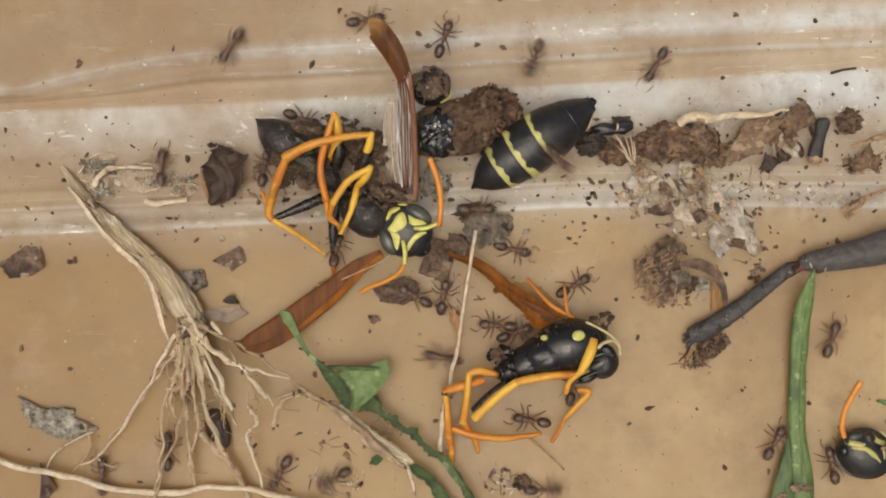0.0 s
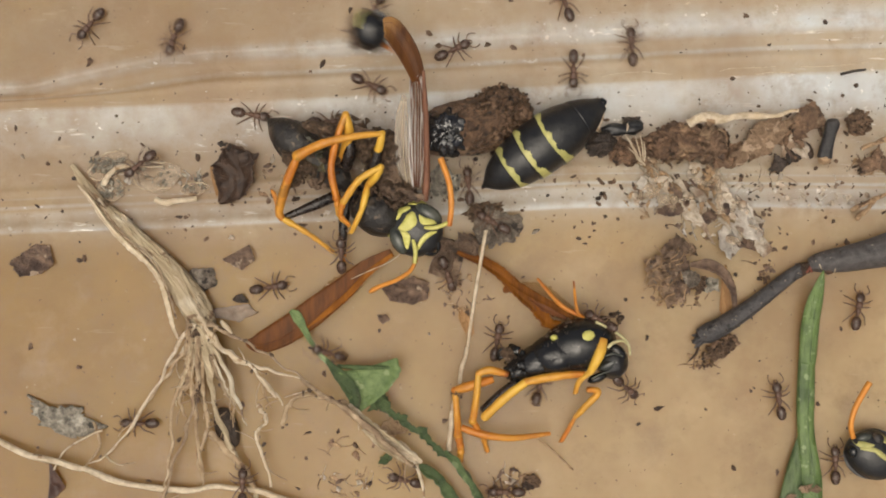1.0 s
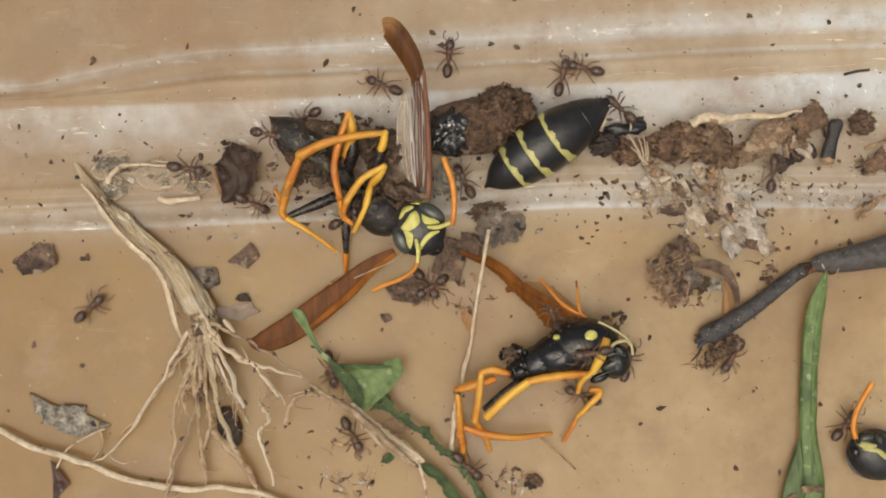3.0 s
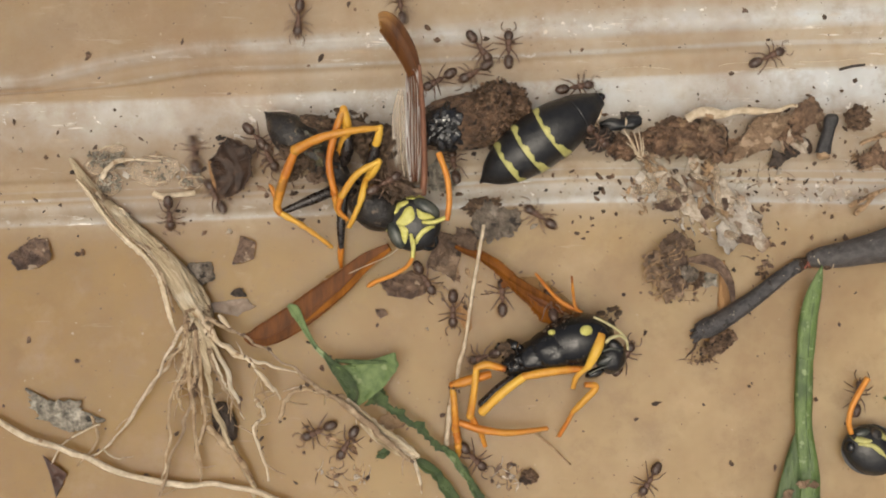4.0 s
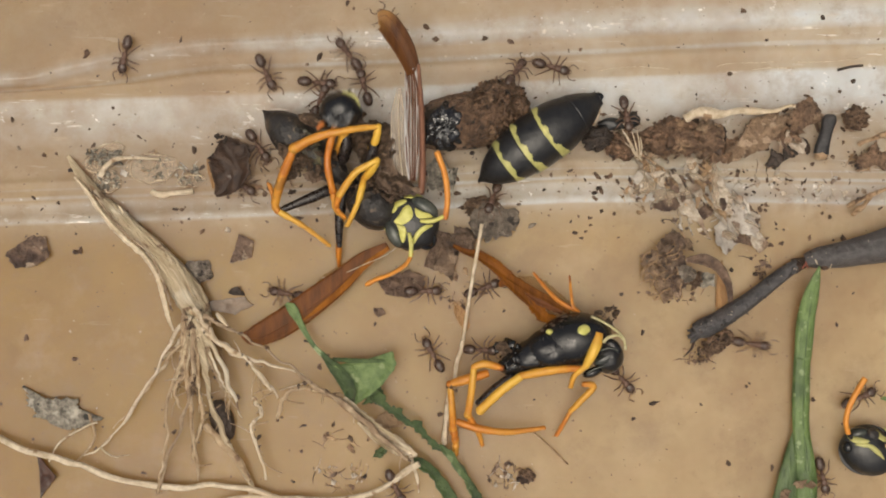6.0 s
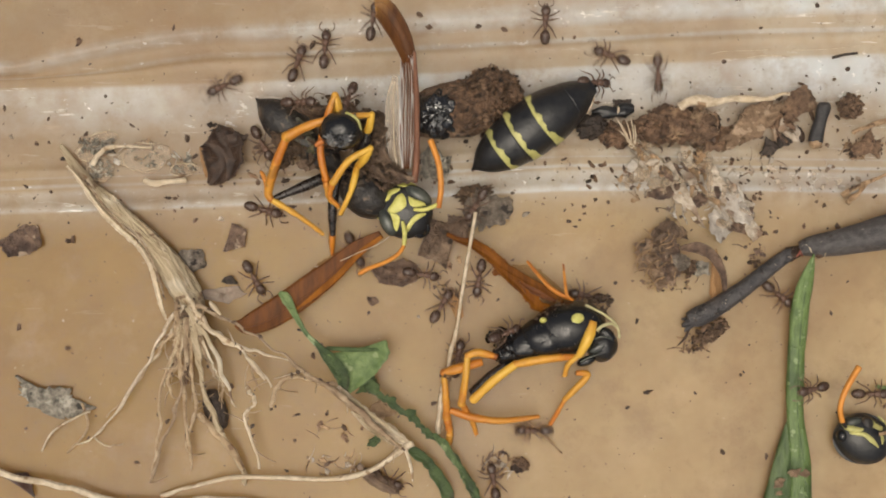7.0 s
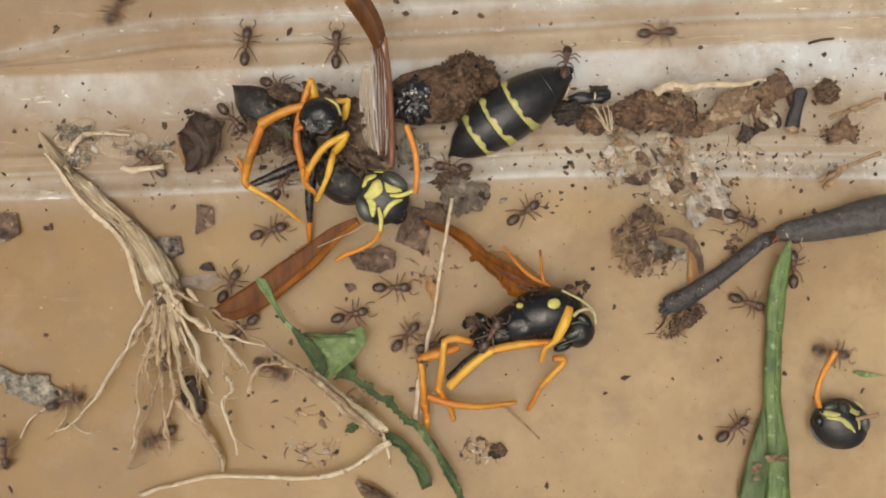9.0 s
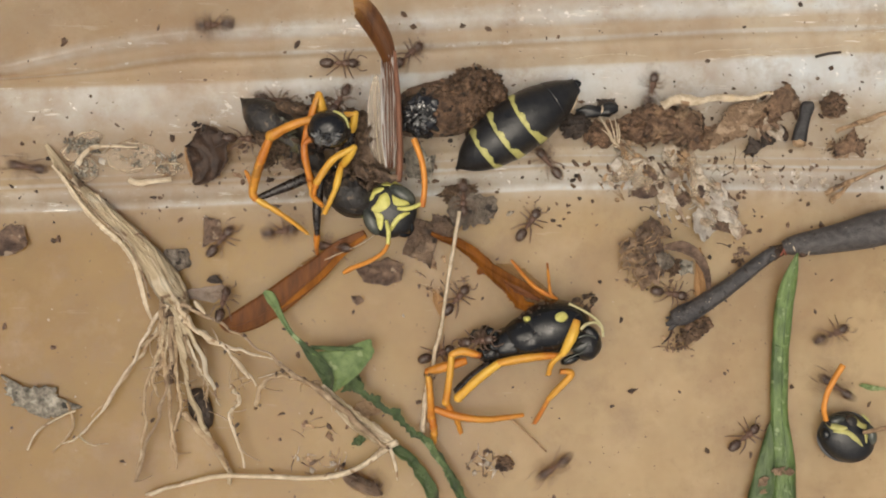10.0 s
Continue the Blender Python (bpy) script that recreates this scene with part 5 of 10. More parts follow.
    for i, (pts, r0, r1) in enumerate(strands):
        rows = run(pts, r0 * 0.56, r1 * 0.50)
        if len(pts) == 7:
            rows = [(*p, r) for p, r in zip(pts, (0.15, 0.08, 0.06, 0.09, 0.15, 0.16, 0.06))]
        jig = random.Random(90 + i)
        fine = [(q[0] + jig.gauss(0, 0.05), q[1] + jig.gauss(0, 0.05), q[2] + jig.gauss(0, 0.03), q[3] * jig.uniform(0.7, 1.25)) for q in spline(rows, 4)]
        part("rootlet", trunk(fine, 14, 4, 0.3, 10 + i, 0.8, 0.6), {3: STALK, 4: STRAW, 9: STRAW}.get(i, ROOTDARK if i % 3 == 2 else ROOT), w)
    for i, (pts, r0, r1) in enumerate(strands[:5] + strands[6:9]):
        q = spline(pts, 8)
        for j in range(1 + i % 2):
            off = 0.16 * (j - 0.5)
            a, b = 0, min(len(q) - 1, 7 + 4 * ((i + j) % 3))
            rows = [(p[0] + off + 0.04 * math.sin(3 * k), p[1] + 0.3 * (1 - k / max(1, b)), p[2] + 0.10 + 0.05 * j, (0.10 + 0.05 * ((i + j) % 2)) * (1 - 0.75 * k / max(1, b))) for k, p in enumerate(q[a:b + 1])]
            part("root_fibre", sheet(rows, 0.04, 4, 0.6, 0.35, 40 + 3 * i + j, 2), (ROOTDARK, ROOT, ROOTDARK, STALK)[(2 * i + j) % 4], w)
    part("torn_root_end", sheet([(-5.57, -8.41, 1.75, 0.11), (-4.73, -9.29, 1.65, 0.24), (-3.99, -10.10, 1.55, 0.41), (-3.15, -10.71, 1.45, 0.44), (-2.36, -11.17, 1.35, 0.32), (-1.65, -11.63, 1.25, 0.11)], 0.12, 14, 0.15, 0.22, 21, 6, pleat=0.09), STRAW, w, "broad whitish torn root end")
    for pts in ([(-4.82, -9.00, 1.80, 0.06), (-3.88, -9.83, 1.78, 0.12), (-2.95, -10.48, 1.70, 0.09), (-2.02, -11.25, 1.50, 0.04)],
                [(-4.82, -9.75, 1.70, 0.06), (-3.98, -10.59, 1.65, 0.10), (-3.14, -11.22, 1.55, 0.08), (-2.58, -11.56, 1.40, 0.04)],
                [(-5.37, -8.53, 1.85, 0.08), (-4.53, -9.73, 1.85, 0.10), (-3.69, -10.48, 1.75, 0.08), (-3.32, -10.87, 1.65, 0.03)]):
        part("torn_strip", sheet(pts, 0.06, 5, 0.5, 0.3, 33, 6), STALK, w, "lifting strip of torn root")
    for pts in ([(-2.00, -11.55, 1.30, 0.11), (-1.79, -12.26, 1.10, 0.09), (-1.58, -13.06, 0.90, 0.07), (-1.52, -13.71, 0.70, 0.03)],
                [(-10.59, -6.81, 1.60, 0.05), (-10.12, -7.29, 1.65, 0.13), (-9.71, -7.81, 1.55, 0.10), (-9.53, -8.12, 1.50, 0.03)],
                [(-12.48, -3.89, 1.70, 0.04), (-12.25, -4.19, 1.75, 0.13), (-11.89, -4.62, 1.70, 0.05)]):
        part("cream_sliver", trunk(pts, 12, 5, 0.25, 7, 0.7, 0.3), STRAW, w, "cream torn sliver")
    for k, pts in enumerate(([(-13.73, -3.61, 1.60, 0.14), (-12.63, -5.20, 1.55, 0.12), (-11.32, -6.21, 1.40, 0.10), (-9.52, -6.72, 1.10, 0.06), (-7.88, -7.31, 0.80, 0.03)],
                             [(-13.73, -4.21, 1.60, 0.15), (-12.47, -6.21, 1.50, 0.13), (-11.68, -8.24, 1.20, 0.10), (-11.24, -9.69, 0.80, 0.04)],
                             [(-14.30, -4.55, 1.55, 0.14), (-14.08, -7.56, 1.40, 0.11), (-13.82, -10.79, 1.00, 0.10), (-13.55, -13.12, 0.60, 0.05)],
                             [(-14.47, -4.48, 1.55, 0.10), (-15.85, -7.08, 1.30, 0.08), (-17.45, -9.65, 0.90, 0.07), (-19.01, -11.41, 0.50, 0.05), (-20.12, -11.84, 0.40, 0.02)],
                             [(-19.01, -11.41, 0.50, 0.05), (-18.39, -11.92, 0.50, 0.03), (-17.39, -11.82, 0.45, 0.01)],
                             [(-13.20, -9.94, 1.10, 0.16), (-12.20, -11.12, 1.00, 0.20), (-11.22, -12.16, 0.80, 0.17), (-10.66, -13.66, 0.50, 0.07)])):
        jig = random.Random(140 + k)
        fine = [(q[0] + jig.gauss(0, 0.05), q[1] + jig.gauss(0, 0.05), q[2] + jig.gauss(0, 0.03), q[3] * jig.uniform(0.7, 1.3)) for q in spline(pts, 4)]
        part("rootlet", trunk(fine, 14, 4, 0.3, 50 + k, 0.8, 0.6), (STRAW, STALK, ROOT)[k % 3], w)
    rng = random.Random(44)
    for i in range(5):
        x, y = (-14.18, -4.63)
        x, y = x + rng.uniform(-0.5, 1.2), y + rng.uniform(-0.8, 0.4)
        a, ln, z = radians(rng.choice((-95, -80, -62, -48)) + rng.gauss(0, 13)), rng.uniform(1.6, 4.6), rng.uniform(1.1, 1.9)
        bend = rng.uniform(-0.35, 0.35)
        pts = [(x + ln * f * math.cos(a + bend * f), y + ln * f * math.sin(a + bend * f), max(0.25, z - 0.22 * ln * f + rng.uniform(-0.1, 0.1))) for f in (0, 0.3, 0.6, 0.85, 1.0)]
        part("rootlet", tube(run(pts, rng.uniform(0.09, 0.16), 0.05), 7, 6, 0.3, 60 + i), (ROOT, ROOTDARK, STALK)[i % 3], w)
    rng = random.Random(5)
    hair = []
    for i in range(70):
        pts, r0, r1 = strands[rng.randrange(len(strands))]
        p = spline(pts, 6)
        q = p[rng.randrange(2, len(p))]
        a = -1.6 + rng.gauss(0, 0.9)
        ln = rng.uniform(0.3, 1.5)
        z1 = max(0.2, q[2] + rng.uniform(-1.2, 0.3))
        hair.append(tube([(q[0], q[1], q[2], 0.035), (q[0] + math.cos(a) * ln * 0.5, q[1] + math.sin(a) * ln * 0.5, (q[2] + z1) / 2 + 0.1, 0.035), (q[0] + math.cos(a + 0.12) * ln, q[1] + math.sin(a + 0.12) * ln, z1, 0.02)], 5, 4))
    tagged(part("root_hairs", joined(*hair), ROOT, w, "fine broken root hairs"), kind="stuff")
    bits = []
    for i in range(70):
        pts, r0, r1 = strands[rng.randrange(len(strands))]
        q = spline(pts, 8)
        q = q[rng.randrange(0, len(q) * 3 // 4)]
        k = rng.uniform(0.03, 0.10)
        bits.append(ball((q[0] + rng.gauss(0, 0.14), q[1] + rng.gauss(0, 0.14), q[2] + rng.uniform(-0.1, 0.12)), (k * rng.uniform(0.8, 2.2), k, k * 0.7), (rng.uniform(-40, 40), rng.uniform(-40, 40), rng.uniform(0, 180)), 8, 6, 0.9, i))
    tagged(part("soil_dust", joined(*bits), DUST, w, "brown soil dust caught in the roots"), kind="stuff")


build_root()


def strand(name, pts, r0, r1, mat, label, category, seed=0, wob=0.08):
    rows = run(pts, r0, r1)
    if max(r0, r1) >= 0.12:
        rng = random.Random(300 + seed)
        fine = [(q[0] + rng.gauss(0, 0.25 * q[3]), q[1] + rng.gauss(0, 0.25 * q[3]), q[2], q[3] * rng.uniform(0.8, 1.2)) for q in spline(rows, 3)]
        shape = trunk(fine, 18, 4, 0.25, seed, 0.9, 0.5)
    else:
        shape = tube(rows, 8, 7, wob, seed)
    return single(name, shape, mat, on(*pts[len(pts) // 2][:2]), label, category)


RUNNER = strand("runner_root", [(-25.55, -11.12, 0.50), (-23.31, -11.86, 0.70), (-20.80, -12.37, 0.80), (-18.39, -13.03, 0.60), (-15.29, -13.34, 0.60), (-11.89, -13.03, 0.60), (-8.17, -13.65, 0.60), (-5.69, -14.21, 0.60)], 0.17, 0.13, STRAW, "long pale root lying across the floor", "root", 3)
THREAD = strand("root_thread", [(-15.34, -14.40, 0.40), (-13.46, -13.76, 0.50), (-10.63, -13.19, 0.70), (-6.92, -13.32, 0.70), (-4.13, -12.91, 0.90), (-1.49, -11.14, 1.52)], 0.10, 0.16, STRAW, "pale root thread running under the leaf", "root", 4)
strand("straw", [(1.77, 1.01, 1.91), (1.47, -0.88, 1.78), (1.11, -3.17, 1.46), (0.83, -5.34, 1.13)], 0.10, 0.085, STRAW, "thin pale straw resting against the litter", "straw", 5, 0.04)
strand("straw", [(0.83, -5.34, 1.13), (0.34, -7.37, 0.80), (-0.06, -9.58, 0.50), (-0.12, -11.14, 0.40)], 0.10, 0.13, STRAW, "thin grey straw under the wasp's legs", "straw", 6, 0.04)
strand("white_root", [(12.79, 6.82, 1.39), (13.76, 7.11, 1.58), (15.44, 7.20, 1.58), (17.13, 7.23, 1.52), (18.66, 7.60, 1.52)], 0.30, 0.08, STRAW, "pale curved root tip on the soil crumbs", "root", 7)
strand("white_root", [(-16.34, 2.58, 0.60), (-15.27, 2.54, 0.70), (-13.99, 2.73, 0.60)], 0.16, 0.12, STRAW, "short cream root piece on the plastic", "root", 8)
strand("white_root", [(-19.16, 3.45, 0.50), (-18.67, 4.21, 0.70), (-17.56, 4.48, 0.80), (-15.93, 4.44, 0.50)], 0.16, 0.06, STRAW, "curled cream root piece on the plastic", "root", 9)
strand("dry_grass", [(21.82, 2.13, 0.70), (22.99, 2.74, 0.90), (25.15, 3.66, 0.90)], 0.13, 0.10, TANFLAKE, "tan dry grass stem on the crumbs", "stem", 10)
strand("dry_grass", [(22.31, 5.51, 0.90), (23.57, 6.03, 1.00), (25.11, 6.55, 1.00)], 0.13, 0.12, TANFLAKE, "tan dry grass stem on the crumbs", "stem", 11)
strand("dry_grass", [(22.20, 1.73, 0.50), (22.78, 2.26, 0.60), (23.25, 2.82, 0.60)], 0.16, 0.05, TANFLAKE, "short tan grass husk on the rib", "stem", 12)
strand("dark_sliver", [(21.07, 9.55, 1.13), (21.72, 9.72, 1.20), (22.45, 9.82, 1.13)], 0.08, 0.07, CHAR, "dark wood splinter lying on the step", "splinter", 13)
strand("dry_thread", [(4.71, -10.40, 0.20), (5.63, -11.16, 0.30), (6.67, -12.17, 0.20)], 0.06, 0.05, TANFLAKE, "thin tan plant fibre on the floor", "fibre", 14)
strand("white_thread", [(-6.91, -2.00, 0.80), (-5.89, -1.81, 1.13), (-4.57, -1.24, 1.58), (-3.47, -0.76, 1.65), (-2.86, -0.33, 1.58)], 0.018, 0.024, STRAW, "thin white thread lying over the wing", "thread", 17, 0.05)
strand("white_thread", [(-9.19, -8.19, 0.40), (-8.35, -7.94, 0.40), (-7.51, -7.73, 0.40)], 0.03, 0.03, STRAW, "short white thread on bare plastic", "thread", 18, 0.05)
strand("root_thread", [(-19.66, -9.57, 0.50), (-19.35, -10.97, 0.50), (-20.49, -12.34, 0.30)], 0.08, 0.05, ROOT, "thin brown root thread on the floor", "root", 15)
strand("root_thread", [(-19.19, -10.04, 0.50), (-19.63, -10.18, 0.60), (-21.21, -11.12, 0.50), (-21.90, -12.25, 0.30)], 0.07, 0.05, STRAW, "thin cream root thread on the floor", "root", 16)


def build_straw_tuft():
    """Pale straw ends that fan out over the soil clod."""
    w = thing("straw_tuft", on(10.32, 5.01), "pale straw ends fanned over the soil clod", "straw")
    for k, (x, y) in enumerate(((9.3, 6.24), (9.57, 5.9), (9.85, 6.06), (10.12, 6.18), (10.31, 5.82), (9.45, 5.51))):
        x0, y0 = 10.4 + 0.07 * k - 0.2, 4.71 - 0.05 * (k % 3)
        part("stem", tube([(x0, y0, 0.55, 0.05), ((x + x0) / 2 + 0.05, (y + y0) / 2, 1.15, 0.045), (x, y, 1.5, 0.02)], 6, 4, 0.2, k), STRAW, w)


build_straw_tuft()


def build_twig():
    w = thing("twig", on(19.16, -1.52), "dark grey jointed plant stem with a frayed end", "twig")
    lower = [(13.51, -4.76, 0.62, 0.40), (14.07, -4.54, 0.64, 0.52), (14.85, -4.15, 0.64, 0.50), (16.28, -3.21, 0.60, 0.46), (17.70, -2.08, 0.58, 0.40), (18.54, -1.43, 0.60, 0.36), (19.14, -1.04, 0.64, 0.34)]
    upper = [(19.53, -0.83, 0.72, 0.36), (19.91, -0.72, 0.78, 0.50), (20.46, -0.63, 0.84, 0.60), (21.42, -0.49, 0.92, 0.68), (22.81, -0.18, 1.00, 0.80), (24.26, 0.17, 1.05, 0.92), (25.76, 0.52, 1.05, 0.95)]
    part("stem", trunk(lower, 40, 14, 0.10, 1, 1.0, 0.05), BARK, w)
    part("stem", trunk(upper, 40, 14, 0.08, 2, 1.0, 0.03), BARKRED, w)
    part("joint", joined(trunk([(18.96, -1.16, 0.62, 0.36), (19.23, -1.04, 0.66, 0.30), (19.54, -0.93, 0.68, 0.26), (19.85, -0.82, 0.72, 0.34)], 24, 6, 0.5, 3), clod((19.18, -1.11, 0.95), (0.22, 0.3, 0.2), 0, 3, 0.4, 22, 14), clod((20.48, -1.10, 1.05), (0.32, 0.24, 0.2), 0, 5, 0.4, 22, 14)), DARKFLAKE, w, "red-brown broken joint")
    part("torn_fibre", joined(*(tube([(x, y, 1.05, 0.06), (x + a, y + 0.16, 1.18, 0.05), (x + 1.6 * a, y + 0.34, 1.15, 0.02)], 6, 4, 0.3, k) for k, (x, y, a) in enumerate(((19.25, -1.25, 0.1), (20.27, -1.17, 0.14), (19.56, -1.21, -0.1))))), REDBIT, w, "red torn fibres in the joint")
    part("pale_bit", joined(tube([(19.85, -0.54, 1.20, 0.025), (19.92, -0.82, 1.30, 0.040), (20.01, -1.03, 1.30, 0.020)], 7, 4), tube([(19.08, -0.83, 1.00, 0.015), (19.15, -1.04, 1.05, 0.030), (19.08, -1.25, 1.00, 0.015)], 7, 4), tube([(20.71, -0.81, 1.30, 0.020), (20.75, -1.02, 1.35, 0.035), (20.70, -1.25, 1.25, 0.015)], 7, 4)), STRAW, w, "pale torn fibres in the joint")
    rng = random.Random(16)
    for mat_, count, label in ((PALEFLAKE, 44, "pale dust specks on the bark"), (CHAR, 26, "dark crumbs on the bark")):
        dots = []
        for k in range(count):
            q = spline(rng.choice((lower, upper)), 12)
            x, y, z, r = q[rng.randrange(3, len(q) - 4)]
            a, k_ = rng.uniform(0.2, 2.9), rng.uniform(0.012, 0.03) * (2.4 if mat_ is CHAR else 1)
            dots.append(ball((x - r * math.cos(a) * 0.55, y + r * math.cos(a) * 0.83, z + r * math.sin(a)), (k_ * rng.uniform(0.8, 2), k_, k_ * 0.7), (0, 0, rng.uniform(0, 180)), 7, 5, 0.8, k))
        tagged(part("dust", joined(*dots), mat_, w, label), kind="stuff")
    rng = random.Random(6)
    shards = []
    for k in range(16):
        x, y = (13.55, -4.8)
        a, ln = radians(212 + rng.gauss(0, 30)), rng.uniform(0.15, 0.5)
        x, y, z = x + rng.uniform(-0.1, 0.2), y + rng.uniform(-0.35, 0.35), 0.62 + rng.uniform(-0.35, 0.35)
        shards.append(tube([(x + 0.3, y + 0.2, z, 0.13), (x + ln * 0.5 * math.cos(a), y + ln * 0.5 * math.sin(a), z - 0.05, 0.09), (x + ln * math.cos(a), y + ln * math.sin(a), z - 0.1, 0.02)], 6, 3, 0.3, k, 0.5))
    part("torn_shards", joined(*shards), BARK, w, "splintered dark end")
    part("frayed_tip", tube([(13.54, -5.17, 0.50, 0.10), (13.43, -5.68, 0.35, 0.07), (13.21, -5.98, 0.25, 0.05), (12.99, -6.21, 0.20, 0.02)], 7), DARKFLAKE, w, "frayed dark tip")
    part("soil", joined(clod((14.77, -5.38, 0.40), (0.85, 0.42, 0.4), 30, 14, 0.3), crumbs((14.70, -5.38, 0.40), (1.0, 0.5, 0.45), 30, 46, 0.14, 15), crumbs((14.11, -6.11, 0.20), (0.45, 0.3, 0.2), 30, 20, 0.10, 16), crumbs((17.12, -1.42, 0.30), (0.35, 0.3, 0.3), 30, 12, 0.10, 17)), SOIL, w, "soil clod under the tip")


build_twig()


def build_blade():
    w = thing("grass", on(19.31, -8.67), "green folded grass blade lying with its tip on the twig", "grass")
    pts = [(20.09, -1.10, 1.42, 0.04), (19.90, -1.80, 1.40, 0.24), (19.76, -2.59, 1.10, 0.40), (19.63, -3.45, 0.90, 0.47), (19.54, -4.60, 0.70, 0.50), (19.47, -6.03, 0.60, 0.47)] + [(19.44, -6.30, 0.55, 0.46), (19.41, -7.86, 0.50, 0.49), (19.41, -9.41, 0.50, 0.47), (19.49, -10.65, 0.50, 0.49), (19.62, -11.69, 0.50, 0.55), (19.71, -12.72, 0.50, 0.60), (19.74, -13.76, 0.50, 0.64), (19.76, -15.06, 0.50, 0.67)] + [(19.75, -15.60, 0.50, 0.72)]
    blade = part("blade", trunk(pts, 40, 9, 0.10, 4, 0.55, 0.02), BLADE, w)
    part("midrib", tube([(p[0] + 0.1 * p[3], p[1], p[2] + 0.50 * p[3], 0.03 + 0.07 * p[3]) for p in pts], 8, 6, 0.05, 4, 0.5), BLADE, blade, "pale midrib fold")
    fold = [(19.04, -10.25, 0.46, 0.06), (18.96, -10.97, 0.46, 0.24), (18.88, -11.80, 0.48, 0.43), (18.79, -12.63, 0.48, 0.55), (18.64, -13.56, 0.48, 0.64), (18.45, -14.50, 0.48, 0.70), (18.37, -15.08, 0.48, 0.73)]
    part("fold", trunk(fold + [(18.02, -15.60, 0.48, 0.62)], 36, 9, 0.14, 6, 0.5, 0.02), SHEATH, blade, "darker sheath wrapped round the blade")
    smear = []
    for c, rx, ry, turn, seed in (((19.29, -13.01, 0.92), 0.42, 0.20, 20, 31), ((19.86, -13.06, 0.90), 0.28, 0.20, 0, 33), ((18.50, -13.61, 0.88), 0.30, 0.22, 40, 35), ((18.44, -14.16, 0.86), 0.20, 0.12, 10, 37)):
        smear.append(chip(c, rx, ry, turn, 0.04, 0.2, seed, 9, 0.5, 8, 0.15))
    part("dirt", joined(*smear), DULLBARK, blade, "brown dirt dried on the blade")
    rng = random.Random(12)
    flecks = []
    for i in range(46):
        p = spline(pts, 8)
        x, y, z, r = p[rng.randrange(8, len(p) - 8)]
        s = rng.uniform(-0.75, 0.75)
        flecks.append(ball((x + s * r, y + rng.uniform(-0.2, 0.2), z + 0.55 * r * math.sqrt(1 - s * s)), (rng.uniform(0.015, 0.04), rng.uniform(0.03, 0.12), 0.02), (0, 0, rng.gauss(0, 20)), 7, 5, 0.6, i))
    tagged(part("flecks", joined(*flecks), LEAFPALE, blade, "pale scuffs on the blade"), kind="stuff")


build_blade()


def build_leaf():
    w = thing("leaf", on(-4.47, -7.74), "torn curled green leaf strip on the roots", "leaf")
    part("tip", sheet([(-8.82, -3.40, 1.24, 0.10), (-8.45, -3.70, 1.29, 0.28), (-7.96, -4.56, 1.29, 0.17), (-7.31, -5.63, 1.33, 0.12), (-6.60, -6.30, 1.36, 0.14), (-6.25, -6.70, 1.36, 0.05)], 0.10, 4, 0.4, 0.12, 3, 7), LEAFPALE, w, "pale green narrow tip")
    part("dark_fold", sheet([(-6.74, -6.15, 1.60, 0.08), (-6.19, -6.70, 1.75, 0.30), (-5.64, -7.34, 1.80, 0.38), (-5.29, -7.98, 1.75, 0.36), (-5.22, -8.64, 1.60, 0.20), (-5.01, -9.02, 1.50, 0.05)], 0.06, 8, 0.5, 0.06, 11, 7), LEAF, w, "dark inner fold")
    part("lobe", sheet([(-4.51, -6.35, 1.52, 1.50), (-4.45, -6.67, 1.58, 1.66), (-4.51, -7.35, 1.58, 1.10), (-4.76, -8.06, 1.49, 0.62), (-5.08, -8.78, 1.34, 0.14)], 0.08, 14, 0.22, 0.05, 4, 9, pleat=0.03), LEAFPALE, w, "light green folded lobe")
    part("rolled_edge", tube([(-6.23, -6.39, 1.40, 0.10), (-5.15, -6.44, 1.52, 0.13), (-4.08, -6.43, 1.58, 0.11), (-2.99, -6.43, 1.55, 0.05)], 8, 6, 0.12, 3, 0.5), LEAFMID, w, "rolled edge of the lobe")
    part("strip", sheet([(-4.26, -7.94, 1.20, 0.17), (-3.74, -8.43, 1.23, 0.39), (-3.31, -8.98, 1.23, 0.17), (-2.76, -9.23, 1.20, 0.31), (-2.27, -9.72, 1.20, 0.14), (-1.59, -10.03, 1.16, 0.34), (-1.10, -10.65, 1.13, 0.17), (-0.61, -11.03, 1.10, 0.26), (0.07, -11.52, 1.06, 0.14), (0.74, -12.33, 1.03, 0.24), (1.48, -13.50, 1.00, 0.26), (2.22, -15.05, 0.95, 0.29)], 0.08, 10, 0.3, 0.55, 6, 5), LEAF, w, "ragged leaf strip")
    part("strip", sheet([(-0.43, -11.02, 1.13, 0.10), (0.25, -11.64, 1.13, 0.26), (0.96, -12.71, 1.13, 0.20), (1.79, -14.11, 1.06, 0.26), (2.40, -15.35, 1.00, 0.2)], 0.07, 8, 0.4, 0.5, 12, 5), LEAFMID, w, "green leaf strip")
    part("strip", sheet([(-1.91, -11.86, 0.91, 0.14), (-1.20, -12.15, 1.00, 0.40), (-0.67, -12.59, 0.95, 0.32), (-0.06, -13.53, 0.86, 0.36), (0.50, -14.77, 0.86, 0.4)], 0.07, 10, 0.4, 0.35, 7, 3), LEAF, w, "ragged leaf strip")
    part("tatter", joined(chip((-3.60, -11.53, 0.30), 0.5, 0.25, 30, 0.06, 0.3, 61), chip((-3.98, -8.36, 0.81), 0.6, 0.4, 60, 0.06, 0.3, 62)), LEAF, w, "small green tatters")


build_leaf()


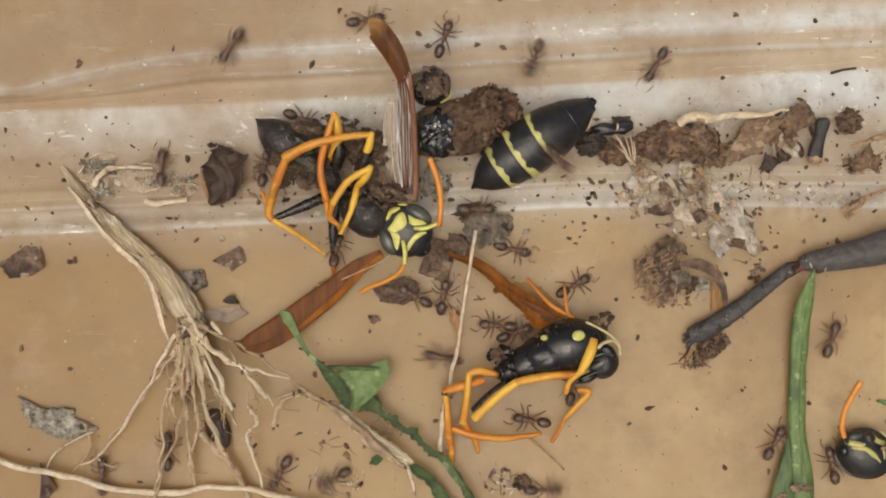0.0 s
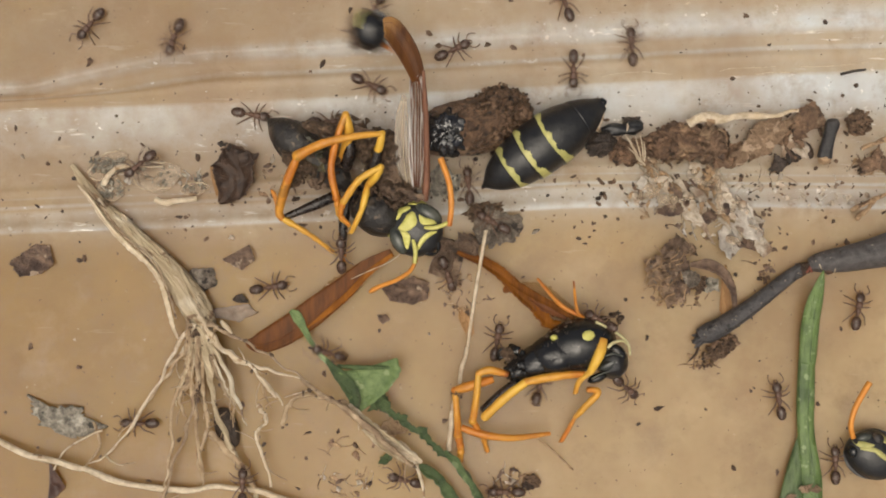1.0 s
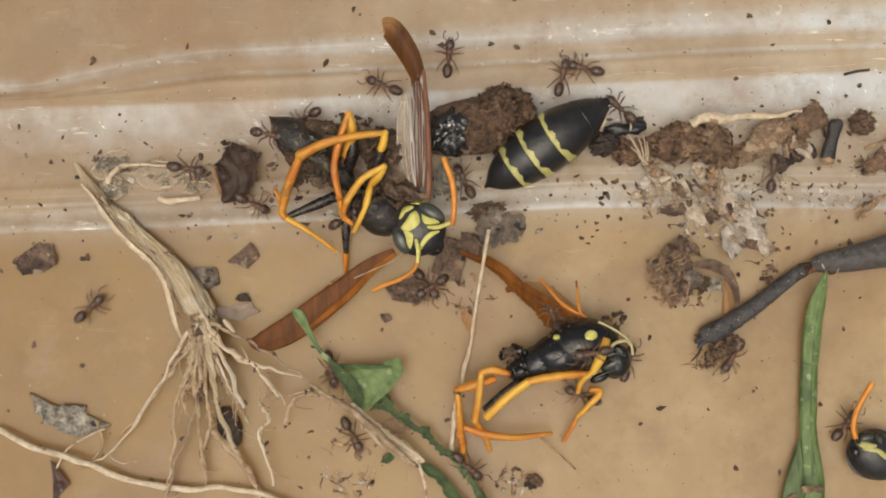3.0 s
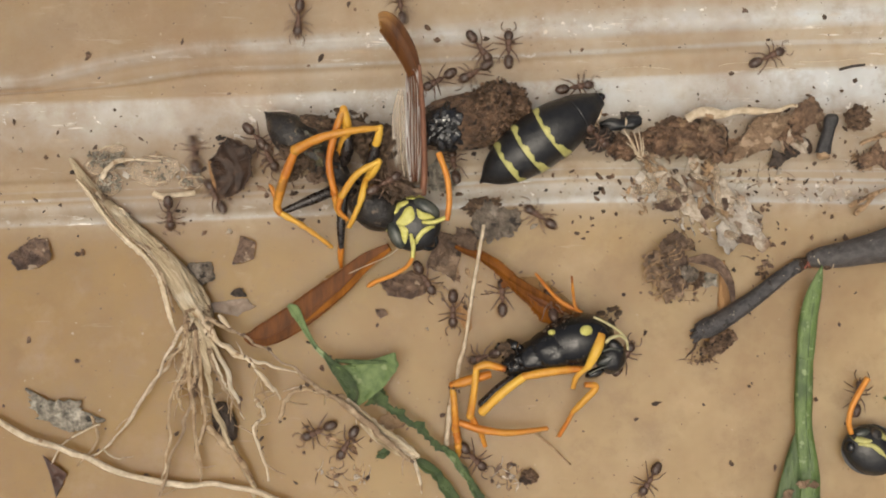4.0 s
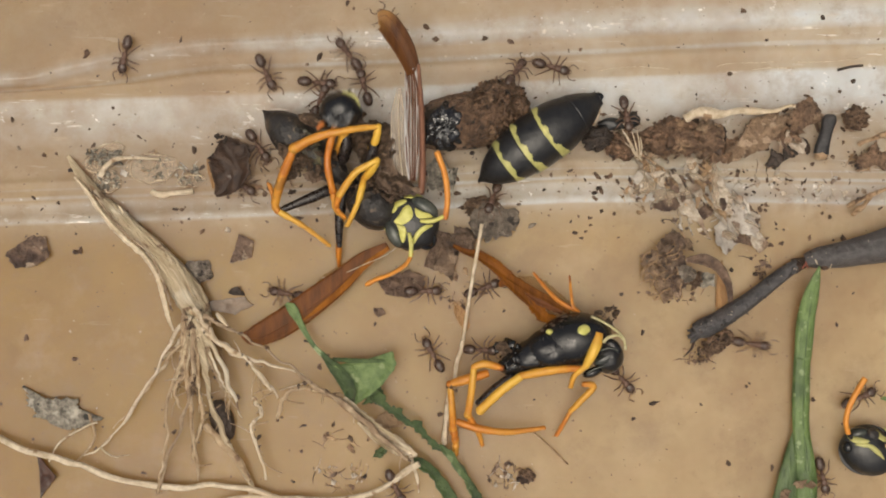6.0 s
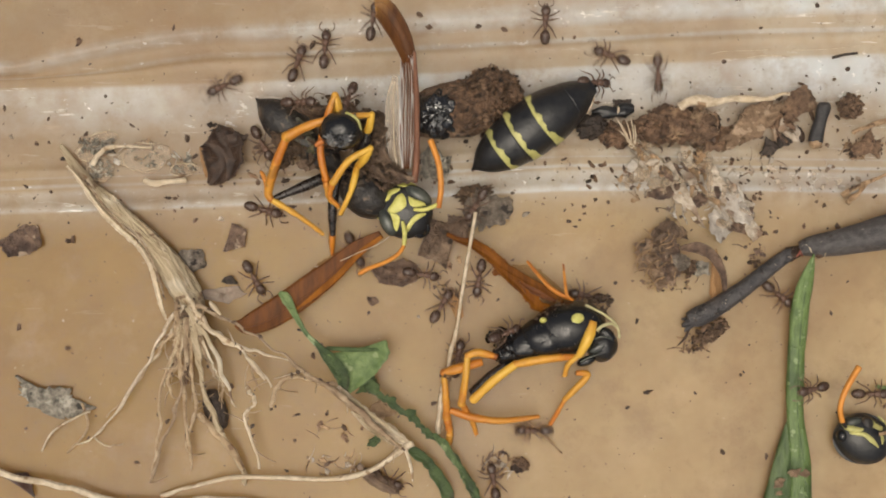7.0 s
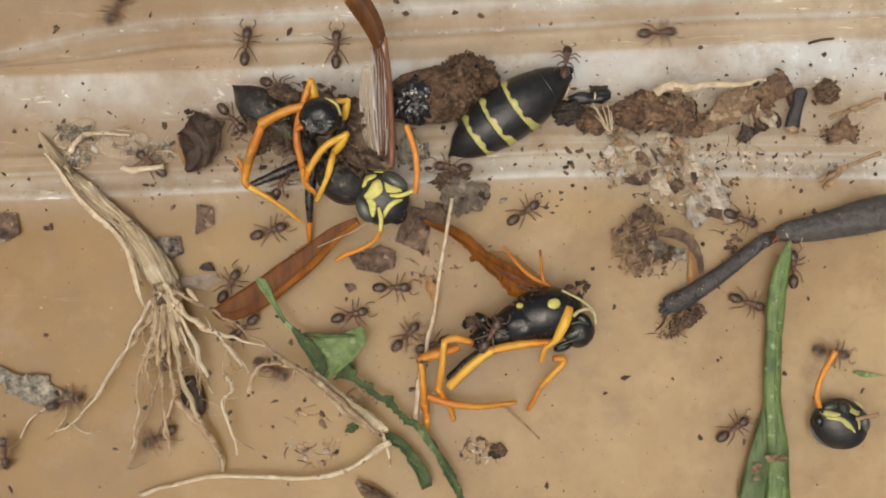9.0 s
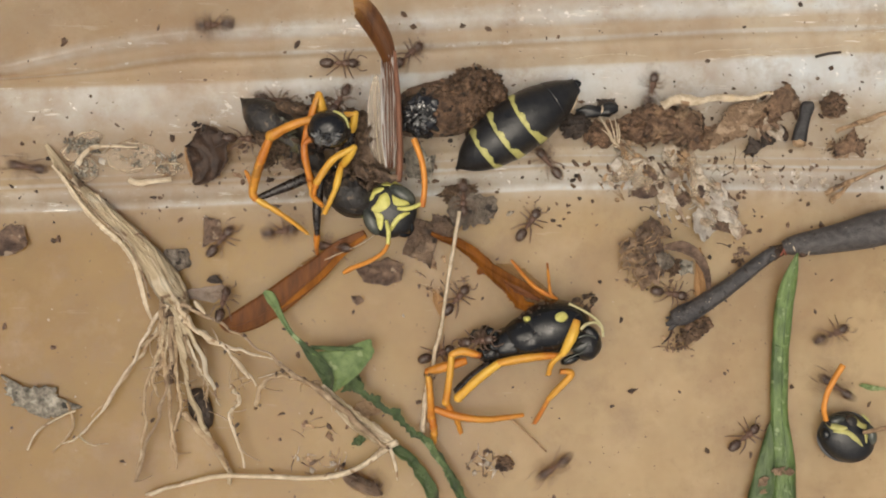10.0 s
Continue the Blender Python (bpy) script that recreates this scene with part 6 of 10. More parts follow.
def build_shell():
    """A stiff brown piece of insect shell, bent, with an arm torn at one corner."""
    w = thing("shell_fragment", on(-12.09, 3.87), "dark brown broken insect shell piece", "shell fragment")
    plate = part("plate", sheet([(-12.43, 5.56, 0.55, 0.15), (-12.25, 5.29, 0.75, 0.53), (-12.01, 4.76, 0.95, 1.08), (-11.94, 4.21, 1.00, 1.14), (-11.98, 3.66, 0.95, 1.08), (-12.23, 3.12, 0.75, 0.75), (-12.58, 2.72, 0.50, 0.37), (-12.86, 2.48, 0.35, 0.11)], 0.08, 16, 0.45, 0.10, 5, 8, pleat=0.05), DARKFLAKE, w)
    part("arm", sheet([(-11.70, 4.76, 1.00, 0.44), (-11.20, 4.90, 1.05, 0.33), (-10.83, 4.99, 0.95, 0.18), (-10.62, 5.18, 0.90, 0.05)], 0.07, 8, 0.4, 0.12, 6, 6), DARKFLAKE, w, "torn arm of the shell")
    part("amber_edge", sheet([(-13.21, 4.50, 0.70, 0.11), (-13.12, 3.95, 0.70, 0.14), (-13.03, 3.40, 0.60, 0.12), (-12.94, 2.85, 0.45, 0.07)], 0.05, 5, 0.2, 0.2, 7, 6), AMBERFLAKE, plate, "thin amber edge")
    part("crumb", crumbs((-12.50, 5.56, 0.60), (0.3, 0.2, 0.2), 0, 10, 0.12, 8), CHAR, plate, "black crumbs stuck on the rim")


build_shell()

# broken shells, bracts and scraps: kind, place, half-sizes, turn, material, thickness, curl, label
FLAKES = (
    ("bract", (-22.92, -0.80), 1.25, 0.8, -10, BRACT, 0.04, 0.35, "brown papery bract on the floor"),
    ("bract", (-13.96, -1.73), 0.85, 0.7, 10, HUSK, 0.05, 0.3, "grey-brown papery bract beside the root"),
    ("scale", (-12.12, -3.60), 1.45, 0.58, -6, GLASSY, 0.05, 0.3, "translucent brown bud scale beside the root"),
    ("lichen_flake", (-21.35, -9.45), 1.8, 0.8, -18, GREYFLAKE, 0.1, 0.2, "grey mottled lichen flake lying flat"),
    ("shell_fragment", (-2.42, -2.45), 1.25, 0.75, -25, BRACT, 0.12, 0.45, "crumpled dark shell fragment beside the wasp"),
    ("leaf_scrap", (24.73, -8.52), 0.68, 0.17, -8, LEAFPALE, 0.08, 0.3, "small pale green leaf scrap beside the severed head"),
    ("crumb", (-3.79, -3.88), 0.34, 0.24, 0, BRACT, 0.12, 0.3, "small brown crumb on bare plastic"),
    ("crumb", (-11.69, -2.79), 0.36, 0.3, 0, CHAR, 0.16, 0.5, "small dark crumb on bare plastic"),
    ("scale", (0.75, -4.01), 0.36, 0.66, 20, AMBERFLAKE, 0.06, 0.3, "small amber scale beside the straw"),
    ("bud_scale", (-3.14, -9.82), 1.0, 0.6, -10, TANFLAKE, 0.1, 0.4, "brown bud scale under the leaf"),
    ("bark_strip", (15.27, 5.16), 1.3, 0.55, 22, CRUST, 0.3, 0.5, "brown bark strip among the soil clods"),
    ("bark_strip", (16.83, 5.94), 1.9, 0.75, 32, DULLBARK, 0.35, 0.7, "tan bark piece among the soil clods"),
    ("petal_strip", (13.10, 2.36), 1.9, 0.42, -55, PALEFLAKE, 0.06, 0.3, "pale crumpled petal strip on the rib"),
    ("petal_strip", (12.26, 2.99), 1.3, 0.3, -60, PALEFLAKE, 0.06, 0.3, "narrow pale petal strip on the rib"),
    ("petal_strip", (14.68, 2.99), 1.5, 0.34, -66, TANFLAKE, 0.07, 0.4, "pale brown petal strip leaning on others"),
    ("petal_strip", (15.18, 2.46), 1.4, 0.42, -60, PALEFLAKE, 0.07, 0.4, "cream petal strip leaning on others"),
    ("dry_petal", (15.52, 0.78), 0.85, 1.05, 15, WHITEFLAKE, 0.08, 0.5, "white curled dry petal with brown edge"),
    ("dry_petal", (16.20, 1.52), 0.6, 1.2, 35, WHITEFLAKE, 0.08, 0.5, "white crumpled dry petal on the pile"),
    ("dry_petal", (16.61, 0.65), 0.7, 0.85, 0, BRACT, 0.08, 0.5, "grey crumpled petal on the pile"),
    ("dry_petal", (17.14, 0.16), 0.5, 0.5, 20, PALEFLAKE, 0.06, 0.4, "small cream petal scrap on the pile"),
    ("bark_crumb", (11.39, 5.38), 0.8, 0.5, 25, CRUST, 0.2, 0.5, "brown bark crumb against the soil clod"),
    ("bark_crumb", (10.92, 4.39), 0.3, 0.9, 28, TANFLAKE, 0.12, 0.4, "tan bark sliver against the soil clod"),
    ("bark_crumb", (13.62, 6.50), 0.7, 0.45, -15, CRUST, 0.2, 0.5, "brown bark crumb on the soil clod"),
    ("bark_crumb", (14.74, 5.57), 0.5, 0.8, 15, DARKFLAKE, 0.2, 0.5, "dark bark crumb beside the soil clod"),
    ("bark_crumb", (18.38, 6.31), 0.7, 0.6, 35, CRUST, 0.2, 0.5, "brown bark crumb among the soil clods"),
    ("bark_crumb", (19.62, 5.50), 0.22, 0.45, 25, DARKFLAKE, 0.15, 0.4, "dark bark sliver beside the stalk"),
    ("bark_crumb", (9.99, 7.03), 0.5, 0.3, -10, CHAR, 0.15, 0.5, "black crumb beside the abdomen"),
    ("petal_scrap", (11.85, 3.70), 0.85, 0.4, -50, PALEFLAKE, 0.06, 0.4, "cream brown petal scrap on the rib"),
    ("petal_scrap", (12.69, 3.39), 0.7, 0.35, -20, BRACT, 0.06, 0.4, "brown petal scrap on the rib"),
    ("petal_scrap", (13.87, 3.45), 0.7, 0.4, 40, TANFLAKE, 0.06, 0.4, "tan petal scrap on the rib"),
    ("petal_scrap", (13.41, 4.38), 0.6, 0.3, -70, PALEFLAKE, 0.06, 0.4, "cream petal scrap below the clod"),
    ("petal_scrap", (12.07, 2.15), 0.6, 0.3, 10, BRACT, 0.06, 0.4, "brown petal scrap on the rib"),
    ("petal_scrap", (10.70, 3.61), 0.5, 0.45, 0, WHITEFLAKE, 0.05, 0.3, "white petal scrap below the clod"),
    ("petal_scrap", (14.18, 1.74), 0.5, 0.3, 30, BRACT, 0.06, 0.4, "brown petal scrap beside the white petal"),
    ("seed", (-14.02, -8.05), 0.42, 0.2, 75, BRACT, 0.12, 0.4, "small brown husk among the rootlets"),
    ("bark_flake", (19.28, 7.06), 1.1, 0.95, 20, CRUST, 0.2, 0.3, "angular red-brown bark flake among crumbs"),
    ("soil_crumb", (19.16, 6.25), 0.4, 0.25, 0, CRUST, 0.2, 0.5, "dark crumb under the bark flake"),
    ("soil_crumb", (18.72, 5.94), 0.35, 0.4, 0, PALEFLAKE, 0.1, 0.5, "cream crumb under the bark flake"),
    ("tan_scale", (14.18, -1.99), 0.5, 0.45, -12, GREYFLAKE, 0.08, 0.3, "grey bud scale beside the clod"),
    ("tan_scale", (15.11, -2.39), 0.40, 1.25, 4, AMBERFLAKE, 0.08, 0.3, "narrow amber bud scale beside the twig"),
    ("shell_fragment", (-0.06, -0.43), 0.95, 1.5, -12, BROWNSKIN, 0.15, 0.5, "crumpled brown shell below the wasp's face"),
    ("shell_fragment", (0.88, 0.04), 0.7, 0.8, 30, BROWNSKIN, 0.12, 0.5, "dark crumpled shell below the wasp's face"),
    ("shell_fragment", (-0.49, 3.61), 0.75, 1.1, 0, GREYFLAKE, 0.1, 0.5, "grey torn shell behind the wing"),
    ("insect_husk", (2.43, 1.28), 1.5, 1.0, -20, HUSK, 0.12, 0.45, "grey-brown crumpled insect husk under a straw"),
    ("insect_husk", (1.75, 2.15), 0.9, 0.5, 15, DUST, 0.12, 0.5, "dark shrivelled insect husk with a straw"),
    ("soil_crumb", (23.20, 4.85), 0.9, 0.6, 0, CRUST, 0.2, 0.5, "ochre soil crumb beside dry grass"),
    ("soil_crumb", (18.75, 5.10), 0.45, 0.35, 30, CHAR, 0.2, 0.5, "dark soil crumb below the clods"),
    ("soil_crumb", (17.91, 4.76), 0.5, 0.4, 30, CHAR, 0.2, 0.5, "dark soil crumb below the clods"),
)


def build_flakes():
    for i, (name, (x, y), rx, ry, turn, mat, thick, curl, label) in enumerate(FLAKES, 1):
        at = on(x, y, -0.03)
        sharp = name in ("shell_fragment", "bract", "crumb", "scale", "bark_flake", "tan_scale", "bud_scale", "dry_petal")
        shape = chip(at, rx, ry, turn, thick, curl, 100 + i, 7, 0.48, 12, 0.16, 0.07) if sharp else chip(at, rx, ry, turn, thick, curl, 100 + i)
        single(name, shape, mat, at, label, name.replace("_", " "))


build_flakes()


def build_clear_husks():
    """Flat see-through seed husks with a cream rim, dried onto the plastic."""
    for (x, y), rx, ry, turn, seed, count, label in (((-16.38, 3.98), 1.35, 0.82, 4, 3, 26, "oval clear husk with a cream rim"), ((-14.27, 3.28), 0.78, 0.34, 4, 5, 18, "small clear husk with grey specks"), ((-18.79, 3.24), 0.80, 0.66, -20, 7, 46, "clear speckled husk under the root tip"), ((-19.02, 4.54), 1.25, 0.60, 35, 15, 90, "grey speckled husk under the curled root")):
        at = on(x, y)
        ob = thing("clear_husk", at, label, "husk")
        skin = part("skin", chip((x, y, at[2] - 0.02), rx, ry, turn, 0.03, 0.12, seed, 11, 0.18, 10, 0.10, 0.04), SMEAR, ob)
        rng = random.Random(seed)
        ca, sa = math.cos(radians(turn)), math.sin(radians(turn))
        rim = []
        for k in range(15):
            a = 0.6 + 4.6 * k / 14
            r = 1 + rng.uniform(-0.14, 0.05)
            u, v = rx * r * math.cos(a), ry * r * math.sin(a)
            rim.append((x + u * ca - v * sa, y + u * sa + v * ca, at[2] + 0.08 + rng.uniform(0, 0.05), rng.uniform(0.012, 0.045)))
        part("rim", tube(rim, 6, 3), STRAW, skin, "cream rim")
        part("specks", joined(*(ball((x + rx * 0.75 * rng.uniform(-1, 1), y + ry * 0.65 * rng.uniform(-1, 1), at[2] + 0.16), (rng.uniform(0.04, 0.14), rng.uniform(0.03, 0.09), 0.03), (0, 0, rng.uniform(0, 180)), 7, 5, 0.8, k) for k in range(count))), GREYFLAKE, skin, "grey specks")


build_clear_husks()
for spot_, rx_, ry_, turn_, seed_, label_ in (((10.79, 3.21), 0.75, 0.5, 30, 9, "crumpled clear petal on the rib"), ((11.25, 3.81), 0.5, 0.8, 10, 11, "clear curled petal below the clod"), ((11.73, 2.66), 0.6, 0.45, -30, 13, "clear torn petal on the rib")):
    single("petal_scrap", chip(on(*spot_), rx_, ry_, turn_, 0.04, 0.6, seed_, 8, 0.4, 10, 0.25, 0.12), SMEAR, on(*spot_), label_, "petal scrap")


def build_scraps():
    """Patches of pale torn fibres and tiny scraps stuck on the plastic."""
    rng = random.Random(31)
    for x0, y0, rx, ry, n, mats, label in (
        (-16.85, 4.21, 1.9, 0.75, 20, (STRAW, TANFLAKE, WHITEFLAKE), "pale torn fibres dried onto the plastic"),
        (-14.58, 3.71, 0.9, 0.4, 16, (WHITEFLAKE, GREYFLAKE), "white scraps beside the curled root"),
        (11.07, 2.83, 1.5, 1.2, 46, (PALEFLAKE, BRACT, TANFLAKE), "pale torn petal fibres on the rib"),
        (13.10, 2.83, 1.2, 1.0, 30, (PALEFLAKE, TANFLAKE, BRACT), "brown and cream petal fibres on the rib"),
        (3.39, -12.87, 1.1, 0.8, 40, (PALEFLAKE, BRACT, CRUST), "whitish crumbled scraps on the floor"),
        (-6.03, -13.03, 1.6, 0.7, 36, (PALEFLAKE, TANFLAKE, CRUST), "brown and cream crumbs beside the root"),
        (20.40, 3.08, 3.0, 0.7, 46, (WHITEFLAKE, GRIT, PALEFLAKE), "white scuffed crumbs along the rib"),
        (10.14, 2.99, 1.0, 0.5, 18, (CRUST, GRIT, PALEFLAKE), "brown and pale specks below the abdomen"),
        (16.98, 3.76, 2.2, 0.6, 34, (GRIT, PALEFLAKE, CRUST), "dark and pale specks below the bark"),
        (13.72, 1.28, 1.3, 0.9, 30, (PALEFLAKE, BRACT, WHITEFLAKE), "cream petal crumbs on the floor"),
        (12.47, -2.77, 1.5, 0.4, 22, (CRUST, GRIT, TANFLAKE), "brown crumbs fallen from the clod"),
        (13.72, -6.19, 0.9, 0.5, 22, (CRUST, GRIT, TANFLAKE), "dark crumbs fallen from the twig tip"),
        (-9.76, 3.46, 2.0, 0.9, 26, (GRIT, CRUST, TANFLAKE), "brown specks beside the wasp"),
        (0.50, -2.45, 1.4, 1.2, 26, (GRIT, CRUST, TANFLAKE), "brown specks beside the straw"),
        (23.20, 4.69, 1.2, 0.7, 30, (TANFLAKE, CRUST, GRIT), "ochre crumbs beside dry grass"),
        (17.29, -0.90, 0.6, 0.5, 12, (GRIT, BRACT), "dark crumbs below the petals"),
        (-5.10, -10.85, 2.2, 1.0, 20, (TANFLAKE, CRUST), "brown crumbs under the leaf"),
    ):
        shapes = [[] for _ in mats]
        for i in range(n):
            a, k = rng.uniform(0, 6.28), math.sqrt(rng.random())
            x, y = x0 + rx * k * math.cos(a), y0 + ry * k * math.sin(a)
            z = lie(x, y)
            if rng.random() < 0.5 and mats[i % len(mats)] is not GRIT:
                ln, h = rng.uniform(0.1, 0.5), rng.uniform(0, 6.28)
                r = rng.uniform(0.012, 0.032)
                s = tube([(x, y, z + r, r), (x + ln * math.cos(h), y + ln * math.sin(h), z + r + 0.05, r), (x + 1.7 * ln * math.cos(h + 0.15), y + 1.7 * ln * math.sin(h + 0.15), z + r, r * 0.5)], 5, 3)
            else:
                k = 0.5 if mats[i % len(mats)] is GRIT else 1.0
                s = chip((x, y, z - 0.02), k * rng.uniform(0.08, 0.30), k * rng.uniform(0.05, 0.16), rng.uniform(0, 180), 0.04, 0.3, 300 + i, 5, 0.4, 3)
            shapes[i % len(mats)].append(s)
        base = on(x0, y0)
        ob = thing("torn_scraps", base, label, "scraps")
        tagged(ob, kind="stuff")
        for m, s in zip(mats, shapes):
            tagged(part("scraps", joined(*s), m, ob), kind="stuff")


build_scraps()


def build_petal_heap():
    """Torn curled petal shards that lean on one another."""
    rng = random.Random(77)
    for x0, y0, rx, ry, n, mats, label in (
        (13.41, 3.30, 1.5, 1.1, 34, (PALEFLAKE, SMEAR, TANFLAKE, BRACT), "curled cream petal shards leaning on the rib"),
        (15.74, 1.43, 1.2, 1.2, 30, (WHITEFLAKE, PALEFLAKE, SMEAR, BRACT), "curled white petal shards heaped on the floor"),
        (11.08, 4.70, 0.9, 1.2, 20, (TANFLAKE, PALEFLAKE, SMEAR), "tan fibrous shards beside the soil clod"),
        (18.54, 5.56, 0.9, 0.7, 8, (CRUST, PALEFLAKE, BRACT), "brown bark shards among the clods"),
    ):
        shapes = [[] for _ in mats]
        for i in range(n):
            a, k = rng.uniform(0, 6.28), math.sqrt(rng.random())
            x, y = x0 + rx * k * math.cos(a), y0 + ry * k * math.sin(a)
            h, ln, wd = rng.gauss(-1.0, 0.7), rng.uniform(0.4, 1.3), rng.uniform(0.06, 0.24)
            z, up = lie(x, y) + rng.uniform(0.05, 0.5), rng.uniform(0.0, 0.5)
            c, s = math.cos(h), math.sin(h)
            shapes[i % len(mats)].append(sheet([(x - c * ln / 2, y - s * ln / 2, z, wd * 0.4), (x - c * ln * 0.15, y - s * ln * 0.15, z + up * 0.7, wd), (x + c * ln * 0.2, y + s * ln * 0.2, z + up, wd * 0.9), (x + c * ln / 2, y + s * ln / 2, z + up * 0.8, wd * 0.25)], 0.03, 5, rng.uniform(-0.9, 0.9), 0.35, i, 4))
        ob = thing("petal_shards", on(x0, y0), label, "petal shards")
        tagged(ob, kind="stuff")
        for m, s in zip(mats, shapes):
            tagged(part("shards", joined(*s), m, ob), kind="stuff")


build_petal_heap()

MOVED = {}


def build_lumps():
    for i, (name, (x, y), r, turn, mat, rough, grains, label) in enumerate((
        ("seed", (-12.37, -9.91), (0.62, 1.2, 0.5), 18, CHAR, 0.10, 0, "dark ribbed oval seed under the root"),
        ("seed", (-22.05, -13.09), (0.85, 1.0, 0.40), 10, SEED, 0.05, -2, "flat pointed dark brown seed beside the runner"),
        ("soil_clod", (12.26, 5.82), (1.75, 1.0, 0.95), 6, CLODRED, 0.22, 70, "crumbly red-brown soil clod on the channel"),
        ("soil_clod", (14.06, 5.88), (0.95, 1.05, 0.8), 8, CRUST, 0.25, 30, "red-brown soil clod against another clod"),
        ("soil_clod", (22.26, 7.02), (0.7, 0.7, 0.6), 0, SOIL, 0.3, 24, "dark soil clod beside dry grass"),
        ("soil_clod", (13.60, -1.95), (0.38, 0.34, 0.3), 0, SOIL, 0.35, 16, "dark soil clod beside a tan scale"),
        ("soil_clod", (9.86, 5.42), (1.3, 0.6, 0.5), 8, CLODRED, 0.24, 60, "crumbly red-brown soil clod beside the abdomen"),
        ("soil_clod", (8.12, 5.79), (0.85, 0.6, 0.5), 0, CHAR, 0.3, 30, "black soil clod beside the abdomen"),
        ("bract", (-11.69, -0.55), (0.86, 0.66, 0.45), 0, BRACT, 0.24, -3, "thin brown triangular bract on bare plastic"),
        ("soil_clod", (4.39, -12.87), (0.5, 0.4, 0.3), 0, CRUST, 0.3, 14, "loose brown crumb on the floor"),
    )):
        at = on(x, y)
        c = (x, y, at[2] + r[2] * 0.75)
        shape = joined(clod(c, r, turn, 40 + i, rough), crumbs(c, r, turn, grains, 0.13 + 0.05 * min(r[0], 1.6), 80 + i)) if grains > 0 else chip(at, r[0], r[1], turn, 0.06, 0.35, 41, -grains + 1, 0.3, 12, 0.16, 0.05) if grains else ball(c, r, (0, 0, turn), 44, 28, rough, 40 + i, freq=1.8)
        MOVED[label] = single(name, shape, mat, at, label, name.replace("_", " "))
    w = thing("seed_husk", on(-3.5, -12.9), "grey-brown spindle-shaped seed husk with a whitish tip", "seed")
    body = part("husk", tube([(-4.45, -12.15, 0.55, 0.10), (-4.15, -12.40, 0.58, 0.30), (-3.70, -12.70, 0.60, 0.38), (-3.10, -13.05, 0.60, 0.36), (-2.60, -13.35, 0.56, 0.24), (-2.35, -13.50, 0.52, 0.06)], 18, 8, 0.08, 4, 0.8), BROWNSKIN, w)
    part("tip", ball((-4.42, -12.12, 0.62), (0.24, 0.18, 0.18), (0, 0, -40), 14, 9, 0.25, 3), WHITEFLAKE, w, "whitish torn tip")
    part("rib", tube([(-4.20, -12.30, 0.82, 0.03), (-3.66, -12.62, 0.93, 0.04), (-3.06, -12.98, 0.90, 0.04), (-2.56, -13.30, 0.76, 0.02)], 6, 6, 0.2, 5), DULLBARK, body, "raised tan rib")
    MOVED["husk"] = w
    w = thing("charred_rod", on(9.32, 6.69), "short shiny black stalk piece beside the abdomen", "stalk")
    part("rod", trunk([(8.15, 6.50, 0.45, 0.16), (8.70, 6.59, 0.50, 0.27), (9.39, 6.63, 0.50, 0.24), (9.94, 6.76, 0.50, 0.29), (10.42, 6.80, 0.45, 0.16)], 26, 8, 0.55, 8, 1.0), HEADBLACK, w)
    part("pale_ring", tube([(9.54, 6.88, 0.70, 0.04), (9.56, 6.66, 0.78, 0.06), (9.48, 6.39, 0.70, 0.03)], 7, 4), STRAW, w, "pale broken ring")
    w = thing("charred_stalk", on(20.77, 6.09), "short black hollow stalk stub standing on the crumbs", "stalk")
    part("stub", trunk([(20.34, 5.02, 0.75, 0.38), (20.40, 5.51, 0.80, 0.36), (20.60, 6.32, 0.85, 0.31), (20.72, 6.85, 0.88, 0.36), (20.74, 7.12, 0.85, 0.26)], 30, 10, 0.18, 3, 1.0), CHARSTALK, w)
    part("cut_end", ball((20.31, 4.93, 0.80), (0.36, 0.27, 0.34), (0, 0, 0), 14, 9, 0.1, 3), TANFLAKE, w, "brown cut end")
    rng = random.Random(9)
    x0, y0 = 12.05, -1.10
    fib = []
    for i in range(26):
        a = rng.uniform(0, 6.28)
        x, y = x0 + rng.uniform(-0.9, 0.9), y0 + rng.uniform(-1.4, 1.3)
        z = lie(x, y) + 0.95 - 0.3 * math.hypot(x - x0, y - y0)
        ln = rng.uniform(0.3, 0.9)
        fib.append(tube([(x, y, z, 0.035), (x + ln * math.cos(a), y + ln * math.sin(a), z + 0.15, 0.035), (x + 1.6 * ln * math.cos(a + 0.3), y + 1.6 * ln * math.sin(a + 0.3), z - 0.15, 0.02)], 4, 3))
    tagged(single("plant_fibres", joined(*fib), TANFLAKE, on(x0, y0), "fine tan plant fibres matted on the soil clod", "fibres"), kind="stuff")


build_lumps()


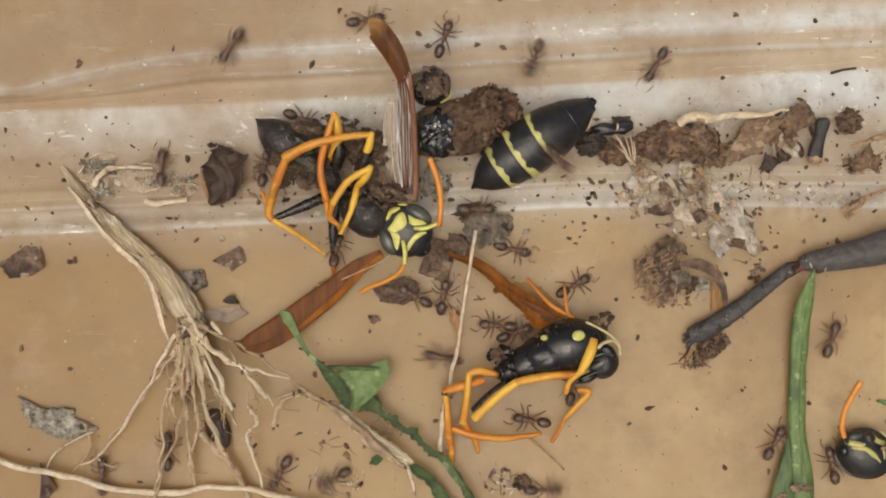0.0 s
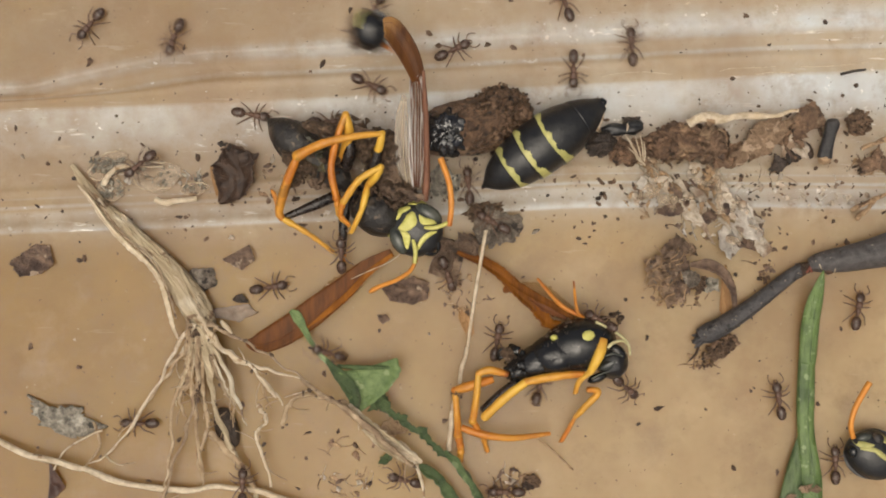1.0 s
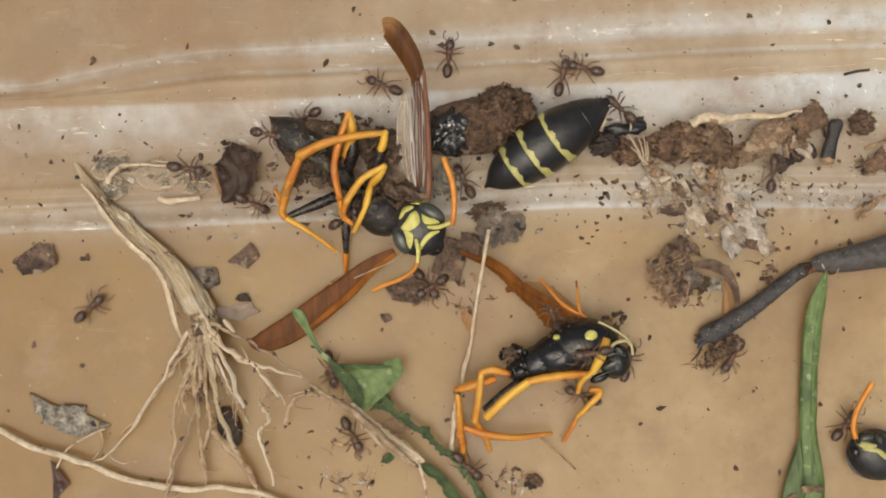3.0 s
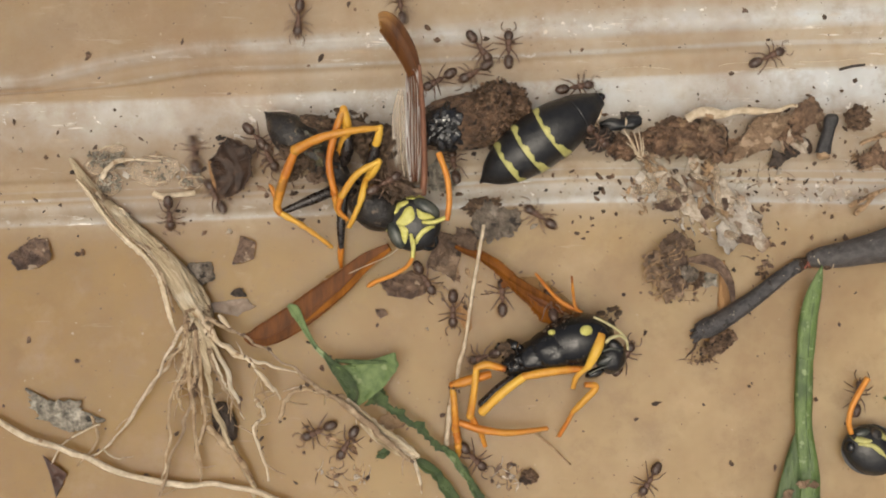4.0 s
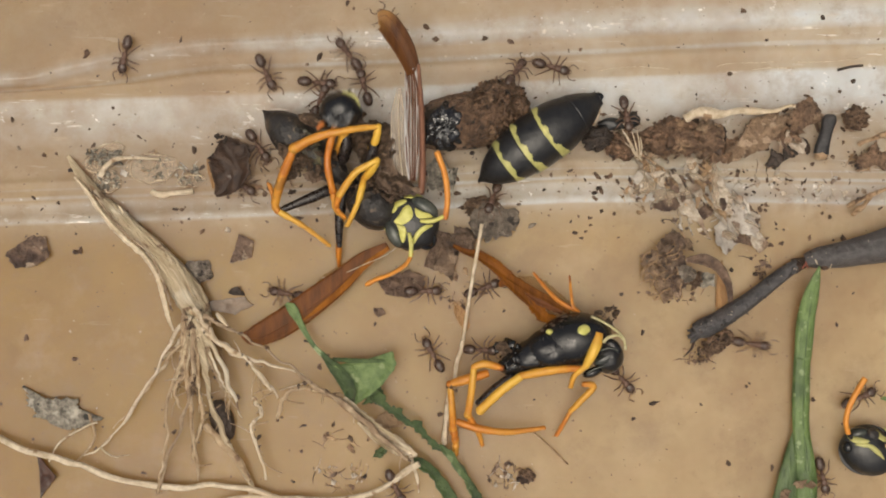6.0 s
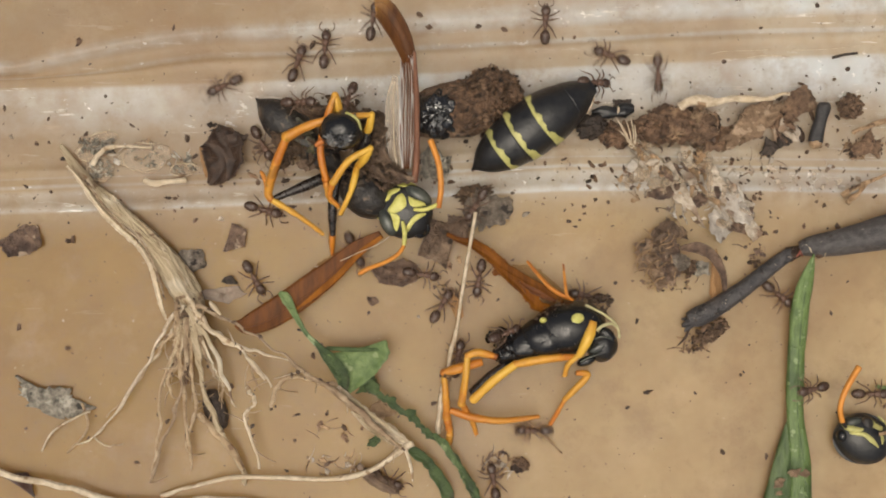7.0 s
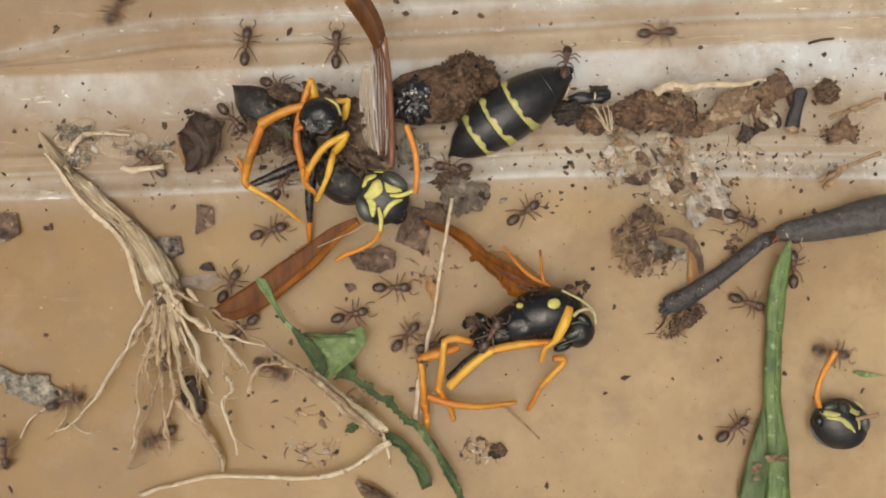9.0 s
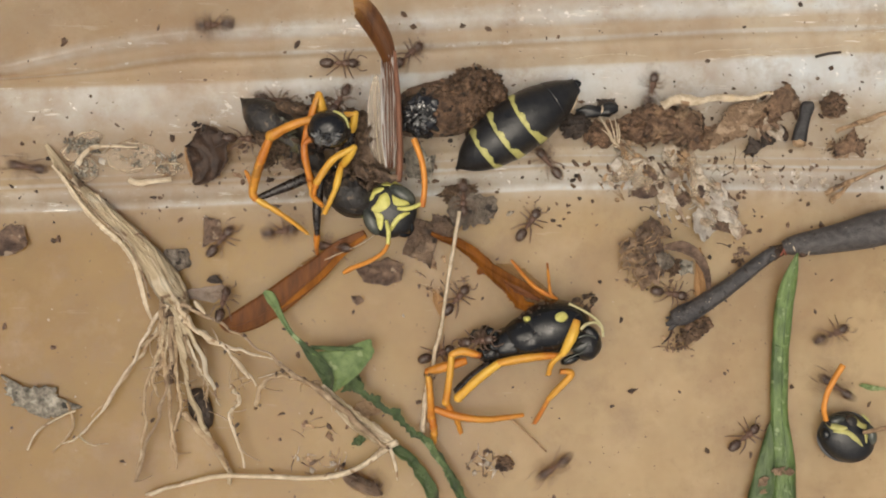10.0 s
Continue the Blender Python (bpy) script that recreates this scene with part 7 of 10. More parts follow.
def build_matted_clump():
    """A flat clump of dry brown skins folded over one another, with crumbs in the folds."""
    w = thing("matted_clump", on(12.00, -1.10), "flat matted clump of dry brown skins and soil", "clump")
    for k, (x, y, dz, rx, ry, turn, mat_) in enumerate(((11.85, -1.35, 0.0, 1.05, 1.35, 8, MATTED), (12.25, -0.05, 0.25, 0.85, 0.70, 20, BROWNSKIN), (12.45, -1.55, 0.25, 0.65, 0.95, 10, BRACT), (11.40, -1.55, 0.2, 0.55, 0.85, 5, HUSK), (12.80, 0.05, 0.1, 0.6, 0.4, -35, MATTED), (12.00, -0.75, 0.5, 0.6, 0.5, 60, BROWNSKIN), (12.20, -2.20, 0.15, 0.6, 0.35, 15, CLODRED))):
        part("skin", chip(on(x, y, dz), rx, ry, turn, 0.06, 0.35, 60 + 2 * k + k % 2, 8, 0.4, 14, 0.42, 0.12), mat_, w)
    part("pale_scale", chip(on(13.00, -1.60, 0.45), 0.46, 0.55, 20, 0.05, 0.6, 76, 8, 0.3, 10, 0.4, 0.1), HUSK, w, "greyish violet curled scale")
    part("stub", tube([(11.86, -2.55, 0.30, 0.12), (11.88, -2.95, 0.30, 0.11), (11.90, -3.25, 0.28, 0.07)], 8, 5, 0.2, 3), BRACT, w, "short brown stub")
    part("soil", joined(crumbs((11.95, -1.2, 0.45), (1.05, 1.45, 0.55), 0, 26, 0.10, 91, 0.0), crumbs((13.25, -2.0, 0.3), (0.5, 0.4, 0.35), 0, 30, 0.11, 92, 0.0)), SOIL, w, "crumbs in the folds")


build_matted_clump()
single("shell_strip", sheet([(12.92, -0.83, 1.20, 0.12), (13.80, -0.82, 1.52, 0.32), (14.60, -1.25, 1.52, 0.28), (15.19, -2.12, 1.20, 0.20), (15.51, -3.31, 0.60, 0.10)], 0.10, 5, 0.6, 0.1, 3, 6), BRACT, on(14.80, -1.83), "curved dark brown shell strip beside the soil clod", "shell")


def build_crumbs():
    """Loose grit and specks, thickest along the mouldings."""
    rng = random.Random(21)
    dark, pale = [], []
    for i in range(1300):
        if i % 9 < 5:
            x = rng.uniform(-28, 28)
            y = SLOPE * x + rng.choice((2.3, 3.6, 4.3, 5.0, 6.6)) + rng.gauss(0, 0.9)
        else:
            x, y = rng.uniform(-28, 28), rng.uniform(-17, 14)
        if x < -8 and rng.random() < 0.45:
            continue
        r = 0.024 + 0.10 * rng.random() ** 5
        at = on(x, y, r * 0.5)
        (pale if i % 29 == 0 else dark).append(ball(at, (r * rng.uniform(0.8, 2.4), r, r * 0.6), (0, 0, rng.uniform(0, 180)), 7, 5, 0.9, i, freq=2.0))
    for x, y in ((-19.80, 10.09), (-20.58, -0.71), (-20.59, -6.62), (10.76, -4.88), (-0.40, -9.51), (20.24, -8.52), (15.96, 12.75), (22.11, 9.04), (9.58, -2.77), (17.76, 0.03), (21.80, 0.40), (-1.36, 11.76), (-0.80, 11.10), (-7.06, -6.93), (-5.35, -10.85), (15.58, -12.09), (8.90, 3.76), (15.92, 4.07), (17.91, 4.69), (-22.36, 4.61), (-20.34, -0.64), (16.98, -1.59)):
        r = rng.uniform(0.09, 0.14)
        dark.append(ball(on(x, y, r * 0.5), (r * 1.4, r, r * 0.8), (0, 0, rng.uniform(0, 180)), 9, 6, 1.0, int(x * 7)))
    for i in range(60):
        x, y = (rng.uniform(7, 25.5), rng.uniform(0.0, 3.9)) if i % 3 else (rng.uniform(-20, 4), rng.uniform(0.4, 4.2))
        r = rng.uniform(0.035, 0.115)
        dark.append(ball(on(x, y, r * 0.4), (r * rng.uniform(0.9, 2.0), r, r * 0.6), (rng.uniform(-30, 30), rng.uniform(-30, 30), rng.uniform(0, 180)), 9, 6, 1.0, 400 + i, freq=1.6))
    tagged(single("grit", joined(*dark), GRIT, (0, 0, 0), "scattered black soil grit on the plastic", "grit", flat=True), kind="stuff")
    tagged(single("pale_grit", joined(*pale), PALEFLAKE, (0, 0, 0), "scattered pale crumbs on the plastic", "grit"), kind="stuff")


build_crumbs()
for pts_ in ([(8.13, 9.44, 0.62), (8.75, 9.60, 0.64), (9.57, 9.69, 0.66), (10.60, 9.72, 0.66), (12.04, 9.60, 0.66)], [(14.62, 9.78, 0.66), (15.34, 9.95, 0.66), (16.98, 10.00, 0.66), (17.81, 10.08, 0.66)], [(16.58, 9.61, 0.64), (17.61, 9.74, 0.64), (18.85, 9.68, 0.64)], [(19.04, 10.05, 0.68), (20.89, 10.10, 0.68), (22.95, 10.36, 0.68)]):
    single("scratch", tube(run([on(p[0], p[1], 0.008) for p in pts_], 0.02, 0.012), 6, 6, 0.5, 3, 0.4), STRAW, on(*pts_[1][:2]), "thin cream scratch raised in the plastic", "scratch")


# ---- ants ----
def build_ant():
    """One worker, head along +x, standing on z = 0."""
    a = thing("ant", (0, 0, 0), "small dark brown worker ant walking over the litter", "ant", "worker ants")
    head = part("head", ball((0.98, 0, 0.44), (0.36, 0.31, 0.21), (0, 12, 0), 20, 13), ANTDARK, a)
    part("thorax", joined(ball((0.52, 0, 0.48), (0.27, 0.22, 0.20), (0, 0, 0), 16, 10), ball((0.16, 0, 0.46), (0.31, 0.17, 0.18), (0, 8, 0), 16, 10)), ANTRED, a)
    part("waist", joined(ball((-0.18, 0, 0.42), (0.10, 0.10, 0.17), (0, 0, 0), 10, 7), tube([(0.0, 0, 0.42, 0.06), (-0.3, 0, 0.42, 0.06)], 6, 3)), ANTRED, a)
    rows = []
    for i in range(33):
        f = i / 32
        r = 0.35 * math.sqrt(max(0.0, 1 - (2 * f - 1) ** 2)) ** 0.92 * (1 - 0.10 * f)
        rows.append((-0.24 - 0.96 * f, 0, 0.44 + 0.04 * f, r * (1 - 0.06 * ((f * 4) % 1.0))))
    part("gaster", tube(rows, 20, 1, flat=0.86), [ANTDARK, ANTBAND], a, "shiny dark gaster", lambda c: 1 if ((-c[0] - 0.24) / 0.96 * 4) % 1.0 > 0.93 else 0)
    for s in (-1, 1):
        part("jaw", tube([(1.26, s * 0.12, 0.40, 0.05), (1.40, s * 0.10, 0.36, 0.04), (1.46, s * 0.02, 0.34, 0.015)], 6, 3), ANTRED, head)
        part("antenna", tube([(1.18, s * 0.12, 0.50, 0.032), (1.36, s * 0.44, 0.62, 0.034), (1.62, s * 0.48, 0.36, 0.032), (1.86, s * 0.38, 0.2, 0.042)], 6, 4), ANTLEG, head)
        for x, out, fwd in ((0.62, 0.84, 0.56), (0.36, 0.94, -0.05), (0.12, 0.98, -0.74)):
            ob = new("leg", mesh("leg", tube([(0, 0, 0, 0.05), (fwd * 0.35, s * out * 0.36, 0.20, 0.052), (fwd * 0.68, s * out * 0.62, -0.10, 0.036), (fwd * 0.98, s * out * 0.85, -0.35, 0.02)], 6, 4), ANTLEG))
            ob.location = (x * MM, s * 0.14 * MM, 0.37 * MM)
            ob.parent = a
    for o in a.children_recursive:
        o.data.transform(Matrix.Scale(0.84, 4))
        o.location *= 0.84
    return a


def build_ants(count):
    first = build_ant()
    made = [first]
    rng = random.Random(4)
    for i in range(1, count):
        made.append(copy_thing(first, pose(0, 0, 0)))
    return made


def support():
    """The surface that ants walk on: the ground and all that lies still on it."""
    from mathutils.bvhtree import BVHTree
    verts, faces = [], []
    bpy.context.view_layer.update()
    for ob in scene.objects:
        top = ob
        while top.parent:
            top = top.parent
        if ob.type != "MESH" or top.name.split(".")[0] in ("wasp_segment", "ant", "wasp_wing") or ob.name.split(".")[0] in ("leg", "shin", "foot", "antenna", "root_hairs", "grit", "pale_grit", "straw", "rootlet", "scape"):
            continue
        m, k = ob.matrix_world, len(verts)
        verts += [m @ v.co for v in ob.data.vertices]
        faces += [tuple(i + k for i in p.vertices) for p in ob.data.polygons]
    return BVHTree.FromPolygons(verts, faces)


tree = support()
ants = build_ants(32)


def height(x, y):
    hit = tree.ray_cast(Vector((x * MM, y * MM, 0.05)), Vector((0, 0, -1)))
    return hit[0].z / MM if hit[0] is not None else 0.0


def crawl(ant, rows):
    """Walks an ant along rows of seconds, x, y and heading, on whatever lies beneath it; its legs step in two tripods."""
    path, still = [], True
    for t, x, y, h in rows:
        c, s = math.cos(radians(h)), math.sin(radians(h))
        z0 = height(x, y)
        zf, zb = height(x + 0.7 * c, y + 0.7 * s), height(x - 0.7 * c, y - 0.7 * s)
        pitch = max(-28, min(28, math.degrees(math.atan2(zf - zb, 1.4))))
        z = max(z0, (zf + zb) / 2)
        path.append((t, pose(x * MM, y * MM, (z + 0.02) * MM, 0, -pitch, h)))
    walk(ant, path)
    legs = [o for o in ant.children if o.name.split(".")[0] == "leg"]
    for i, leg in enumerate(legs):
        x, y, z = leg.location
        steps, n = [], 41
        for j in range(n):
            t = 10.0 * j / (n - 1)
            a = 14 * (1 if (i + j) % 2 else -1)
            steps.append((t, pose(x, y, z, 0, 0, a)))
        walk(leg, steps)


def motions():
    # the loose segment is dragged off, then brought back onto the wasp
    walk(PIECE, [
        (0, pose(-0.81 * MM, 9.14 * MM, 3.0 * MM, 150, 0, 20)),
        (0.2, pose(-0.8 * MM, 9.0 * MM, 3.0 * MM, 120, 0, 20)),
        (0.3, pose(-0.78 * MM, 8.93 * MM, 3.0 * MM, 60, 0, 15)),
        (0.4, pose(-0.76 * MM, 8.34 * MM, 2.4 * MM, 5, 0, 0)),
        (0.5, pose(-0.93 * MM, 8.49 * MM, 2.2 * MM, 0, -8, 0)),
        (0.6, pose(-0.72 * MM, 8.97 * MM, 2.1 * MM, 0, 0, 10)),
        (0.7, pose(-0.55 * MM, 9.57 * MM, 1.8 * MM, 0, 0, 20)),
        (0.8, pose(-0.31 * MM, 11.04 * MM, 1.0 * MM, 0, 0, 40)),
        (0.9, pose(-1.57 * MM, 10.85 * MM, 0.9 * MM, 15, 0, 70)),
        (1.0, pose(-5.04 * MM, 11.57 * MM, 0.9 * MM, 35, 0, 110)),
        (1.1, pose(-6.92 * MM, 11.95 * MM, 0.9 * MM, 50, 0, 130)),
        (1.2, pose(-8.55 * MM, 13.0 * MM, 1.0 * MM, 30, 0, 150)),
        (1.3, pose(-9.21 * MM, 13.6 * MM, 1.1 * MM, 10, 0, 160)),
        (1.5, pose(-11.2 * MM, 16.4 * MM, 1.1 * MM, 0, 0, 160)),
        (1.8, pose(-12.3 * MM, 18.0 * MM, 1.1 * MM, 0, 0, 150)),
        (3.4, pose(-9.8 * MM, 18.0 * MM, 1.1 * MM, 0, 0, 80)),
        (5.1, pose(*[v * MM for v in (-7.29, 17.05, 1.3)], 0, 0, 30)),
        (5.8, pose(*[v * MM for v in (-5.95, 9.30, 2)], 0, 0, 10)),
        (6.3, pose(*[v * MM for v in (-5.54, 5.09, 3)], 0, 0, 0)),
        (8.0, pose(*[v * MM for v in (-5.14, 5.10, 3)], 0, 0, -4)),
        (10.0, pose(*[v * MM for v in (-5.06, 5.14, 3)], 0, 0, -3)),
    ])
    # the wing sways as ants tug at its tip
    x, y, z = UPRIGHT_WING.location
    walk(UPRIGHT_WING, [(t, pose(x, y, z, 0, 0, a)) for t, a in (
        (0, -0.2), (0.5, -0.2), (1, -1.2), (1.5, -0.5), (2, -0.1), (2.5, 0.3), (4, -0.3), (4.5, -0.5), (5, 0.0), (6.5, -1.2), (7, -1.8), (7.5, -0.1), (8, 0.0), (8.5, 0.1), (10, -0.5))])
    # roots and crumbs that the ants tug along
    def shift(ob, rows):
        p = ob.location.copy()
        walk(ob, [(t, pose(p.x + dx * MM, p.y + dy * MM, p.z, 0, 0, a)) for t, dx, dy, a in rows])
    shift(RUNNER, [(0, 0, 0, 0), (0.5, 0, 0, 0), (1.0, 0, 0.1, -3.3), (2.5, 0, 0.1, -5), (4.0, 0, 0.1, -7.4), (4.5, 0, 0, -8), (5.0, 0, 0, -9), (6.5, 0, -0.6, -1), (7.0, 0, -1.7, 0), (7.5, 0, -2.0, 0), (8.0, 0, -3.0, 0), (8.5, 0, -4.0, 0), (10.0, 0, -4.2, 0)])
    shift(THREAD, [(0, 0, -3.4, 0), (5.0, 0, -3.2, 0), (6.5, 0, 0, 0), (7.0, 0, -0.3, 0), (7.5, 0, -0.2, 0), (8.0, 0, -0.5, 0), (8.5, 0, -0.6, 0), (9.0, 0, -1.0, 0), (9.5, 0, -1.3, 0), (10.0, 0, -0.3, 0)])
    shift(MOVED["flat pointed dark brown seed beside the runner"], [(0, 0, 0, 0), (2.5, 0, 0, 0), (4.0, 0.2, 0.1, 20), (5.0, -0.1, 0.3, -10), (6.5, -0.5, -0.4, 30), (7.0, -1.1, -1.0, 60), (7.5, -1.9, -1.8, 80), (8.5, -3.0, -3.5, 90), (10.0, -3.4, -4.5, 90)])
    shift(MOVED["husk"], [(0, 0.5, -5.5, 0), (5.2, 0.5, -5.5, 0), (6.5, 0.16, -0.60, 0), (7, 0.08, -0.87, 0), (7.5, -0.09, -0.72, -4), (8, -0.16, -0.69, 0), (8.5, 0.21, -0.99, 4), (9, 1.18, -2.49, 0), (9.5, 0.33, -1.79, 8), (10, -0.02, -1.12, 5)])
    shift(MOVED["thin brown triangular bract on bare plastic"], [(0, 0, 0, 0), (2.5, 0, 0, 0), (4.0, 0.3, 0.05, 45), (8.0, 0.3, 0.05, 45), (8.6, -0.2, 0.4, 60), (10.0, -0.2, 0.4, 60)])
    crawl(ants[0], [(0, -11.41, 11.12, 235), (0.5, -13.23, 6.03, 270), (0.55, -13.11, 6.12, 308), (0.6, -12.99, 6.22, 345), (0.65, -12.87, 6.31, 382), (0.7, -12.74, 6.41, 420), (0.766, -12.55, 6.52, 390), (0.934, -11.34, 7.20, 390), (1, -11.15, 7.31, 350), (1.2, -11.32, 7.27, 360), (1.275, -11.25, 7.28, 400), (1.35, -11.18, 7.28, 440), (1.425, -11.11, 7.29, 480), (1.5, -11.04, 7.29, 520), (1.7, -11.34, 7.53, 540), (2, -11.47, 7.35, 530), (2.2, -12.75, 6.44, 485), (2.275, -12.97, 6.14, 524), (2.35, -13.20, 5.85, 563), (2.425, -13.43, 5.55, 602), (2.5, -13.65, 5.25, 640), (2.7, -11.60, 2.81, 650), (2.975, -11.35, 2.50, 689), (3.25, -11.10, 2.20, 728), (3.525, -10.85, 1.90, 766), (3.8, -10.60, 1.59, 805), (4, -14.11, 4.72, 815), (4.2, -15.02, 4.15, 845), (4.266, -14.98, 4.47, 803), (4.5, -14.70, 6.84, 815), (4.89, -16.58, 12.60, 828), (4.945, -16.71, 12.99, 774), (5, -16.84, 13.38, 720), (5.165, -16.90, 13.13, 668), (5.33, -16.96, 12.87, 616), (6.17, -17.76, 9.66, 616), (6.335, -17.82, 9.40, 686), (6.5, -17.88, 9.15, 756), (6.61, -17.15, 9.00, 708), (6.89, -12.54, 8.01, 708), (6.945, -12.17, 7.94, 637), (7, -11.81, 7.86, 565), (7.25, -11.32, 8.49, 506), (7.5, -10.82, 9.13, 446), (7.567, -10.95, 9.16, 502), (7.633, -11.09, 9.19, 559), (7.7, -11.22, 9.22, 616), (7.766, -11.59, 9.07, 562), (7.934, -13.97, 8.11, 562), (8, -14.34, 7.96, 591), (8.39, -18.61, 2.14, 594), (8.445, -18.90, 1.75, 537), (8.5, -19.19, 1.35, 481), (8.555, -18.92, 1.44, 430), (8.61, -18.65, 1.53, 378), (8.89, -15.22, 2.65, 378), (8.945, -14.95, 2.74, 439), (9, -14.68, 2.83, 500), (9.2, -16.67, 5.97, 475), (9.35, -16.03, 5.80, 535), (9.5, -15.39, 5.62, 595), (9.7, -17.17, 2.88, 590), (9.766, -17.73, 2.93, 535), (10, -21.87, 3.31, 530)])
    crawl(ants[1], [(0, -4.27, 12.41, 10), (0.39, -1.64, 12.36, -1), (0.5, -1.28, 12.35, 25), (0.7, -1.33, 12.03, 90), (0.775, -2.05, 12.29, 128), (0.85, -2.78, 12.56, 165), (0.925, -3.51, 12.82, 202), (1, -4.24, 13.09, 240), (1.167, -4.82, 13.17, 180), (1.333, -5.40, 13.24, 120), (1.5, -5.98, 13.32, 60), (1.566, -5.98, 13.76, 90), (1.8, -5.98, 17.00, 90), (2.767, -30.00, 20.00, 90), (3.733, -30.00, -20.00, 90), (4.7, -17.12, -17.00, 90), (4.934, -17.12, -13.61, 90), (5, -17.12, -13.15, 20), (5.033, -17.12, -13.38, -35), (5.066, -17.12, -13.61, -90), (5.3, -17.12, -17.00, -90), (6.25, -30.00, -20.00, -90), (6.725, -28.75, -3.80, -45), (7.2, -27.50, 12.39, 0), (7.434, -24.08, 12.39, 0), (7.467, -23.84, 12.39, 40), (7.5, -23.61, 12.39, 81), (7.555, -23.10, 12.29, 35), (7.61, -22.59, 12.19, -11), (7.89, -16.16, 10.92, -11), (8, -15.14, 10.72, 41), (8.071, -15.14, 11.47, 90), (8.324, -15.14, 17.00, 90), (8.783, -30.00, 20.00, 90), (9.241, -30.00, -20.00, 90), (9.7, -3.45, -17.00, 90), (9.934, -3.45, -14.18, 90), (9.967, -3.45, -13.99, 35), (10, -3.45, -13.80, -20)])
    crawl(ants[2], [(0, 0.04, 11.36, 70), (0.5, 0.41, 10.50, 20), (0.7, 1.60, 11.57, 70), (1, -0.08, 10.79, 25), (1.2, 0.09, 11.17, 40), (1.5, -0.64, 10.78, 40), (1.7, -1.30, 10.62, 50), (2, -0.70, 10.86, 50), (2.2, -1.09, 10.21, 90), (2.5, -0.90, 9.94, 85), (3.8, -0.06, 10.97, 85), (3.9, -0.33, 9.96, 148), (4, -0.59, 8.95, 210), (4.5, 0.35, 9.69, 240), (4.667, -0.29, 9.65, 180), (4.833, -0.93, 9.61, 120), (5, -1.57, 9.57, 60), (5.33, -1.83, 9.90, 128), (6.17, -3.50, 12.03, 128), (6.5, -3.76, 12.36, 81), (6.8, -3.59, 10.22, 85), (7, -3.86, 11.29, 80), (7.11, -3.17, 11.49, 16), (7.39, 1.22, 12.74, 16), (7.445, 1.56, 12.84, 58), (7.5, 1.91, 12.94, 101), (7.75, 1.68, 12.29, 36), (8, 1.46, 11.64, -29), (8.2, 4.69, 11.46, -74), (8.266, 4.93, 11.30, -34), (8.5, 6.67, 10.14, -14), (8.7, 10.81, 10.14, -5), (9, 12.78, 10.11, 5), (9.2, 15.65, 9.82, -0), (9.434, 16.99, 10.28, 19), (9.5, 17.17, 10.34, -10), (9.538, 17.17, 10.74, 40), (9.576, 17.17, 11.14, 90), (9.848, 17.17, 17.00, 90), (10, 17.17, 17.00, 90)])
    crawl(ants[3], [(0, 5.02, 10.49, 250), (0.066, 4.73, 10.47, 184), (0.234, 2.89, 10.33, 184), (0.3, 2.60, 10.31, 225), (0.367, 2.56, 10.86, 165), (0.433, 2.52, 11.40, 105), (0.5, 2.47, 11.95, 45), (1, -4.69, 8.99, -25), (1.2, -5.17, 9.14, -35), (1.3, -5.11, 9.18, 25), (1.4, -5.04, 9.22, 85), (1.5, -4.98, 9.25, 145), (1.7, -5.27, 9.09, 150), (2, -4.85, 8.75, 145), (2.2, -4.84, 8.35, 140), (2.5, -4.74, 8.44, 140), (4, 1.41, 9.42, 210), (4.5, 4.51, 8.79, 200), (4.6, 4.56, 10.32, 155), (4.7, 4.62, 11.86, 110), (4.85, 4.60, 10.89, 72), (5, 4.58, 9.92, 35), (5.33, 4.76, 9.84, -24), (6.5, 6.12, 9.22, -9), (6.61, 6.33, 9.08, -35), (6.89, 7.62, 8.16, -35), (7, 7.83, 8.02, -0), (7.2, 7.37, 8.14, 5), (7.5, 7.49, 8.39, 6), (7.7, 7.58, 8.46, 6), (8, 7.33, 8.41, 1), (8.2, 7.28, 8.69, 1), (8.5, 7.14, 8.52, 11), (8.7, 7.23, 8.66, 80), (9, 7.72, 8.02, 80), (9.2, 7.50, 8.23, 80), (9.5, 8.26, 8.42, 80), (9.7, 8.21, 8.34, 80), (9.733, 8.45, 8.30, 35), (9.766, 8.69, 8.26, -9), (9.934, 11.77, 7.78, -9), (9.967, 12.01, 7.74, 35), (10, 12.25, 7.70, 80)])
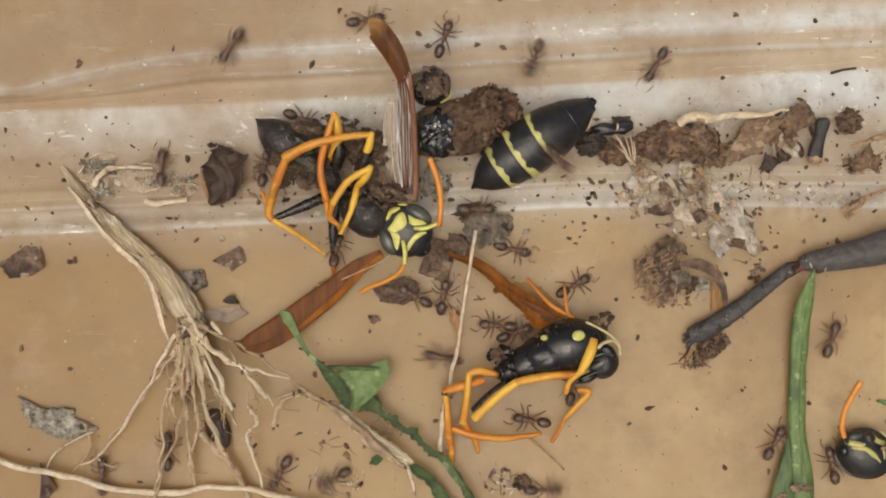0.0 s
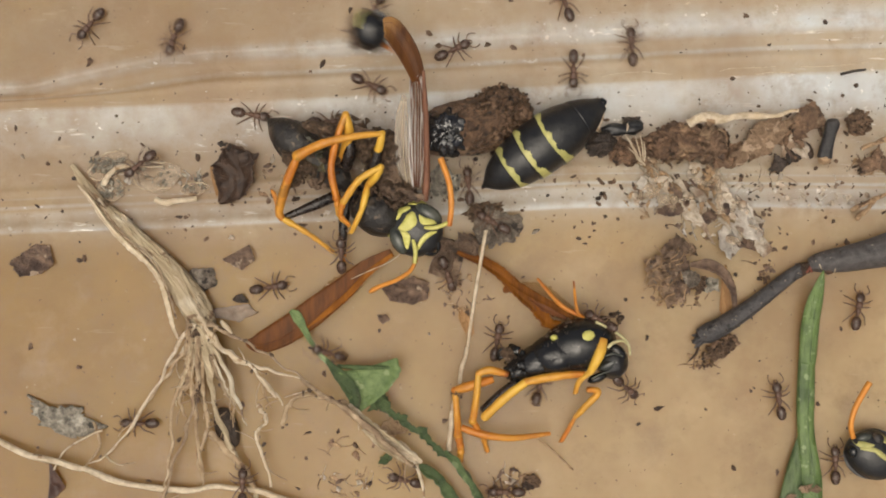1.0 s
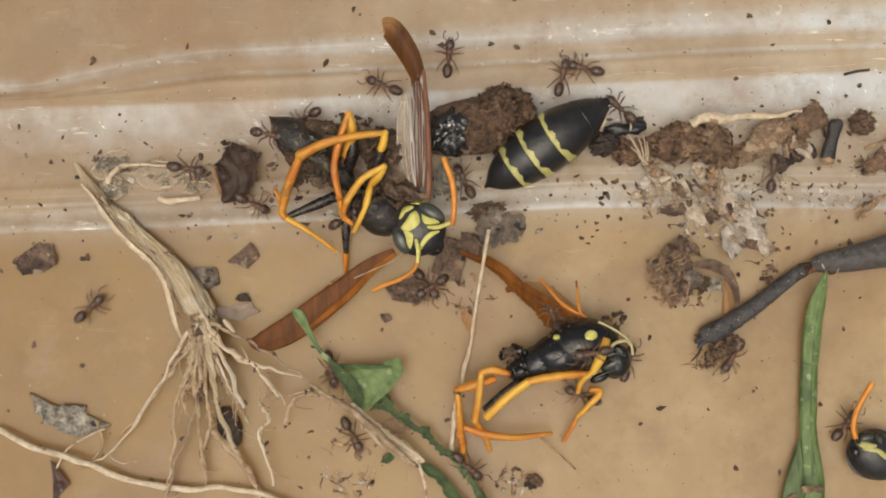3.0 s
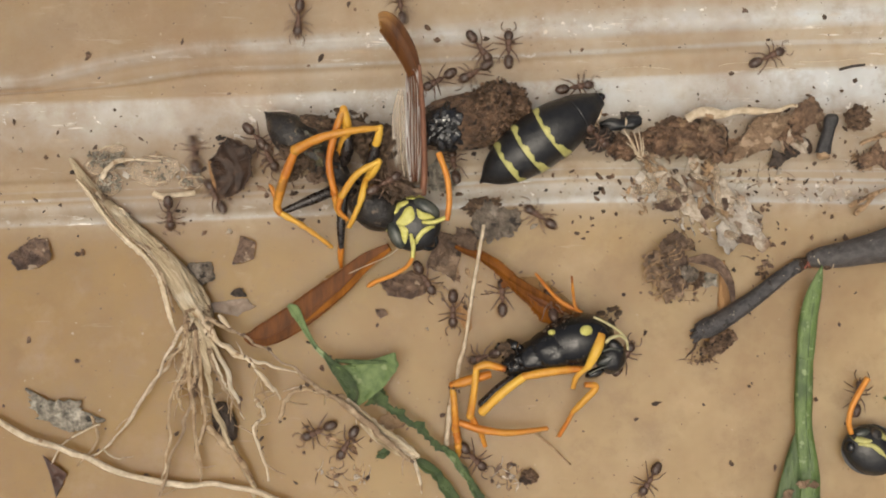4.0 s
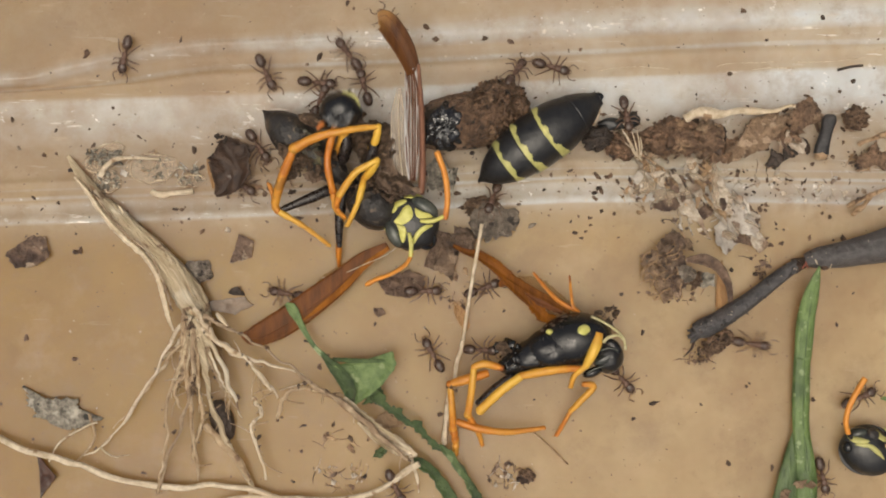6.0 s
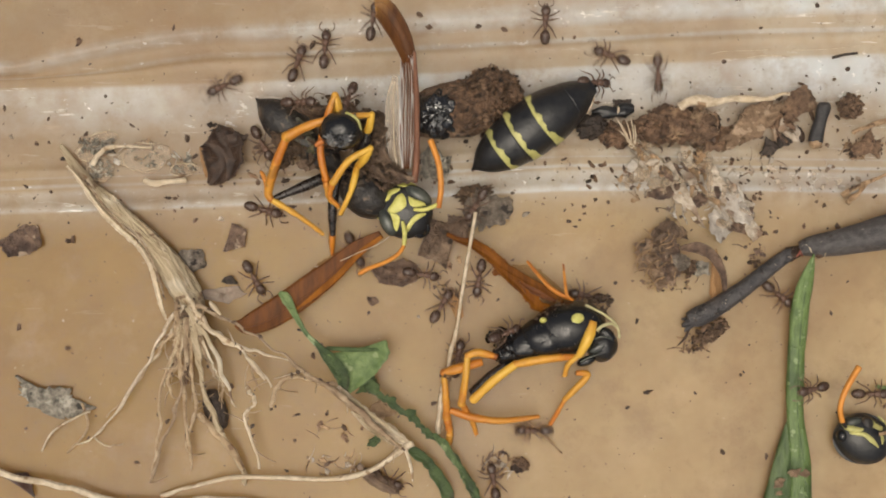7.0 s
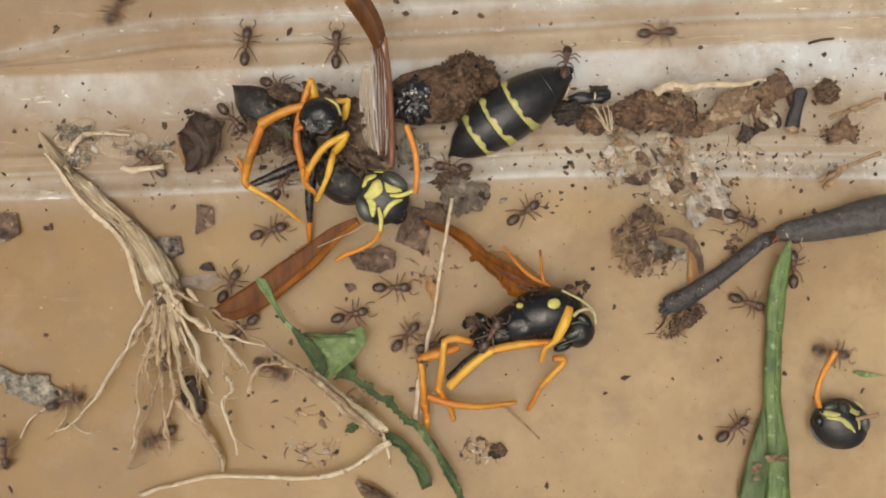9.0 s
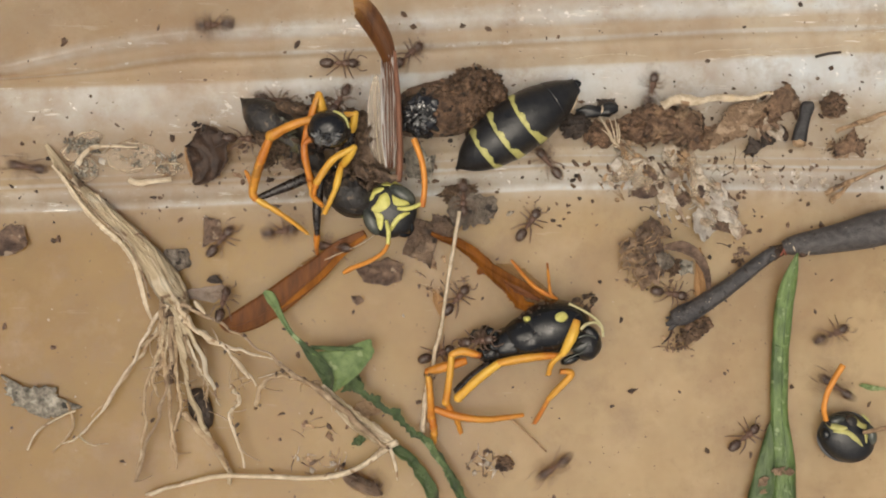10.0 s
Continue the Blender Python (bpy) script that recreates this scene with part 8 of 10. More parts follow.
    crawl(ants[4], [(0, 11.67, 10.12, 240), (0.234, 9.97, 8.71, 220), (0.3, 9.74, 8.52, 270), (0.4, 10.00, 7.51, 210), (0.5, 10.26, 6.49, 150), (0.89, 7.00, 9.48, 137), (0.945, 6.77, 9.69, 204), (1, 6.55, 9.89, 270), (1.055, 6.65, 9.89, 314), (1.11, 6.76, 9.88, 358), (1.5, 8.30, 9.82, 350), (1.6, 8.11, 9.65, 400), (1.7, 7.91, 9.47, 450), (2, 7.93, 9.03, 460), (2.2, 8.47, 8.86, 475), (2.5, 8.18, 11.23, 450), (2.55, 8.12, 10.84, 488), (2.6, 8.06, 10.45, 525), (2.65, 8.01, 10.05, 562), (2.7, 7.95, 9.66, 600), (2.843, 7.66, 9.71, 530), (3.35, 5.52, 10.09, 525), (3.857, 3.38, 10.46, 530), (3.929, 3.24, 10.48, 490), (4, 3.09, 10.51, 450), (4.25, 1.64, 11.79, 495), (4.5, 0.18, 13.07, 540), (4.55, 0.53, 12.70, 578), (4.6, 0.88, 12.33, 615), (4.65, 1.23, 11.96, 652), (4.7, 1.57, 11.59, 690), (4.766, 2.15, 11.68, 729), (5, 6.42, 12.33, 710), (5.033, 6.42, 12.61, 760), (5.066, 6.42, 12.89, 810), (5.3, 6.42, 17.00, 810), (6.25, -30.00, 20.00, 810), (6.725, -28.75, 12.54, 765), (7.2, -27.50, 5.08, 720), (7.434, -22.93, 5.08, 720), (7.5, -22.31, 5.08, 771), (7.7, -22.23, 5.47, 781), (8, -22.22, 5.43, 796), (8.2, -22.36, 5.52, 791), (8.275, -22.53, 5.23, 831), (8.35, -22.70, 4.95, 871), (8.425, -22.87, 4.67, 911), (8.5, -23.04, 4.38, 951), (9, -16.41, 11.41, 960), (9.2, -14.45, 8.08, 1010), (9.35, -14.83, 8.69, 1080), (9.5, -15.20, 9.31, 1150), (9.61, -14.75, 9.52, 1105), (9.89, -11.91, 10.86, 1105), (9.927, -11.76, 10.93, 1158), (9.963, -11.61, 11.00, 1212), (10, -11.46, 11.07, 1265)])
    crawl(ants[5], [(0, -15.41, 4.35, 90), (0.3, -14.42, 6.77, 90), (0.5, -15.91, 6.40, 130), (0.55, -16.37, 6.79, 168), (0.6, -16.82, 7.17, 205), (0.65, -17.27, 7.55, 242), (0.7, -17.73, 7.94, 280), (0.934, -17.08, 4.97, 282), (1, -16.99, 4.57, 220), (1.5, -10.26, 4.67, 240), (1.6, -10.33, 5.06, 175), (1.7, -10.41, 5.44, 110), (1.766, -10.14, 5.68, 42), (1.934, -8.45, 7.21, 42), (2, -8.18, 7.45, 70), (2.25, -7.69, 7.53, 108), (2.5, -7.20, 7.60, 145), (2.83, -7.62, 7.39, 207), (3.67, -10.31, 6.03, 207), (3.835, -10.52, 5.93, 261), (4, -10.73, 5.82, 315), (4.2, -10.38, 6.27, 290), (4.3, -10.44, 6.11, 230), (4.4, -10.49, 5.95, 170), (4.5, -10.54, 5.79, 110), (4.75, -10.51, 5.65, 45), (5, -10.47, 5.51, -20), (5.2, -10.48, 5.24, -40), (6.3, -10.57, 5.39, -55), (6.5, -10.47, 5.53, -44), (6.8, -10.21, 5.23, -20), (7, -9.95, 4.80, -60), (7.2, -10.54, 4.82, -20), (7.5, -10.78, 4.67, 1), (7.7, -10.11, 5.12, -9), (8, -10.32, 5.23, -34), (8.2, -10.49, 5.63, -39), (8.5, -10.33, 5.12, -39), (8.7, -10.45, 5.26, -45), (9, -10.39, 5.46, -45), (9.2, -10.38, 5.08, -45), (9.5, -10.47, 4.89, 0), (9.7, -11.12, 4.93, 0), (10, -10.35, 4.93, 0)])
    crawl(ants[6], [(0, -7.81, 7.18, -20), (0.3, -8.14, 7.51, -20), (0.5, -8.06, 7.26, -25), (0.7, -7.85, 7.59, -25), (1, -6.99, 6.92, 0), (1.5, -9.60, 10.28, -35), (1.89, -7.31, 7.24, -53), (2, -7.00, 6.83, -0), (2.167, -8.09, 6.31, -60), (2.333, -9.18, 5.79, -120), (2.5, -10.27, 5.27, -180), (2.567, -10.14, 5.54, -120), (2.634, -10.02, 5.82, -60), (2.7, -9.89, 6.09, -0), (3.8, -10.87, 5.56, -60), (4, -10.11, 4.90, -60), (4.25, -10.02, 4.65, -0), (4.5, -9.92, 4.41, 60), (4.89, -7.71, 6.75, 47), (5, -7.41, 7.07, 0), (5.2, -8.39, 7.13, 0), (5.75, -7.62, 7.44, 40), (6.3, -6.85, 7.76, 80), (6.5, -7.10, 7.10, 71), (6.555, -6.96, 6.61, -2), (6.61, -6.83, 6.13, -74), (7, -4.84, -0.99, -65), (7.2, -4.89, -1.69, -80), (7.5, -4.88, -0.50, -74), (7.75, -5.19, -0.53, -137), (8, -5.50, -0.57, -199), (8.25, -5.09, 3.76, -257), (8.5, -4.68, 8.09, -314), (9, -7.46, 1.79, -300), (9.39, -5.00, 8.21, -291), (9.5, -4.66, 9.08, -360), (9.7, -5.00, 9.03, -360), (10, -4.90, 9.06, -360)])
    crawl(ants[7], [(0, -9.81, 4.35, 80), (0.167, -9.76, 4.19, 23), (0.334, -9.71, 4.03, -33), (0.5, -9.66, 3.88, -90), (0.75, -9.93, 0.85, -40), (1, -10.19, -2.18, 10), (1.2, -9.16, -1.87, 30), (1.5, -9.22, -1.79, 30), (1.7, -9.67, -2.44, 20), (1.934, -4.87, 0.16, 28), (2, -4.21, 0.52, 100), (2.25, -3.22, -0.31, 170), (2.5, -2.22, -1.15, 240), (2.786, -1.94, -1.49, 309), (3.514, -0.17, -3.65, 309), (3.8, 0.11, -3.99, 270), (4, 0.15, -3.51, 270), (4.25, -0.01, -4.91, 213), (4.5, -0.17, -6.31, 155), (4.7, -1.71, -5.72, 130), (5, -3.95, -3.69, 130), (5.33, -4.70, -3.56, 170), (6.17, -9.49, -2.76, 170), (6.335, -9.86, -2.69, 236), (6.5, -10.24, -2.63, 301), (6.8, -10.38, -2.27, 300), (7, -10.36, -2.57, 300), (7.2, -10.47, -2.67, 310), (7.5, -10.09, -2.70, 291), (7.7, -10.27, -2.61, 301), (8, -10.09, -2.76, 281), (8.2, -10.51, -2.56, 291), (8.5, -9.96, -3.32, 291), (8.6, -10.06, -3.31, 345), (8.7, -10.16, -3.30, 400), (9, -10.50, -3.91, 420), (9.2, -11.03, -4.14, 430), (9.5, -10.57, -3.41, 420), (9.7, -11.07, -3.27, 430), (10, -11.06, -4.31, 440)])
    crawl(ants[8], [(0, 5.88, 4.90, -40), (0.234, 12.01, 1.53, -29), (0.3, 12.85, 1.07, -100), (0.367, 12.76, 2.21, -155), (0.433, 12.67, 3.35, -210), (0.5, 12.57, 4.49, -265), (1, 9.72, 10.98, -265), (1.2, 8.87, 11.32, -200), (1.35, 9.62, 10.65, -260), (1.5, 10.36, 9.98, -320), (1.6, 10.82, 9.50, -390), (1.7, 11.27, 9.02, -460), (1.766, 11.04, 8.76, -492), (1.934, 9.55, 7.13, -492), (2, 9.32, 6.87, -530), (2.5, 9.59, 7.08, -580), (3.514, 8.51, 8.08, -583), (3.8, 8.36, 8.22, -550), (3.85, 8.16, 7.65, -512), (3.9, 7.97, 7.07, -475), (3.95, 7.78, 6.50, -438), (4, 7.58, 5.92, -400), (4.5, 8.22, 5.74, -400), (4.555, 8.06, 5.55, -445), (4.61, 7.90, 5.36, -490), (4.89, 5.87, 2.97, -490), (4.945, 5.71, 2.78, -420), (5, 5.55, 2.59, -350), (6.5, -4.11, -0.72, -299), (6.555, -3.87, -0.93, -350), (6.61, -3.62, -1.14, -401), (6.89, -0.55, -3.76, -401), (6.945, -0.30, -3.97, -350), (7, -0.06, -4.18, -300), (7.067, -0.14, -4.81, -360), (7.133, -0.21, -5.45, -420), (7.2, -0.29, -6.08, -480), (7.3, -0.32, -6.10, -426), (7.4, -0.34, -6.12, -373), (7.5, -0.37, -6.14, -319), (8, -0.38, -6.05, -319), (8.2, -0.83, -6.06, -334), (8.5, -1.02, -6.01, -349), (8.7, -0.83, -4.96, -365), (8.733, -0.83, -5.06, -407), (8.766, -0.83, -5.16, -449), (8.934, -0.80, -6.43, -449), (8.967, -0.80, -6.53, -379), (9, -0.80, -6.63, -310), (9.11, -0.27, -6.56, -353), (9.39, 3.07, -6.15, -353), (9.5, 3.60, -6.08, -300), (9.7, 3.51, -6.43, -320), (10, 2.80, -5.91, -350)])
    crawl(ants[9], [(0, -5.81, -0.27, 80), (0.25, -5.86, -0.35, 10), (0.5, -5.91, -0.43, -60), (0.625, -5.94, -0.41, -22), (0.75, -5.97, -0.38, 15), (0.875, -6.00, -0.35, 52), (1, -6.04, -0.32, 90), (1.5, -5.93, 0.22, 90), (2, -6.53, 0.83, 90), (2.5, -6.70, 1.13, 80), (2.83, -6.33, 1.37, 33), (4, -3.64, 3.09, 30), (4.5, -3.30, 2.60, 30), (4.61, -2.68, 1.98, -45), (4.89, 1.27, -1.95, -45), (4.945, 1.58, -2.26, 18), (5, 1.89, -2.57, 80), (5.75, 1.82, -2.54, 41), (6.5, 1.76, -2.52, 1), (6.8, 0.67, -2.74, 60), (6.867, 1.14, -2.65, 7), (6.934, 1.61, -2.56, -46), (7, 2.08, -2.47, -100), (7.2, -1.68, -6.33, -105), (7.266, -1.54, -6.68, -68), (7.434, -0.63, -8.87, -68), (7.5, -0.49, -9.22, -109), (7.75, -0.50, -9.36, -52), (8, -0.50, -9.50, 6), (8.5, -0.53, -9.49, 61), (8.7, 3.25, -6.56, 20), (9, 3.81, -6.30, 60), (9.055, 4.13, -6.47, 16), (9.11, 4.45, -6.64, -28), (9.39, 8.53, -8.78, -28), (9.5, 9.17, -9.12, 35), (9.6, 10.32, -8.87, -30), (9.7, 11.47, -8.62, -95), (9.766, 10.95, -9.14, -135), (10, 7.16, -12.96, -145)])
    crawl(ants[10], [(0, -1.50, -2.58, 150), (0.167, -1.53, -2.53, 90), (0.334, -1.56, -2.48, 30), (0.5, -1.60, -2.44, -30), (0.555, -1.91, -2.64, -89), (0.61, -2.22, -2.83, -148), (0.89, -6.17, -5.31, -148), (1, -6.79, -5.70, -200), (1.067, -7.12, -5.63, -260), (1.133, -7.44, -5.57, -320), (1.2, -7.77, -5.50, -380), (1.35, -7.38, -5.18, -320), (1.5, -6.99, -4.86, -260), (1.7, -6.96, -4.41, -270), (2, -6.66, -4.87, -260), (2.2, -6.88, -5.49, -260), (2.3, -7.01, -5.28, -320), (2.4, -7.15, -5.08, -380), (2.5, -7.28, -4.87, -440), (3.67, -5.77, -10.20, -434), (4, -5.56, -10.93, -480), (4.05, -5.92, -11.36, -441), (4.1, -6.29, -11.79, -402), (4.15, -6.65, -12.21, -364), (4.2, -7.02, -12.64, -325), (4.434, -0.57, -10.32, -340), (4.5, 0.31, -10.00, -270), (5, 0.39, -8.28, -270), (5.286, 0.24, -8.01, -240), (6.014, -0.75, -6.27, -240), (6.3, -0.90, -6.00, -300), (6.4, -0.32, -7.04, -374), (6.45, -0.02, -7.55, -412), (6.5, 0.27, -8.07, -449), (6.667, 0.48, -7.75, -393), (6.833, 0.68, -7.42, -336), (7, 0.89, -7.09, -280), (7.5, 0.57, -7.98, -279), (7.7, -1.16, -4.39, -239), (7.85, -3.46, -4.94, -197), (8, -5.76, -5.49, -154), (8.067, -5.68, -5.38, -94), (8.133, -5.59, -5.28, -34), (8.2, -5.50, -5.17, 26), (8.5, -5.03, -5.43, 41), (9, -3.89, -5.41, 15), (9.2, -2.63, -4.93, 45), (9.35, 0.48, -4.35, 0), (9.5, 3.58, -3.77, -45), (9.75, 2.57, -3.84, 2), (10, 1.56, -3.92, 50)])
    crawl(ants[11], [(0, 0.04, -2.58, 80), (0.5, -0.21, -2.59, 80), (0.625, -0.24, -2.25, 42), (0.75, -0.28, -1.91, 5), (0.875, -0.31, -1.56, -32), (1, -0.34, -1.22, -70), (1.5, 0.24, -2.53, -95), (1.667, 0.35, -2.94, -150), (1.833, 0.46, -3.36, -205), (2, 0.57, -3.78, -260), (2.11, 0.38, -3.56, -230), (2.5, -0.99, -1.91, -210), (2.825, -1.18, -2.02, -170), (3.15, -1.36, -2.14, -130), (3.475, -1.55, -2.25, -90), (3.8, -1.74, -2.36, -50), (4, -1.46, -1.83, -60), (4.2, -0.92, -1.90, -60), (4.35, -1.02, -2.03, 10), (4.5, -1.12, -2.16, 80), (5, -1.34, -2.13, 90), (5.2, -2.02, -2.91, 100), (5.75, -1.71, -2.70, 40), (6.3, -1.40, -2.50, -20), (6.5, -1.63, -2.24, 11), (7, -1.30, -2.34, -10), (7.2, -1.16, -2.36, -10), (7.5, -1.48, -2.16, -9), (7.75, -1.10, -1.95, -54), (8, -0.72, -1.75, -99), (8.39, -3.15, -6.19, -119), (8.445, -3.31, -6.50, -49), (8.5, -3.48, -6.80, 21), (8.7, -3.62, -4.98, 10), (8.934, -1.83, -3.99, 29), (9, -1.59, -3.86, 0), (9.11, -1.43, -3.69, 48), (9.39, -0.43, -2.58, 48), (9.5, -0.27, -2.41, 80), (9.555, -0.54, -2.32, 121), (9.61, -0.81, -2.24, 162), (10, -4.77, -0.97, 175)])
    crawl(ants[12], [(0, 7.11, -2.06, 30), (0.3, 7.03, -2.71, 80), (0.367, 7.08, -2.77, 133), (0.433, 7.13, -2.84, 187), (0.5, 7.18, -2.90, 240), (0.75, 7.66, -3.43, 195), (1, 8.13, -3.96, 150), (1.5, 8.25, -3.73, 160), (1.75, 6.69, -5.75, 215), (2, 5.14, -7.77, 270), (2.167, 7.29, -6.77, 210), (2.333, 9.44, -5.77, 150), (2.5, 11.59, -4.77, 90), (2.571, 11.29, -4.82, 139), (2.643, 10.99, -4.86, 189), (3.007, 7.23, -5.45, 189), (3.15, 6.63, -5.54, 143), (3.293, 6.03, -5.63, 189), (3.8, 1.67, -6.32, 195), (3.9, 2.26, -4.68, 143), (4, 2.86, -3.03, 90), (4.067, 2.94, -3.65, 147), (4.133, 3.02, -4.27, 204), (4.2, 3.09, -4.89, 260), (4.35, 3.39, -7.20, 333), (4.5, 3.69, -9.52, 405), (4.541, 3.69, -9.97, 338), (4.582, 3.69, -10.42, 270), (4.874, 3.69, -17.00, 270), (5.649, 4.61, -17.00, 210), (6.425, 5.53, -17.00, 150), (7.2, 6.45, -17.00, 90), (7.5, 6.45, -11.31, 86), (7.7, 8.64, -10.03, 41), (7.934, 12.08, -7.78, 33), (8, 12.55, -7.47, -24), (8.2, 13.53, -9.67, -49), (8.5, 13.65, -10.35, -54), (8.7, 13.18, -9.99, -40), (8.733, 13.47, -9.66, 4), (8.766, 13.75, -9.33, 49), (8.934, 17.39, -5.19, 49), (9, 17.96, -4.53, -20), (9.2, 16.60, -5.51, 0), (9.35, 16.57, -5.28, 65), (9.5, 16.53, -5.06, 130), (10, 22.69, -8.55, 145)])
    crawl(ants[13], [(0, 3.11, -4.21, 175), (0.3, 3.31, -4.10, 175), (0.5, 3.18, -4.04, 175), (0.6, 3.09, -4.66, 118), (0.7, 3.01, -5.27, 60), (1, 2.44, -5.21, 80), (1.11, 2.68, -5.16, 11), (1.39, 4.17, -4.87, 11), (1.445, 4.29, -4.84, 51), (1.5, 4.41, -4.82, 90), (2, 5.34, -4.07, 100), (2.5, 5.34, -4.03, 110), (4, 5.48, -3.48, 100), (4.5, 5.66, -3.81, 100), (4.667, 5.58, -3.75, 40), (4.833, 5.51, -3.69, -20), (5, 5.44, -3.63, -80), (5.33, 7.16, -3.90, -9), (6.17, 18.08, -5.63, -9), (6.335, 18.94, -5.76, -79), (6.5, 19.80, -5.90, -149), (6.555, 19.71, -5.74, -195), (6.61, 19.63, -5.58, -242), (6.89, 18.55, -3.59, -242), (6.927, 18.49, -3.48, -294), (6.963, 18.44, -3.38, -347), (7, 18.38, -3.27, -400), (7.106, 19.47, -3.27, -360), (7.482, 27.50, -3.27, -360), (7.841, 30.00, -20.00, -360), (8.021, 6.69, -18.50, -315), (8.2, -16.63, -17.00, -270), (8.434, -16.63, -13.81, -270), (8.5, -16.63, -13.37, -319), (8.7, -14.06, -11.82, -320), (8.8, -14.09, -11.91, -263), (8.9, -14.13, -12.00, -206), (9, -14.16, -12.09, -150), (9.066, -14.16, -12.68, -90), (9.3, -14.16, -17.00, -90), (10, -14.16, -17.00, -90)])
    crawl(ants[14], [(0, 0.04, -5.97, 170), (0.3, -4.05, -5.26, 175), (0.367, -4.11, -5.50, 117), (0.433, -4.16, -5.74, 58), (0.5, -4.21, -5.98, 0), (0.555, -4.11, -6.38, -38), (0.61, -4.02, -6.78, -76), (0.89, -2.80, -11.81, -76), (0.945, -2.71, -12.21, -138), (1, -2.61, -12.61, -200), (1.2, -6.58, -10.85, -195), (1.3, -6.19, -11.47, -250), (1.4, -5.81, -12.09, -305), (1.5, -5.42, -12.71, -360), (1.75, -5.34, -11.95, -287), (2, -5.26, -11.18, -215), (2.2, -6.15, -11.09, -160), (2.35, -6.40, -10.21, -102), (2.5, -6.64, -9.34, -45), (2.7, -5.37, -10.06, -20), (3.067, -5.78, -10.22, -73), (3.433, -6.18, -10.38, -126), (3.8, -6.59, -10.55, -180), (4, -7.11, -10.32, -155), (4.1, -7.53, -9.98, -227), (4.2, -7.96, -9.63, -300), (4.266, -7.97, -9.24, -269), (4.5, -8.02, -6.35, -290), (4.567, -8.16, -6.31, -345), (4.633, -8.30, -6.26, -400), (4.7, -8.45, -6.22, -455), (4.85, -6.63, -9.50, -392), (5, -4.82, -12.77, -330), (5.033, -4.82, -13.02, -390), (5.066, -4.82, -13.28, -450), (5.3, -4.82, -17.00, -450), (6.051, 1.95, -17.00, -510), (6.803, 8.71, -17.00, -570), (7.554, 15.48, -17.00, -630), (7.902, 15.48, -9.40, -630), (8, 15.48, -8.36, -694), (8.2, 17.70, -6.73, -669), (8.35, 17.70, -3.21, -612), (8.5, 17.70, 0.31, -554), (8.567, 17.53, 0.44, -495), (8.633, 17.36, 0.56, -435), (8.7, 17.19, 0.68, -375), (9, 17.46, 0.09, -380), (9.067, 17.55, 0.02, -440), (9.133, 17.64, -0.04, -500), (9.2, 17.73, -0.10, -560), (9.35, 14.94, 1.02, -520), (9.5, 12.16, 2.14, -480), (9.7, 8.58, 1.90, -540), (9.766, 8.36, 2.11, -584), (10, 6.74, 3.66, -590)])
    crawl(ants[15], [(0, 4.96, -9.44, 170), (0.3, 4.94, -9.24, 150), (0.5, 4.87, -8.75, 120), (0.555, 4.76, -9.03, 184), (0.61, 4.66, -9.30, 249), (0.89, 3.29, -12.82, 249), (1, 3.08, -13.37, 180), (1.5, 2.58, -12.53, 180), (1.55, 2.35, -12.41, 218), (1.6, 2.12, -12.30, 255), (1.65, 1.89, -12.19, 292), (1.7, 1.66, -12.08, 330), (2, 1.51, -12.39, 330), (2.5, 0.45, -11.91, 320), (4, 1.21, -11.66, 315), (4.167, 1.12, -11.52, 257), (4.333, 1.02, -11.37, 199), (4.5, 0.93, -11.22, 140), (4.61, 0.54, -11.40, 205), (5, -2.35, -12.76, 200), (5.75, -2.71, -13.12, 265), (6.5, -3.07, -13.49, 331), (7, -3.06, -13.58, 330), (7.5, -3.37, -13.40, 341), (7.667, -3.12, -13.31, 287), (7.833, -2.87, -13.23, 234), (8, -2.62, -13.14, 181), (8.11, -3.01, -12.87, 146), (8.39, -5.51, -11.16, 146), (8.5, -5.90, -10.89, 186), (8.61, -6.18, -10.58, 132), (8.89, -7.92, -8.63, 132), (8.927, -8.02, -8.53, 79), (8.963, -8.11, -8.42, 26), (9, -8.20, -8.32, -27), (9.099, -8.20, -9.36, -90), (9.449, -8.20, -17.00, -90), (10, -8.20, -17.00, -90)])
    crawl(ants[16], [(0, 21.35, -5.05, 70), (0.3, 21.72, -3.18, 95), (0.5, 21.81, -3.98, 105), (0.7, 21.92, -3.16, 100), (1, 22.30, -3.45, 80), (1.2, 22.29, -3.51, 75), (1.5, 21.80, -2.92, 110), (1.7, 20.76, -2.69, 120), (2, 21.04, -2.95, 110), (2.2, 20.51, -3.29, 110), (2.5, 18.40, 0.04, 100), (2.7, 17.07, 2.72, 130), (2.821, 17.13, 3.18, 82), (3.25, 17.60, 6.56, 83), (3.679, 18.07, 9.93, 82), (3.8, 18.13, 10.39, 35), (4, 17.09, 10.18, 25), (4.1, 17.16, 10.04, -47), (4.2, 17.22, 9.89, -120), (4.3, 17.39, 9.34, -176), (4.4, 17.57, 8.80, -233), (4.5, 17.74, 8.25, -290), (4.978, 17.74, 17.00, -270), (10, 17.74, 17.00, -270)])
